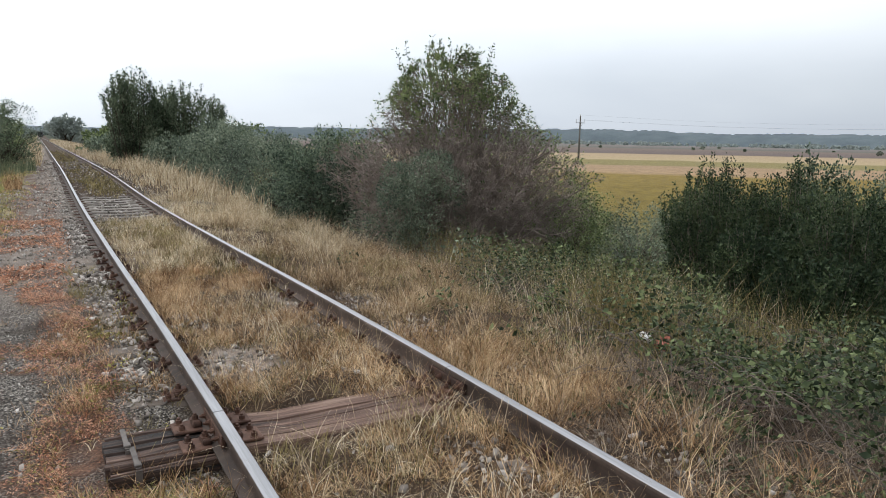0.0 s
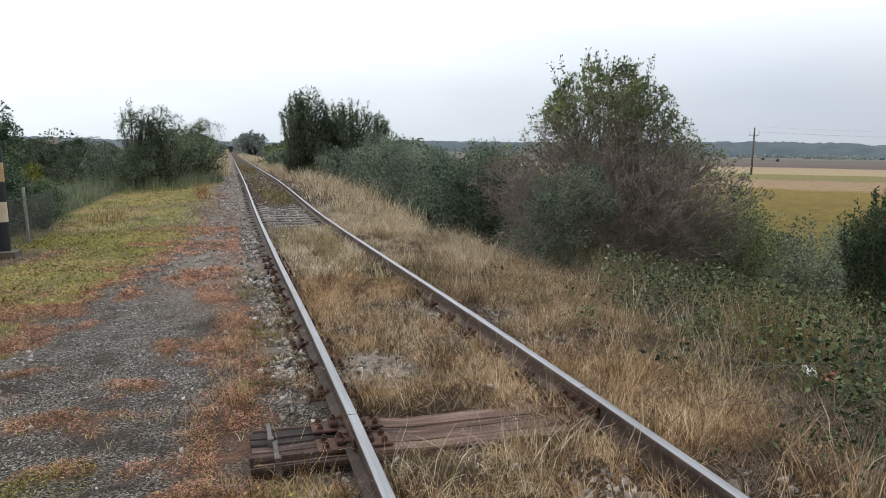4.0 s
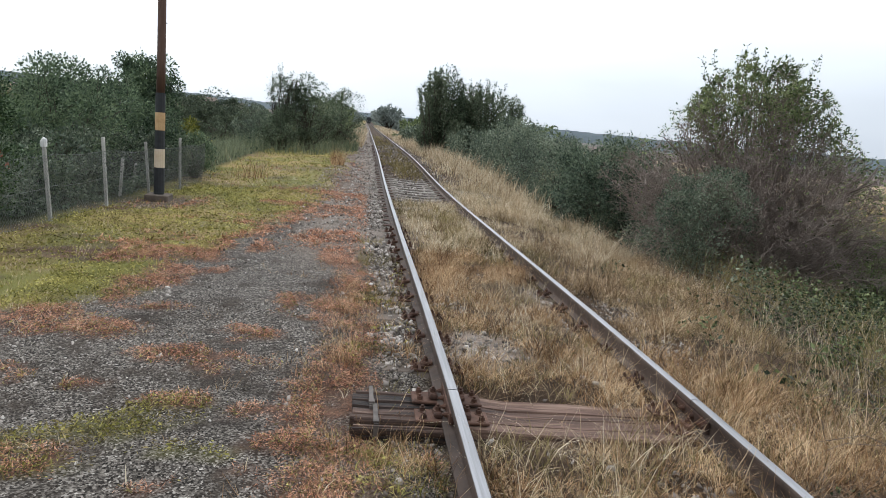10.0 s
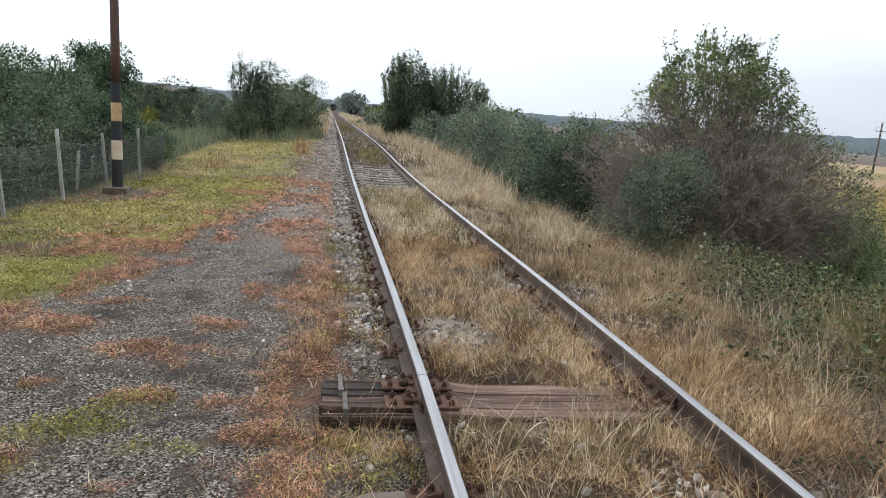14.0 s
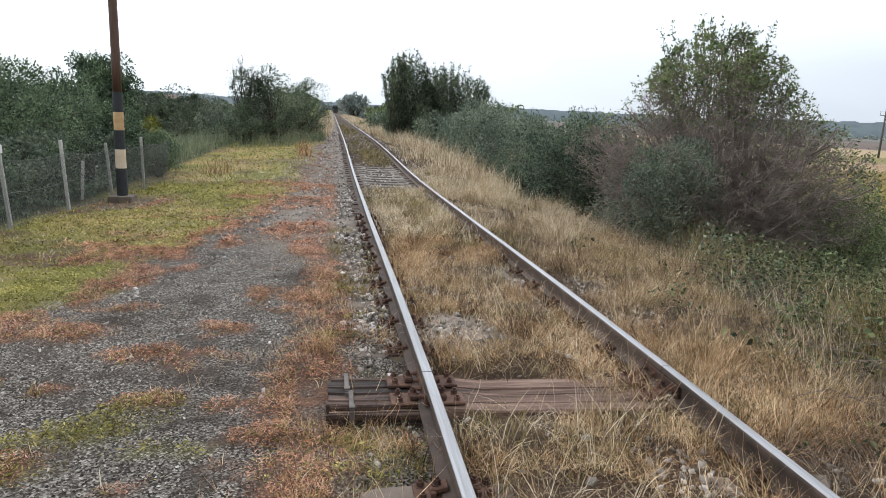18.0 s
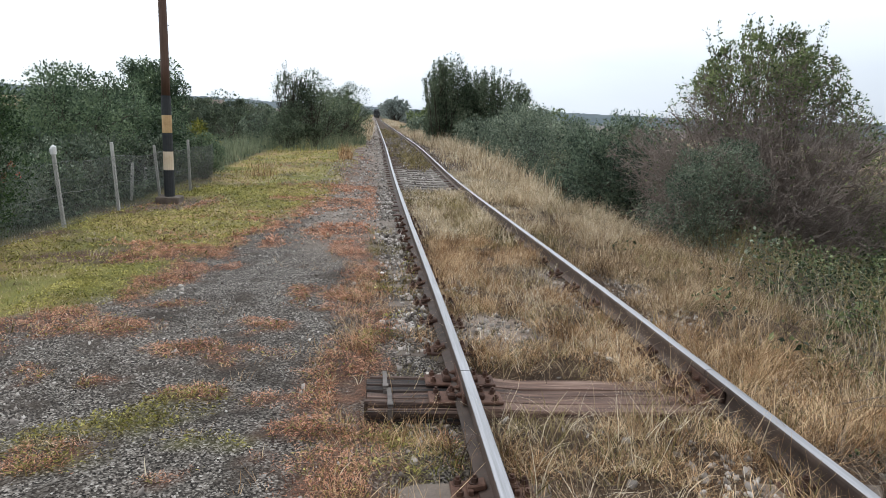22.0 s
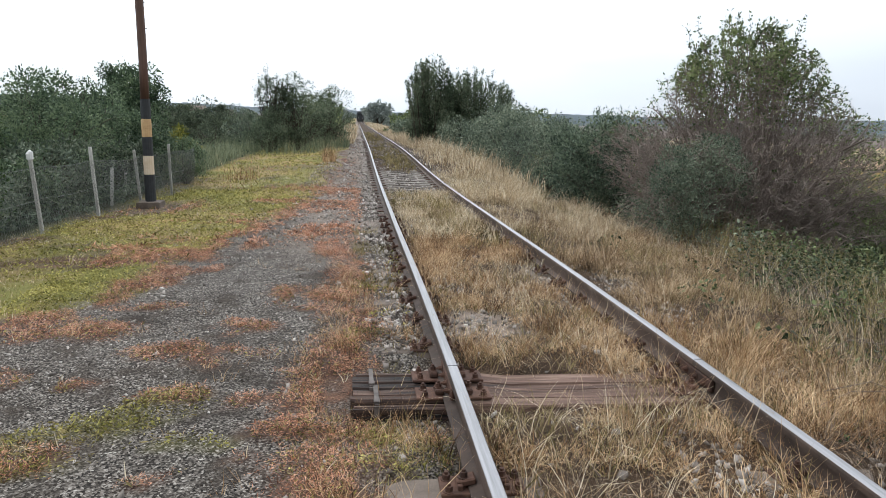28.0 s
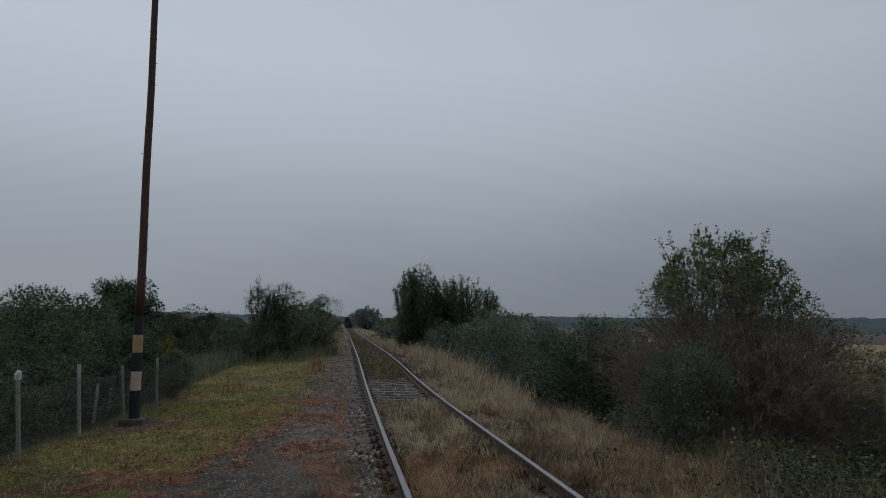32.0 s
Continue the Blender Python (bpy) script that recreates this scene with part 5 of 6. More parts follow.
blades("verge_grass", 17000, in_box(1.62, 4.2, -2.4, 5.8, lambda u, x, y: tuft(x, y, 58, 1.3, 0.44, 0.58) * verge(u, x, y)), (0.08, 0.32), (0.0025, 0.006), M_OLIVE, 1.1, "olive grass among the dry tussocks", seed=59, per=16, spread=0.07, seg=2, kink=0.5)
blades("verge_grass", 14000, in_box(1.75, 5.4, -2.0, 8.0, lambda u, x, y: verge(u, x, y) * tuft(x, y, 16, 0.9, 0.42, 0.6) * smooth(1.8, 3.2, u), None), (0.22, 0.55), (0.0025, 0.005), M_STRAW, 0.7, "tall pale grass stalks on the verge", seed=35, per=9, spread=0.05)
blades("verge_grass", 84000, in_box(1.62, 5.6, 5.5, 17.0, lambda u, x, y: (0.12 + 0.88 * tuft(x, y, 7, 1.4)) * verge(u, x, y), lambda u, x, y: 0.35 + 0.95 * tuft(x, y, 7, 0.9, 0.38, 0.66)), (0.12, 0.42), (0.004, 0.009), M_STRAW, 1.1, "tall straw-coloured grass on the verge", seed=7, per=14, spread=0.09, seg=2, kink=0.5)
blades("verge_grass", 5000, in_box(1.62, 5.6, 6.5, 17.0, lambda u, x, y: tuft(x, y, 57, 1.0) * verge(u, x, y)), (0.10, 0.40), (0.005, 0.011), M_OLIVE, 0.85, "olive grass in the dry verge", seed=57, per=10, spread=0.09, seg=2)
blades("verge_grass", 36000, in_box(1.85, 5.2, 15.5, 85.0, lambda u, x, y: smooth(1.7, 2.6, u) * smooth(5.4, 4.0, u) * (0.2 + 0.8 * tuft(x, y, 17, 0.8)), lambda u, x, y: 0.5 + 0.7 * smooth(2.0, 3.6, u)), (0.3, 0.8), (0.012, 0.028), M_STRAW, 0.5, "tall straw-coloured grass on the verge", seed=8, per=8, spread=0.14, seg=2)
blades("verge_grass", 7000, in_box(-2.6, -0.7, 34.0, 120.0, None, None), (0.3, 0.8), (0.03, 0.06), M_STRAW, 0.35, "straw-coloured grass beside the far line", seed=9, per=4, spread=0.1, seg=2)
blades("verge_grass", 7000, in_box(1.8, 5.0, 80.0, 200.0, None, None), (0.4, 0.9), (0.05, 0.09), M_STRAW, 0.35, "straw-coloured grass beside the far line", seed=19, per=4, spread=0.1, seg=2)
blades("dry_grass", 20000, in_box(1.60, 2.7, -2.0, 1.6, lambda u, x, y: (0.1 + 0.9 * tuft(x, y, 9, 2.4, 0.44, 0.56)) * (0.4 + 0.6 * smooth(-1.4, -0.5, y)), lambda u, x, y: 0.6 + 0.6 * tuft(x, y, 9, 1.2, 0.3, 0.7)), (0.08, 0.32), (0.002, 0.0055), M_DRY, 1.1, "dry tan grass tufts against the rail", seed=13, per=24, spread=0.055, curl=1.3, seg=2, kink=0.6)
blades("dry_grass", 14000, in_box(0.07, 1.44, -9.0, -2.5, lambda u, x, y: 0.1 + 0.9 * tuft(x, y, 2, 2.6, 0.42, 0.58)), (0.07, 0.26), (0.003, 0.008), M_DRY, 1.2, "dry tan grass tufts between the rails", seed=23, per=16, spread=0.06, seg=2)
blades("verge_grass", 14000, in_box(1.6, 3.2, -9.0, -2.5, lambda u, x, y: 0.4 * tuft(x, y, 6, 2.0, 0.40, 0.58)), (0.10, 0.40), (0.003, 0.008), M_VERGE, 1.0, "dry tan grass on the verge", seed=24, per=14, spread=0.07, seg=2)
blades("green_verge_grass", 5000, in_box(3.4, 7.6, 1.0, 7.5, lambda u, x, y: tuft(x, y, 68, 0.8, 0.40, 0.58) * smooth(-0.3, 0.5, u - verge_edge(y))), (0.25, 0.75), (0.003, 0.008), M_STRAW, 0.6, "pale dry stalks among the green on the slope", seed=69, per=8, spread=0.06, seg=2)
blades("green_verge_grass", 18000, in_box(3.0, 7.2, -1.5, 9.5, lambda u, x, y: tuft(x, y, 61, 0.9, 0.42, 0.6) * smooth(-0.5, 0.4, u - verge_edge(y))), (0.25, 0.8), (0.003, 0.007), M_OLIVE, 0.3, "tall thin green grass stalks on the slope", seed=10, per=6, spread=0.03)
blades("tall_grass_clump", 900, lambda rng, n: (rng.normal(4.15, 0.28, n), rng.normal(1.15, 0.3, n), np.ones(n)), (0.4, 1.0), (0.004, 0.009), M_OLIVE, 0.5, "tall green and tan grass clump on the verge", seed=11, per=9, spread=0.06)
blades("withered_litter", 22000, in_box(1.65, 4.2, -2.8, 0.0, lambda u, x, y: (0.3 + 0.7 * tuft(x, y, 72, 1.8)) * smooth(0.2, -0.8, y)), (0.06, 0.30), (0.002, 0.005), M_WITHER, 1.9, "matted grey withered grass beside the rail", seed=73, per=12, spread=0.08, seg=2, kink=0.5)
blades("withered_litter", 60000, in_box(2.2, 5.4, -2.6, 7.0, lambda u, x, y: (0.25 + 0.75 * tuft(x, y, 71, 1.5)) * smooth(1.2, 0.2, np.abs(u - verge_edge(y) - 0.30))), (0.10, 0.40), (0.003, 0.006), M_WITHER, 1.8, "matted grey-brown withered stalks", seed=12, per=12, spread=0.08, seg=2, kink=0.4)
blades("red_weeds", 14000, in_box(-4.6, -0.2, 8.0, 22.0, lambda u, x, y: cover(x, y)[0] * 0.9), (0.03, 0.09), (0.008, 0.016), M_RED, 1.1, "low orange-red dried weeds on gravel", seg=2, seed=14, per=5, spread=0.03, category="weeds")
blades("green_sward", 48000, in_box(-4.8, -0.15, -2.6, 9.0, lambda u, x, y: cover(x, y)[1] * off_timber(u, y)), (0.020, 0.07), (0.004, 0.011), M_GREENGRASS, 1.2, "short yellow-green sward", seg=2, seed=15, per=6, spread=0.025)
blades("olive_sward", 32000, in_box(-4.9, -0.5, -2.4, 12.0, lambda u, x, y: np.maximum(cover(x, y)[1] * tuft(x, y, 81, 0.9), 0.4 * cover(x, y)[0])), (0.03, 0.09), (0.004, 0.009), M_OLIVE, 1.1, "longer olive-brown grass in the sward", seg=2, seed=16, per=6, spread=0.03)
blades("dry_sward", 46000, in_box(-4.9, -0.5, -2.4, 16.0, lambda u, x, y: np.maximum(cover(x, y)[1] * tuft(x, y, 83, 0.7, 0.40, 0.6), 0.5 * cover(x, y)[0])), (0.03, 0.09), (0.003, 0.008), M_STRAW, 1.3, "dead straw grass in the sward", seg=2, seed=36, per=6, spread=0.03)
blades("green_sward", 22000, in_box(-4.7, -0.7, 9.0, 30.0, lambda u, x, y: cover(x, y)[1]), (0.03, 0.09), (0.012, 0.025), M_GREENGRASS, 1.0, "short yellow-green sward", seg=2, seed=17, per=4, spread=0.04)
blades("low_weeds", 11000, in_box(-0.85, -0.1, -2.6, 3.5, lambda u, x, y: off_timber(u, y) * tuft(x, y, 97, 2.4)), (0.02, 0.09), (0.002, 0.005), M_RED, 1.5, "low reddish weeds beside the rail", seg=2, seed=65, per=9, spread=0.04, category="weeds", kink=0.6)
blades("low_weeds", 17000, in_box(-0.8, -0.1, -2.6, 3.5, lambda u, x, y: off_timber(u, y) * tuft(x, y, 98, 2.0)), (0.02, 0.10), (0.002, 0.005), M_DRY, 1.5, "low dry weeds beside the rail", seg=2, seed=66, per=9, spread=0.04, category="weeds", kink=0.6)
blades("low_weeds", 5000, in_box(-0.85, -0.08, -1.3, -0.17, lambda u, x, y: 0.35 + 0.65 * tuft(x, y, 99, 3.0)), (0.02, 0.07), (0.002, 0.006), M_GREENGRASS, 1.3, "yellow-green weeds in front of the timber's end", seg=2, seed=68, per=9, spread=0.04, category="weeds", kink=0.5)
blades("reeds", 5200, in_box(-5.2, -0.9, 24.0, 33.0, lambda u, x, y: smooth(0.3, -0.3, u + 1.4 + 0.25 * (28 - y)) * (0.3 + 0.7 * smooth(-3.2, -1.8, u))), (0.25, 0.75), (0.010, 0.022), M_REED, 0.3, "green reeds at the end of the sward", seed=18, seg=2)
blades("reeds", 6000, in_box(-9.0, -4.8, 14.0, 28.0, None), (0.3, 0.8), (0.01, 0.025), M_REED, 0.35, "green reeds beside the fence end", seed=28, seg=2)
blades("rust_weed", 320, in_box(-1.68, -1.25, 19.7, 20.4, None), (0.3, 0.66), (0.007, 0.014), M_DRY, 0.4, "rust-coloured dried weed clump", seed=20, category="weeds")
blades("fence_weeds", 120, lambda rng, n: (rng.normal(-3.55, 0.25, n), rng.normal(14.5, 0.5, n), np.ones(n)), (0.3, 0.7), (0.006, 0.012), M_DRY, 0.4, "thin brown weed stalks near the fence's end", seed=21, category="weeds")
blades("gravel_weeds", 7000, in_box(-2.9, -0.6, -2.0, 6.0, lambda u, x, y: tuft(x, y, 91, 3.0, 0.58, 0.70)), (0.03, 0.13), (0.002, 0.004), M_DRY, 1.3, "thin dry weeds in the gravel", seed=22, per=12, spread=0.035, category="weeds", seg=2)
blades("rail_weeds", 9000, in_box(-0.55, -0.09, -2.6, 6.0, lambda u, x, y: tuft(x, y, 93, 1.8, 0.46, 0.62) * off_timber(u, y)), (0.05, 0.18), (0.002, 0.006), M_OLIVE, 1.1, "weeds against the rail's foot", seed=37, per=10, spread=0.04, category="weeds", seg=2)
blades("rail_weeds", 8000, in_box(-0.7, -0.09, -2.6, 3.0, lambda u, x, y: tuft(x, y, 95, 2.1, 0.45, 0.62) * off_timber(u, y)), (0.06, 0.26), (0.002, 0.0045), M_DRY, 1.2, "dry stalks against the rail's foot", seed=38, per=8, spread=0.04, category="weeds")


# ---- brambles and undergrowth on the slope ----
def ground_cover(name, n, x0, x1, y0, y1, hgt, size, mat, label, seed, share=None, aspect=0.6):
    rng = np.random.default_rng(seed)
    x, y = rng.uniform(x0, x1, n), rng.uniform(y0, y1, n)
    lump = fbm(x * 1.3, y * 1.3, seed)
    k = rng.random(n) < (np.ones(n) if share is None else share(x, y))
    x, y, lump = x[k], y[k], lump[k]
    tall = 0.10 + 2.8 * smooth(0.30, 0.80, lump) ** 1.4
    z = ground_z(x, y) + hgt * tall * rng.uniform(0.1, 1.0, len(x)) ** 0.6
    D = rng.normal(0, 1, (len(x), 3)) * np.array([1, 1, 0.7])
    size = size * rng.choice([0.55, 0.8, 1.0, 1.3], len(x))
    me = leaf_mesh(name, np.stack([x, y, z], -1), D, size, mat, rng, aspect)
    return tagged(new(name, me), label, "undergrowth", kind="stuff")


edge = lambda x, y: smooth(-0.30, 0.60, x - track_x(y) - verge_edge(y) + (fbm(x * 1.3, y * 1.3, 3) - 0.5) * 1.1)
ground_cover("brambles", 62000, 2.4, 8.0, -2.4, 4.2, 0.30, 0.044, M_BRAMBLE, "tangled green bramble leaves over the slope", 101, edge)
ground_cover("brambles", 24000, 3.6, 9.5, 4.0, 9.5, 0.30, 0.06, M_LEAF_GREY, "grey-green weeds and bramble leaves over the slope", 102, edge)
ground_cover("brambles", 5000, 2.8, 8.0, -9.0, -2.3, 0.30, 0.09, M_BRAMBLE, "tangled green bramble leaves over the slope", 110)
ground_cover("undergrowth", 10000, 6.5, 16.0, -2.0, 14.0, 0.3, 0.08, M_LEAF_BUSH, "green undergrowth at the foot of the slope", 103)
ground_cover("undergrowth", 8000, 7.0, 22.0, 8.0, 30.0, 0.4, 0.10, M_LEAF_GREY, "grey-green undergrowth at the field's edge", 104)
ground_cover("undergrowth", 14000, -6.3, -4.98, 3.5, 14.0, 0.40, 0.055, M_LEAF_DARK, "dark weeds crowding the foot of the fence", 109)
ground_cover("undergrowth", 6000, -13.0, -4.95, 0.0, 26.0, 0.35, 0.08, M_LEAF_DARK, "green undergrowth behind the fence", 105)
ground_cover("undergrowth", 8000, -30.0, -5.0, 26.0, 90.0, 0.5, 0.17, M_LEAF_FAR, "green undergrowth on the low ground", 106)
ground_cover("fallen_leaf_weeds", 3000, 1.8, 3.4, -2.6, -0.5, 0.10, 0.035, M_BRAMBLE, "small green weeds in the withered grass", 114, lambda x, y: tuft(x, y, 46, 2.2, 0.48, 0.62))
for bx, by, n, r in ((3.7, 1.8, 300, 0.22), (2.72, -1.2, 120, 0.16), (4.6, 3.2, 300, 0.35), (5.6, 4.3, 420, 0.45)):
    ground_cover("leafy_weed", n, bx - r, bx + r, by - r, by + r, 0.16, 0.052, M_LEAF_BUSH, "bright green broad-leaved weed in the withered grass", int(bx * 100), lambda x, y: 1.0 * (np.hypot(x - bx, y - by) < r))
ground_cover("fallen_leaf_weeds", 4000, 2.3, 4.4, -2.4, 5.0, 0.12, 0.05, M_BRAMBLE, "small green weeds among the dry grass", 107, lambda x, y: tuft(x, y, 44, 1.6, 0.5, 0.65))
ground_cover("fallen_leaf_weeds", 2600, -0.62, -0.12, -2.0, 4.0, 0.05, 0.022, M_GREENGRASS, "small green weeds beside the rail", 108, lambda x, y: tuft(x, y, 45, 2.5, 0.5, 0.62))


def canes(n, x0, x1, y0, y1, label, seed, share=None):
    """Arching bramble canes and dead sticks over the slope."""
    rng = np.random.default_rng(seed)
    x, y = rng.uniform(x0, x1, n), rng.uniform(y0, y1, n)
    k = rng.random(n) < (np.ones(n) if share is None else share(x, y))
    x, y = x[k], y[k]
    a, ln = rng.uniform(0, math.tau, len(x)), rng.uniform(0.3, 1.1, len(x))
    base = np.stack([x, y, ground_z(x, y)], -1)
    ex, ey = x + np.cos(a) * ln, y + np.sin(a) * ln
    tip = np.stack([ex, ey, ground_z(ex, ey) + rng.uniform(0.0, 0.45, len(x))], -1)
    P = curved(base, tip, rng.uniform(0.15, 0.5, len(x)), 5, rng, 0.03)
    r = rng.uniform(0.002, 0.005, len(x))
    tagged(new("bramble_canes", stem_mesh("bramble_canes", P, r, r * 0.5, M_STEM)), label, "undergrowth", kind="stuff")


def mats(name, n, x0, x1, y0, y1, hgt, size, mat, label, seed, share, aspect=0.3):
    """Creeping weeds: mats of tiny leaves and dry bits close to the ground."""
    rng = np.random.default_rng(seed)
    x, y = rng.uniform(x0, x1, n), rng.uniform(y0, y1, n)
    s = share(x, y)
    k = rng.random(n) < s
    x, y, s = x[k], y[k], s[k]
    z = ground_z(x, y) + 0.004 + hgt * s * rng.random(len(x)) ** 1.4
    D = rng.normal(0, 1, (len(x), 3)) * np.array([1, 1, 0.45]) + np.array([0, 0, 0.25])
    me = leaf_mesh(name, np.stack([x, y, z], -1), D, size * rng.uniform(0.5, 1.5, len(x)), mat, rng, aspect)
    return tagged(new(name, me), label, "weeds", kind="stuff")


keep_off = lambda x, y: off_timber(x - track_x(y), y) * (np.abs(x - track_x(y)) > 0.08)
mats("red_weeds", 330000, -3.3, -0.1, -2.0, 4.5, 0.045, 0.019, M_RED, "mats of orange-red dried weeds on gravel", 301, lambda x, y: cover(x, y)[0] * keep_off(x, y), 0.15)
mats("red_weeds", 60000, -3.8, -0.2, 4.5, 12.0, 0.04, 0.045, M_RED, "mats of orange-red dried weeds on gravel", 302, lambda x, y: cover(x, y)[0], 0.2)
mats("green_weeds", 90000, -3.4, -0.1, -2.6, 3.0, 0.05, 0.020, M_GREENGRASS, "mats of yellow-green creeping weeds", 303, lambda x, y: np.maximum(cover(x, y)[1], 0.15 * cover(x, y)[0]) * keep_off(x, y), 0.4)
mats("green_weeds", 34000, -4.8, -0.4, 3.0, 12.0, 0.045, 0.036, M_GREENGRASS, "mats of yellow-green creeping weeds", 304, lambda x, y: cover(x, y)[1])
mats("brown_weeds", 60000, -2.8, -0.1, -1.9, 2.5, 0.05, 0.026, M_OLIVE, "olive-brown withering weeds among the green", 306, lambda x, y: np.maximum(0.8 * spot(x, y, GREEN_SPOTS), 0.3 * cover(x, y)[0]) * keep_off(x, y), 0.22)
mats("dark_debris", 26000, -3.0, -0.1, -2.6, 5.0, 0.012, 0.02, M_BARK, "dark plant debris on the gravel", 305, lambda x, y: np.maximum(tuft(x, y, 57, 2.2, 0.52, 0.64), 0.5 * cover(x, y)[0]), 0.2)

canes(2200, 2.6, 7.0, -2.4, 9.0, "arching bare bramble canes over the slope", 111, edge)
canes(700, 5.0, 11.0, 4.0, 12.0, "dead sticks under the bushes", 112)


# ---- stones ----
def stones(name, n, place, size, label, seed):
    """Loose angular stones, half sunk."""
    rng = np.random.default_rng(seed)
    base = np.array([(i, j, k) for k in (-1, 1) for j in (-1, 1) for i in (-1, 1)], float) * 0.8
    tri = np.array([(0, 2, 3), (0, 3, 1), (4, 5, 7), (4, 7, 6), (0, 1, 5), (0, 5, 4), (1, 3, 7), (1, 7, 5), (3, 2, 6), (3, 6, 7), (2, 0, 4), (2, 4, 6)])
    x, y, _ = place(rng, n)
    n = len(x)
    s = rng.uniform(*size, n) * rng.uniform(0.6, 1.0, n)
    V = base[None] * (1 + rng.uniform(-0.5, 0.25, (n, len(base), 3)))
    V = V * (s[:, None, None] * rng.uniform(0.6, 1.2, (n, 1, 3)) * np.array([1, 1, 0.75]))
    t = rng.normal(0, 0.45, (n, 1, 2))
    V[..., 2:] += (V[..., :2] * t).sum(-1, keepdims=True)
    a = rng.uniform(0, math.tau, n)
    ca, sa = np.cos(a)[:, None], np.sin(a)[:, None]
    V = np.stack([V[..., 0] * ca - V[..., 1] * sa, V[..., 0] * sa + V[..., 1] * ca, V[..., 2]], -1)
    V = V + np.stack([x, y, ground_z(x, y) + s * 0.18], -1)[:, None]
    F = (tri[None] + (np.arange(n) * len(base))[:, None, None]).reshape(-1, 3)
    return tagged(new(name, np_mesh(name, V.reshape(-1, 3), F, M_CHIP)), label, "stones", kind="stuff")


def chip_material():
    m, t, b, out = mat_new("loose_stone")
    geo = t.nodes.new("ShaderNodeNewGeometry")
    n = noise_node(t, 40, 4, 0.6, geo.outputs["Position"])
    f = math_node(t, "ADD", math_node(t, "MULTIPLY", geo.outputs["Random Per Island"], 0.75), math_node(t, "MULTIPLY", n.outputs["Fac"], 0.3))
    r = ramp_node(t, f, [(0.1, (0.055, 0.045, 0.038)), (0.5, (0.20, 0.172, 0.150)), (0.8, (0.40, 0.36, 0.32)), (1.0, (0.68, 0.64, 0.60))])
    t.links.new(r.outputs[0], b.inputs["Base Color"])
    b.inputs["Roughness"].default_value = 0.92
    bump_node(t, n.outputs["Fac"], 0.4, 0.004, b)
    return m


M_CHIP = chip_material()
stones("ballast", 5500, in_box(-0.50, -0.08, -2.6, 12.0, lambda u, x, y: tuft(x, y, 51, 1.6, 0.42, 0.58) * (0.2 + 0.8 * smooth(0.6, 1.6, y)) * smooth(-0.5, -0.3, u)), (0.010, 0.034), "pale angular ballast stones beside the rail", 201)
stones("ballast", 7000, in_box(0.1, 1.42, -2.6, 9.0, lambda u, x, y: (0.85 * (1 - thin_spots(u, y)) + 0.03) * (off_timber(u, y) > 0.1)), (0.008, 0.030), "pale angular ballast stones between the rails", 202)
stones("ballast", 1900, in_box(1.58, 2.3, -2.6, 4.0, lambda u, x, y: tuft(x, y, 53, 2.0, 0.4, 0.6)), (0.008, 0.028), "pale ballast stones beside the rail", 203)
stones("ballast", 2600, in_box(-0.9, 2.2, 10.0, 45.0, lambda u, x, y: np.minimum(np.abs(u), np.abs(u - GAUGE)) > 0.07), (0.02, 0.05), "pale ballast stones along the line", 206)
stones("gravel", 12000, in_box(-3.0, -0.5, -2.6, 7.0, lambda u, x, y: np.clip(1 - cover(x, y)[1] - 0.8 * cover(x, y)[0], 0, 1) * (0.3 + 0.7 * tuft(x, y, 54, 1.2))), (0.003, 0.011), "small grey gravel on the path", 204)
stones("gravel", 3500, in_box(-1.75, -0.25, 5.0, 20.0, lambda u, x, y: 0.2 + 0.8 * tuft(x, y, 56, 1.0)), (0.008, 0.028), "pale stones and gravel beside the line", 207)
stones("gravel", 220, in_box(-2.8, -0.6, -2.4, 9.0, None), (0.012, 0.026), "scattered larger pale stones on the path", 205)


# ---- the track ----
RAIL_SEC = [(-0.0625, -0.150), (0.0625, -0.150), (0.0625, -0.140), (0.012, -0.122), (0.008, -0.112), (0.008, -0.042), (0.034, -0.034), (0.034, -0.012), (0.030, -0.002),
            (-0.030, -0.002), (-0.034, -0.012), (-0.034, -0.034), (-0.008, -0.042), (-0.008, -0.112), (-0.012, -0.122), (-0.0625, -0.140)]
HEAD = [(-0.030, -0.004), (0.030, -0.004), (0.026, 0.0), (0.015, 0.0018), (-0.015, 0.0018), (-0.026, 0.0)]


def rail_line(off, y0, y1, step):
    ys = np.append(np.arange(y0, y1, step), y1)
    return [(float(track_x(y)) + off, float(y), float(track_z(y))) for y in ys]


def bolt(geo, c, axis, r=0.014, h=0.022):
    """A hexagonal nut on its washer."""
    a = Vector(axis)
    geo.tube([Vector(c), Vector(c) + a * 0.004], r * 1.5, 10)
    geo.tube([Vector(c) + a * 0.004, Vector(c) + a * h], r, 6)
    geo.tube([Vector(c) + a * h, Vector(c) + a * (h + 0.012)], r * 0.55, 8)


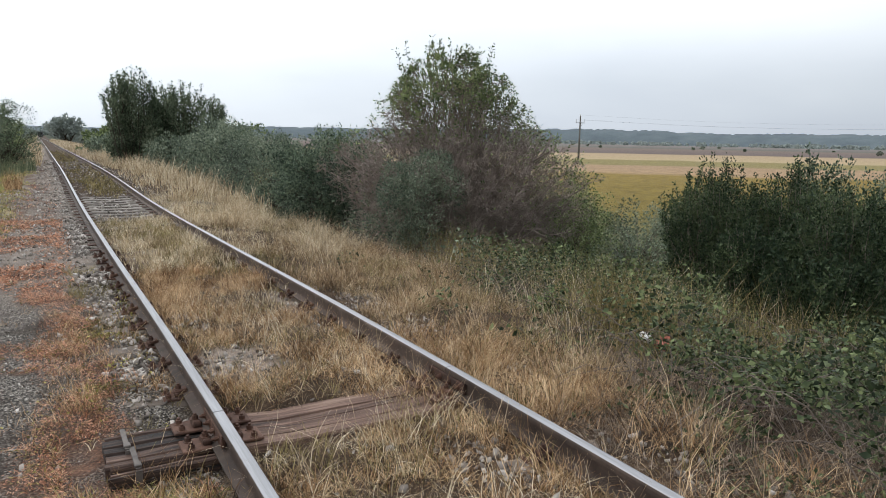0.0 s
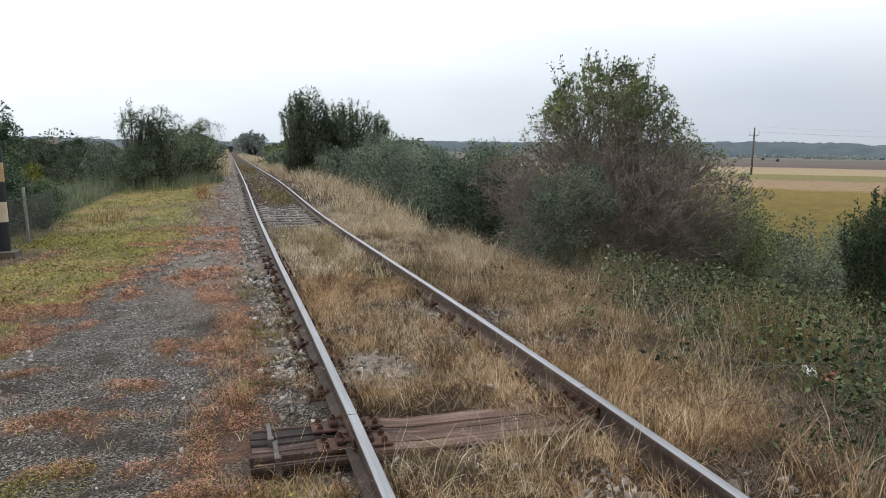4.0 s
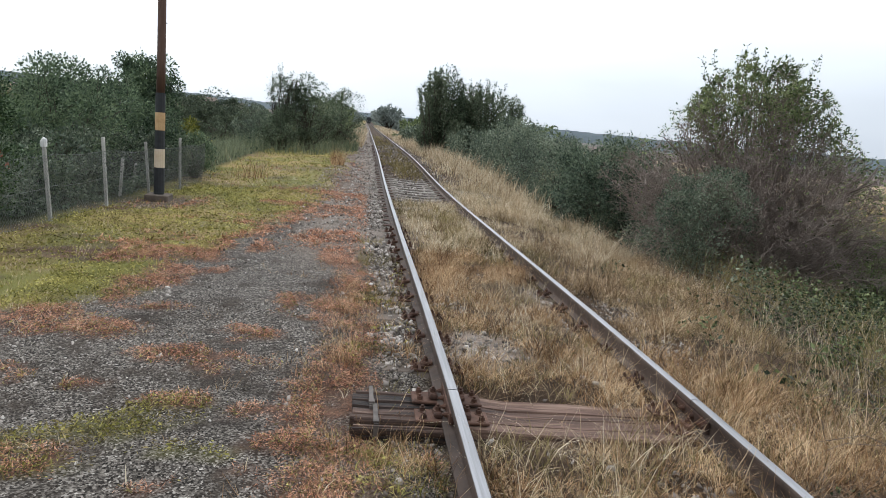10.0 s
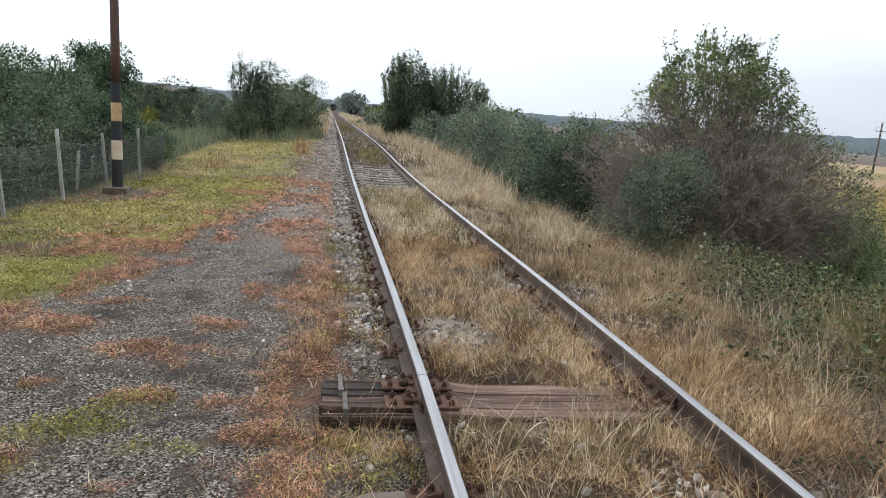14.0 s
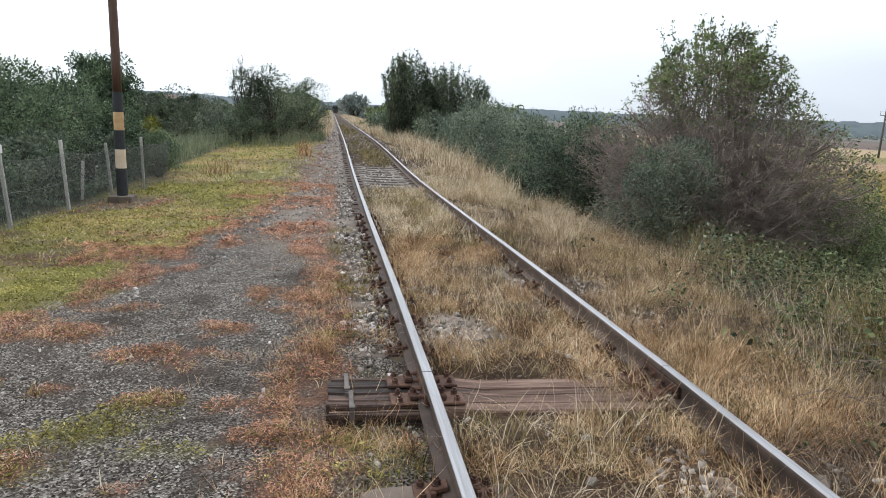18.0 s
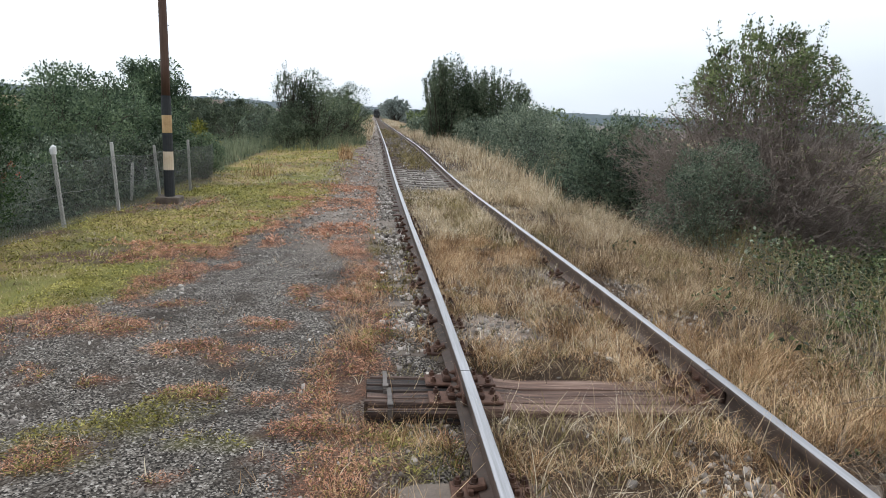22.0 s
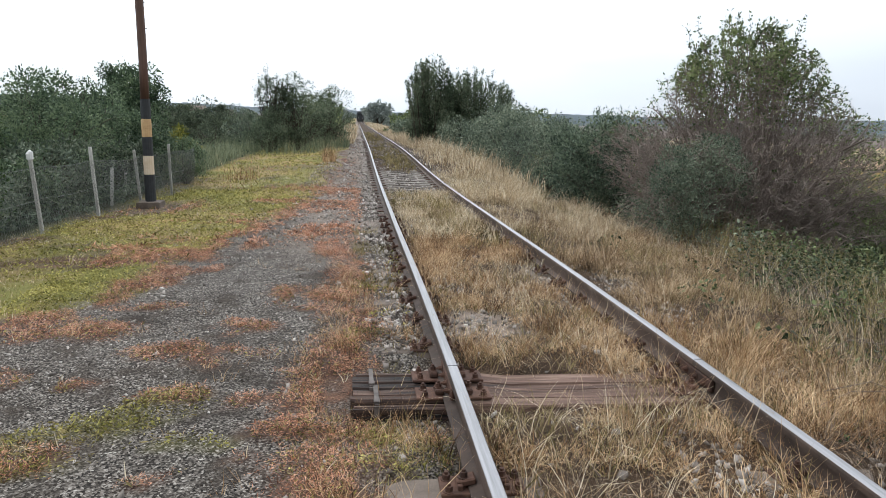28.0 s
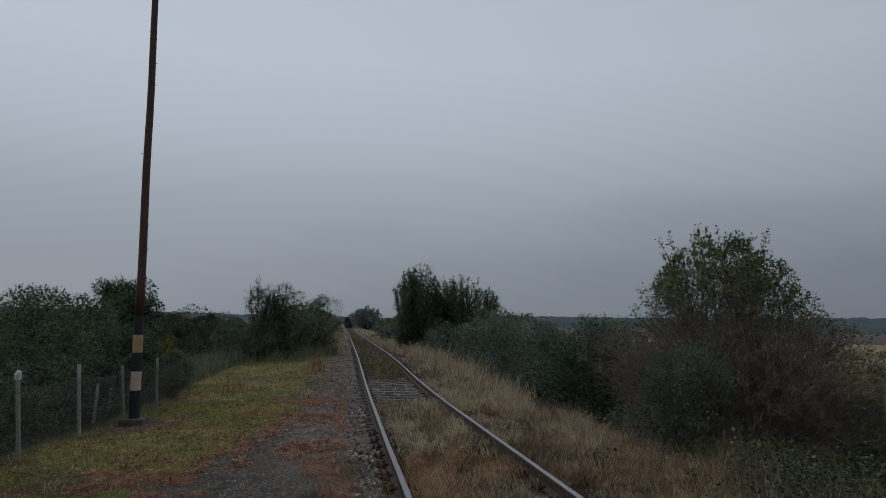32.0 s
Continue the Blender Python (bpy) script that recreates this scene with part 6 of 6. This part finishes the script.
def make_rail(off, joint, label):
    root = empty("rail", pose(0, 0, 0))
    for y0, y1, step in ((-40.0, joint - 0.004, 0.5), (joint + 0.004, 60.0, 1.0), (60.008, 760.0, 10.0)):
        pts = rail_line(off, y0, y1, step)
        seg = part("rail_length", Geo().extrude(RAIL_SEC, pts), M_RAIL, root)
        part("running_surface", Geo().extrude(HEAD, pts), M_RAILTOP, seg, "polished bright running surface")
    zj, xj = float(track_z(joint)), float(track_x(joint)) + off
    for s in (-1, 1):
        plate = part("fishplate", Geo().box((xj + s * 0.024, joint, zj - 0.078), (0.026, 0.46, 0.072), None, 0.006), M_RUST, root, "rusty fishplate")
        for dy in (-0.17, -0.06, 0.06, 0.17):
            g = Geo()
            bolt(g, (xj + s * 0.038, joint + dy, zj - 0.078), (s, 0, 0))
            part("bolt", g, M_RUST, plate)
    tagged(root, label, "rail", "rails of the line")


make_rail(0.0, 0.0, "worn steel rail with a polished top and rusty sides")
make_rail(GAUGE, 0.08, "worn steel rail with a polished top, half hidden by grass")


def fastening():
    """Base plate, clamp and bolt about the rail's foot, as meshes to share."""
    plate = Geo().box((0, 0, -0.157), (0.36, 0.15, 0.018), None, 0.004, 0.001)
    clamp = Geo().box((0.070, 0, -0.124), (0.080, 0.065, 0.030), pose(0, 0, 0, 0, 12, 0), 0.006)
    clamp.box((0.098, 0, -0.140), (0.024, 0.10, 0.030), None, 0.004)
    nut = Geo()
    bolt(nut, (0, 0, 0), (0, 0, 1), 0.017, 0.026)
    return plate.mesh("base_plate", M_RUST), clamp.mesh("clamp", M_RUST), nut.mesh("bolt", M_RUST)


PLATE, CLAMP, NUT = fastening()


def make_concrete_sleeper(bolts, mat):
    root = empty("concrete_sleeper")
    prof = [(-0.42, -0.22, 0.55), (-0.40, -0.180, 0.72), (-0.34, -0.167, 0.92), (-0.22, -0.164, 1.0), (0.30, -0.166, 1.0), (0.50, -0.185, 1.0), (1.0, -0.185, 1.0), (1.2, -0.166, 1.0), (1.72, -0.164, 1.0), (1.84, -0.167, 0.92), (1.90, -0.180, 0.72), (1.92, -0.22, 0.55)]
    verts, faces = [], []
    for x, z, w in prof:
        verts += [(x, -0.13 * w, -0.40), (x, -0.112 * w, z - 0.03), (x, -0.075 * w, z), (x, 0.075 * w, z + 0.003), (x, 0.112 * w, z - 0.03), (x, 0.13 * w, -0.40)]
    for i in range(len(prof) - 1):
        faces += [(i * 6 + k, i * 6 + (k + 1) % 6, (i + 1) * 6 + (k + 1) % 6, (i + 1) * 6 + k) for k in range(6)]
    faces += [(0, 1, 2, 3, 4, 5), tuple(range(len(verts) - 1, len(verts) - 7, -1))]
    part("body", Geo().add(verts, faces), mat, root)
    for off in (0.0, GAUGE):
        part("base_plate", PLATE, None, root, at=pose(off, 0, 0))
        for turn in (0, 180) if bolts else ():
            c = part("clamp", CLAMP, None, root, at=pose(off, 0, 0, 0, 0, turn))
            part("bolt", NUT, None, c, at=pose(0.082, 0, -0.112))
            for d in (-0.048, 0.048):
                part("bolt", NUT, None, c, at=pose(0.148, d, -0.149))
    return tagged(root, "worn concrete sleeper half buried in grass and ballast", "sleeper", "sleepers of the line")


first = make_concrete_sleeper(True, M_CONC)
plain = make_concrete_sleeper(False, M_CONC_PALE)
plain.matrix_basis = pose(float(track_x(43.48)), 43.48, float(track_z(43.48)))
first.matrix_basis = pose(float(track_x(-1.02)), -1.02, float(track_z(-1.02)))
ys_sl = [-1.65 - 0.61 * i for i in range(12)] + [0.78 + 0.61 * i for i in range(70)]
for y in ys_sl:
    copy_thing(first if -3 < y < 7 else plain, pose(float(track_x(y)), y, float(track_z(y)) - random.uniform(0, 0.006), 0, 0, random.uniform(-0.8, 0.8) + 0.4))


def far_sleepers():
    g = Geo()
    for i in range(300):
        y = 43.6 + 0.61 * i
        g.box((float(track_x(y)) + 0.75, y, float(track_z(y)) - 0.26), (2.5, 0.22, 0.19))
    tagged(new("far_sleepers", g.mesh("far_sleepers", M_CONC)), "far concrete sleepers of the line", "sleepers", kind="stuff")


far_sleepers()


def joint_sleeper():
    """Two old timbers side by side under the joint, split along the grain, strapped at the end."""
    rng = random.Random(7)
    root = empty("timber_sleeper", pose(0, 0.085, -0.165, 0, 0, 1.0))
    for y0 in (-0.255, 0.005):
        for xa, xb, n in ((-0.56, -0.03, 5), (-0.03, 1.62, 2)):
            edges = [0] + sorted(rng.uniform(0.12, 0.88) if n > 2 else rng.uniform(0.3, 0.7) for _ in range(n - 1)) + [1]
            for a, b in zip(edges, edges[1:]):
                wd = (b - a) * 0.25 - (0.013 if n > 2 else 0.009)
                if wd < 0.012:
                    continue
                yc = y0 + (a + b) / 2 * 0.25
                k = 5 if n > 2 else 9
                xs = [xa + (xb - xa) * i / (k - 1) for i in range(k)]
                xs[0] += rng.uniform(-0.02, 0.03) if n > 2 else 0
                verts, faces, dz = [], [], rng.uniform(-0.016, 0.004)
                for x in xs:
                    h, jy = dz + rng.uniform(-0.004, 0.004), rng.uniform(-0.004, 0.004)
                    worn = -0.02 if abs(x - 0.75) < 0.5 else 0
                    verts += [(x, yc - wd / 2 + jy, -0.16), (x, yc - wd / 2 + jy, h - 0.012 + worn), (x, yc - wd / 2 + 0.007 + jy, h + worn),
                              (x, yc + wd / 2 - 0.007 + jy, h + worn), (x, yc + wd / 2 + jy, h - 0.012 + worn), (x, yc + wd / 2 + jy, -0.16)]
                for i in range(len(xs) - 1):
                    faces += [(i * 6 + q, i * 6 + (q + 1) % 6, (i + 1) * 6 + (q + 1) % 6, (i + 1) * 6 + q) for q in range(6)]
                faces += [(5, 4, 3, 2, 1, 0), tuple(range(len(verts) - 6, len(verts)))]
                part("timber", Geo().add(verts, faces), M_TIMBER_END if n > 2 else M_TIMBER, root)
    # the split outer face: boards one above the other
    for k, (za, zb) in enumerate(((-0.045, -0.012), (-0.092, -0.054), (-0.150, -0.101))):
        x0 = -0.57 + 0.012 * k
        g = Geo()
        g.box(((x0 - 0.04) / 2, -0.268, (za + zb) / 2), (-0.04 - x0, 0.022, zb - za), None, 0.006, 0.003)
        part("timber", g, M_TIMBER_END, root)
    for k, (y0, x) in enumerate(((-0.265, -0.43), (-0.005, -0.45))):
        g = Geo()
        g.box((x, y0 + 0.135, 0.010), (0.026, 0.275, 0.005), None, 0.001)
        g.box((x, y0 - 0.020, -0.07), (0.030, 0.006, 0.16), None, 0.001)
        g.box((x, y0 + 0.03, 0.018), (0.034, 0.045, 0.014), None, 0.003)
        part("strap", g, M_STRAP, root, "bent iron strap round the timber's end")
    for off in (0.0, GAUGE):
        for dy in (-0.13, 0.13):
            p = part("base_plate", Geo().box((off, dy, 0.010), (0.42, 0.16, 0.016), None, 0.004), M_RUST, root)
            for s in (-1, 1):
                part("clamp", Geo().box((off + s * 0.082, dy, 0.034), (0.05, 0.10, 0.034), None, 0.008, 0.002), M_RUST, p)
                for bx, by, bz in ((0.085, 0, 0.048), (0.165, -0.05, 0.017), (0.165, 0.05, 0.017)):
                    part("bolt", NUT, None, p, at=pose(off + s * bx, dy + by, bz))
    tagged(root, "cracked old double timber sleeper with iron plates under the joint", "sleeper")


joint_sleeper()


# ---- banded pole ----
def banded_pole():
    x, y = -4.40, 9.50
    gz = float(ground_z(x, y))
    root = empty("striped_pole", pose(x, y, gz, 0, -0.95, 0))
    zs = [(0.0, 0.63, M_BLACK, "black painted band"), (0.63, 0.97, M_WHITE, "faded white painted band"), (0.97, 1.31, M_BLACK, "black painted band"),
          (1.31, 1.63, M_TAN, "stained tan painted band"), (1.63, 1.98, M_BLACK, "black painted band")]
    g = Geo()
    pts = [(0.006 * math.sin(i), 0.004 * math.cos(i * 1.7), 1.98 + 0.55 * i) for i in range(13)]
    g.tube(pts, [0.076 - 0.0016 * i for i in range(13)], 12)
    part("shaft", g, M_POLE, root, "bare brown pole wood", True)
    for a, b, mm, lb in zs:
        part("band", Geo().tube([(0, 0, a), (0, 0, (a + b) / 2), (0, 0, b)], [0.094 - 0.005 * a, 0.0935 - 0.005 * a, 0.092 - 0.005 * a], 14), mm, root, lb, False)
    part("footing", Geo().box((0.0, 0.0, 0.055), (0.42, 0.40, 0.17), None, 0.02, 0.006), M_CONC, root, "chipped concrete footing")
    for i in range(9):
        a = i * 0.9
        part("peg", Geo().tube([(0.07 * math.cos(a), 0.07 * math.sin(a), 3.2 + i * 0.45), (0.11 * math.cos(a), 0.11 * math.sin(a), 3.21 + i * 0.45)], 0.006, 5), M_RUST, root, "small iron peg")
    tagged(root, "tall brown wooden pole with black and white bands", "pole")


banded_pole()


# ---- chain-link fence ----
FENCE = [(-4.84, 4.0), (-4.77, 5.96), (-4.72, 7.82), (-4.75, 10.05), (-4.45, 11.1), (-4.42, 12.8)]


def fence_point(s):
    i = min(int(s), len(FENCE) - 2)
    q = s - i
    return FENCE[i][0] * (1 - q) + FENCE[i + 1][0] * q, FENCE[i][1] * (1 - q) + FENCE[i + 1][1] * q


def make_fence():
    root = empty("wire_fence")
    for i, (x, y) in enumerate(FENCE[:-1]):
        z, h = float(ground_z(x, y)), 1.06 + 0.05 * ((i * 7) % 3 - 1)
        lean = ((i * 5) % 4 - 1.5) * 1.2
        p = part("post", Geo().box((0, 0, h / 2 - 0.15), (0.048, 0.048, h + 0.3), None, 0.008, 0.002), M_POST, root, at=pose(x, y, z, lean * 0.6, -3.5 - 0.7 * lean - (2 if i == 1 else 0), 0))
        if i == 1:
            part("post_cap", Geo().tube([(0, 0, h - 0.07), (0, 0, h), (0.012, 0, h + 0.03), (0, 0, h + 0.05)], [0.042, 0.045, 0.034, 0.012], 10), M_PLASTIC, p, "white plastic bottle on the post")
    # wires: zigzags that cross, with slack
    n_s, rows = 170, 14
    P = []
    for k in range(n_s):
        for sgn in (0, 1):
            pts = []
            for r in range(rows + 1):
                s = (k + 0.5 * ((r + sgn) % 2)) / n_s * (len(FENCE) - 1)
                x, y = fence_point(min(s, len(FENCE) - 1.001))
                z = float(ground_z(x, y)) + 0.02 + r / rows * (0.90 - 0.05 * math.sin(math.pi * (s % 1.0)) - 0.02 * math.sin(7 * s))
                bulge = 0.03 * math.sin(2.3 * s + r * 0.3)
                pts.append((x + 0.035 + bulge + 0.003 * (1 if (r + sgn) % 2 else -1), y, z))
            P.append(pts)
    part("mesh", stem_mesh("mesh", np.array(P), np.full(len(P), 0.0019), np.full(len(P), 0.0019), M_WIRE), None, root, "grey chain-link wire mesh")
    for zz in (0.05, 0.48, 0.90):
        pts = []
        for j in range(181):
            s = j / 180 * (len(FENCE) - 1)
            x, y = fence_point(min(s, len(FENCE) - 1.001))
            pts.append((x + 0.035, y, float(ground_z(x, y)) + zz - 0.03 * math.sin(math.pi * (s % 1.0))))
        part("tension_wire", stem_mesh("tension_wire", np.array([pts]), np.full(1, 0.003), np.full(1, 0.003), M_WIRE), None, root)
    tagged(root, "sagging chain-link fence on pale concrete posts", "fence")


make_fence()
for x, y, h in ((-5.05, 9.4, 0.70), (-5.4, 11.2, 0.45)):
    z = float(ground_z(x, y))
    tagged(new("old_fence_post", Geo().box((x, y, z + h / 2 - 0.1), (0.055, 0.055, h + 0.2), pose(0, 0, 0, 2, 3, 20), 0.008, 0.003).mesh("old_fence_post", M_POST)), "old pale concrete post standing beyond the fence", "post", "old posts")


# ---- litter on the verge ----
def litter(x, y, size, mat, label, rz):
    rng = np.random.default_rng(int(x * 100))
    n = 7
    g = np.stack(np.meshgrid(np.linspace(-1, 1, n), np.linspace(-0.7, 0.7, n)), -1).reshape(-1, 2) * size / 2
    top = np.concatenate([g, 0.012 + 0.35 * size * rng.random((n * n, 1))], 1)
    low = np.concatenate([g * 0.9, np.zeros((n * n, 1))], 1)
    idx = np.arange(n * n).reshape(n, n)
    F = np.stack([idx[:-1, :-1], idx[:-1, 1:], idx[1:, 1:], idx[1:, :-1]], -1).reshape(-1, 4)
    rim = np.concatenate([idx[0, :], idx[1:, -1], idx[-1, -2::-1], idx[-2:0:-1, 0]])
    side = np.stack([rim, rim + n * n, np.roll(rim, -1) + n * n, np.roll(rim, -1)], -1)
    ob = new("litter_packet", np_mesh("litter_packet", np.concatenate([top, low]), np.concatenate([F, F[:, ::-1] + n * n, side]), mat))
    ob.matrix_basis = pose(x, y, float(ground_z(x, y)) + 0.16, 12, -18, rz)
    tagged(ob, label, "litter", "litter on the verge")


litter(3.66, 0.22, 0.15, M_LITTER_RED, "crumpled red packet caught in the grass", 20)
litter(3.58, 0.34, 0.12, M_PLASTIC, "crumpled white plastic caught in the grass", 70)


# ---- power pole in the field ----
def power_pole(x, y, h):
    z = float(ground_z(x, y))
    root = empty("power_pole", pose(x, y, z, 0, 0, -42))
    part("shaft", Geo().tube([(0, 0, -0.5), (0, 0, h * 0.5), (0, 0, h)], [0.22, 0.19, 0.16], 10), M_GREYWOOD, root, "grey wooden shaft", True)
    arm = part("crossarm", Geo().box((0, -0.14, h * 0.84), (2.0, 0.13, 0.14), None, 0.01), M_GREYWOOD, root)
    for dx in (-0.9, 0.9):
        part("insulator", Geo().tube([(dx, -0.14, h * 0.85), (dx, -0.14, h * 0.88), (dx, -0.14, h * 0.89), (dx, -0.14, h * 0.92)], [0.03, 0.08, 0.05, 0.06], 8), M_POST, arm)
    part("insulator", Geo().tube([(0, 0, h), (0, 0, h + 0.15), (0, 0, h + 0.3)], [0.04, 0.08, 0.05], 8), M_POST, root)
    part("brace", Geo().tube([(0.6, -0.12, h * 0.83), (0, -0.12, h * 0.72)], 0.025, 5), M_GREYWOOD, root)
    tagged(root, "grey wooden power pole with a crossarm in the field", "pole")
    return x, y, z + h


ppx, ppy, ppz = power_pole(107.4, 120.9, 10.2)
for k, dx in enumerate((-0.9, 0.9, 0.0)):
    pts = []
    for j in range(25):
        q = j / 24
        pts.append((ppx + dx * 0.75 + q * 90, ppy - dx * 0.65 - q * 38, ppz - (0.9 if k < 2 else -0.2) - 4.0 * q * (1 - q)))
    tagged(new("power_line", stem_mesh("power_line", np.array([pts]), np.full(1, 0.009), np.full(1, 0.009), M_GREYWOOD)), "thin power line running off over the field", "cable", "power lines")


# ---- far houses ----
def house(x, y, w, d, h, rz):
    z = float(ground_z(x, y))
    root = empty("house", pose(x, y, z, 0, 0, rz))
    part("wall", Geo().box((0, 0, h / 2), (w, d, h)), M_PLASTER, root)
    rise = w * 0.3
    v = [(-w / 2 - 0.4, -d / 2 - 0.4, h), (w / 2 + 0.4, -d / 2 - 0.4, h), (w / 2 + 0.4, d / 2 + 0.4, h), (-w / 2 - 0.4, d / 2 + 0.4, h), (-w / 2 + 0.6, 0, h + rise), (w / 2 - 0.6, 0, h + rise)]
    part("roof", Geo().add(v, [(3, 2, 1, 0), (0, 1, 5, 4), (1, 2, 5), (2, 3, 4, 5), (3, 0, 4)]), M_ROOF, root, "reddish clay roof")
    for k in (-1, 0, 1):
        part("window", Geo().box((k * w * 0.28, -d / 2 - 0.01, h * 0.55), (w * 0.1, 0.08, h * 0.3)), M_GLASS_DARK, root)
    tagged(root, "far pale house with a clay roof among trees", "house", "far houses")


house(-72, 300, 12, 9, 2.6, 8)
house(-60, 305, 8, 8, 2.8, -5)


# ---- train far down the line ----
def make_train():
    root = empty("locomotive")
    body = Geo()
    body.box((0, 6.5, 2.35), (2.95, 13.0, 2.9), None, 0.22)
    part("body", body, M_LOCO, root)
    part("roof", Geo().box((0, 6.5, 3.98), (2.5, 12.6, 0.45), None, 0.2), M_LOCO, root)
    part("underframe", Geo().box((0, 6.5, 0.72), (2.5, 12.8, 0.75), None, 0.05), M_LOCO, root)
    part("buffer_beam", Geo().box((0, -0.1, 1.05), (2.6, 0.25, 0.4), None, 0.03), M_LOCO, root)
    for s in (-1, 1):
        part("buffer", Geo().tube([(s * 0.87, -0.2, 1.05), (s * 0.87, -0.6, 1.05), (s * 0.87, -0.64, 1.05)], [0.09, 0.1, 0.24], 12), M_RUST, root)
        part("headlight", Geo().tube([(s * 0.8, -0.05, 1.75), (s * 0.8, -0.14, 1.75)], 0.13, 12), M_PLASTIC, root)
        part("cab_window", Geo().box((s * 0.68, -0.02, 3.1), (0.85, 0.05, 0.6), None, 0.02), M_GLASS_DARK, root)
        for yy in (1.6, 4.2, 8.8, 11.4):
            part("wheel", Geo().tube([(s * 0.70, yy, 0.46), (s * 0.82, yy, 0.46)], 0.46, 18), M_RUST, root)
    wagon = empty("wagon")
    part("body", Geo().box((0, 6.5, 2.3), (2.9, 12.5, 2.6), None, 0.1), M_LOCO, wagon)
    part("frame", Geo().box((0, 6.5, 0.9), (2.4, 12.8, 0.25)), M_RUST, wagon)
    for s in (-1, 1):
        for yy in (1.8, 3.6, 9.4, 11.2):
            part("wheel", Geo().tube([(s * 0.70, yy, 0.46), (s * 0.82, yy, 0.46)], 0.46, 18), M_RUST, wagon)
    tagged(root, "dark diesel locomotive coming along the line", "locomotive")
    tagged(wagon, "dark wagon behind the locomotive", "wagon")
    return root, wagon


LOCO, WAGON = make_train()


def track_pose(y):
    return pose(float(track_x(y)) + GAUGE / 2, y, float(track_z(y)), 0, 0, 0.49)


# ---- insect ----
def make_insect():
    root = empty("dragonfly")
    part("body", Geo().tube([(0, -0.032, 0), (0, -0.012, 0), (0, 0.0, 0.001), (0, 0.010, 0.001), (0, 0.014, 0)], [0.0012, 0.0014, 0.003, 0.0034, 0.001], 8), M_POST, root, "", True)
    wings = []
    for s in (-1, 1):
        for dy in (0.004, -0.002):
            g = Geo().add([(0, dy, 0), (s * 0.012, dy + 0.003, 0.0005), (s * 0.028, dy + 0.001, 0.0005), (s * 0.026, dy - 0.003, 0.0005), (s * 0.010, dy - 0.003, 0)], [(0, 1, 4), (1, 2, 3, 4)])
            wings.append((s, part("wing", g, M_POST, root, at=pose(s * 0.002, 0, 0.002))))
    tagged(root, "small pale grey dragonfly in flight", "insect")
    return root, wings


INSECT, WINGS = make_insect()


def motions():
    """The train comes on along the line; an insect crosses the sky near the end."""
    train = [(0, 548.0), (6, 486.0), (12, 425.0), (20, 343.0), (26, 288.0), (32, 238.0)]
    walk(LOCO, [(t, track_pose(y)) for t, y in train])
    walk(WAGON, [(t, track_pose(y + 14.0)) for t, y in train])
    p0, p1 = Vector((1.303, -1.414, 2.115)), Vector((0.808, -1.079, 2.127))
    way = p1 - p0
    heading = math.degrees(math.atan2(-way.x, way.y))
    walk(INSECT, [(t, Matrix.Translation(p0 + way * ((t - 30.9) / 0.1)) @ pose(0, 0, 0, 0, 0, heading)) for t in (0, 30.9, 31.0, 32)])
    for s, w in WINGS:
        walk(w, [(0, pose(s * 0.002, 0, 0.002))] + [(30.5 + 0.1 * k, pose(s * 0.002, 0, 0.002, 0, (25 if k % 2 else -20) * s, 0)) for k in range(10)] + [(32, pose(s * 0.002, 0, 0.002))])



motions()
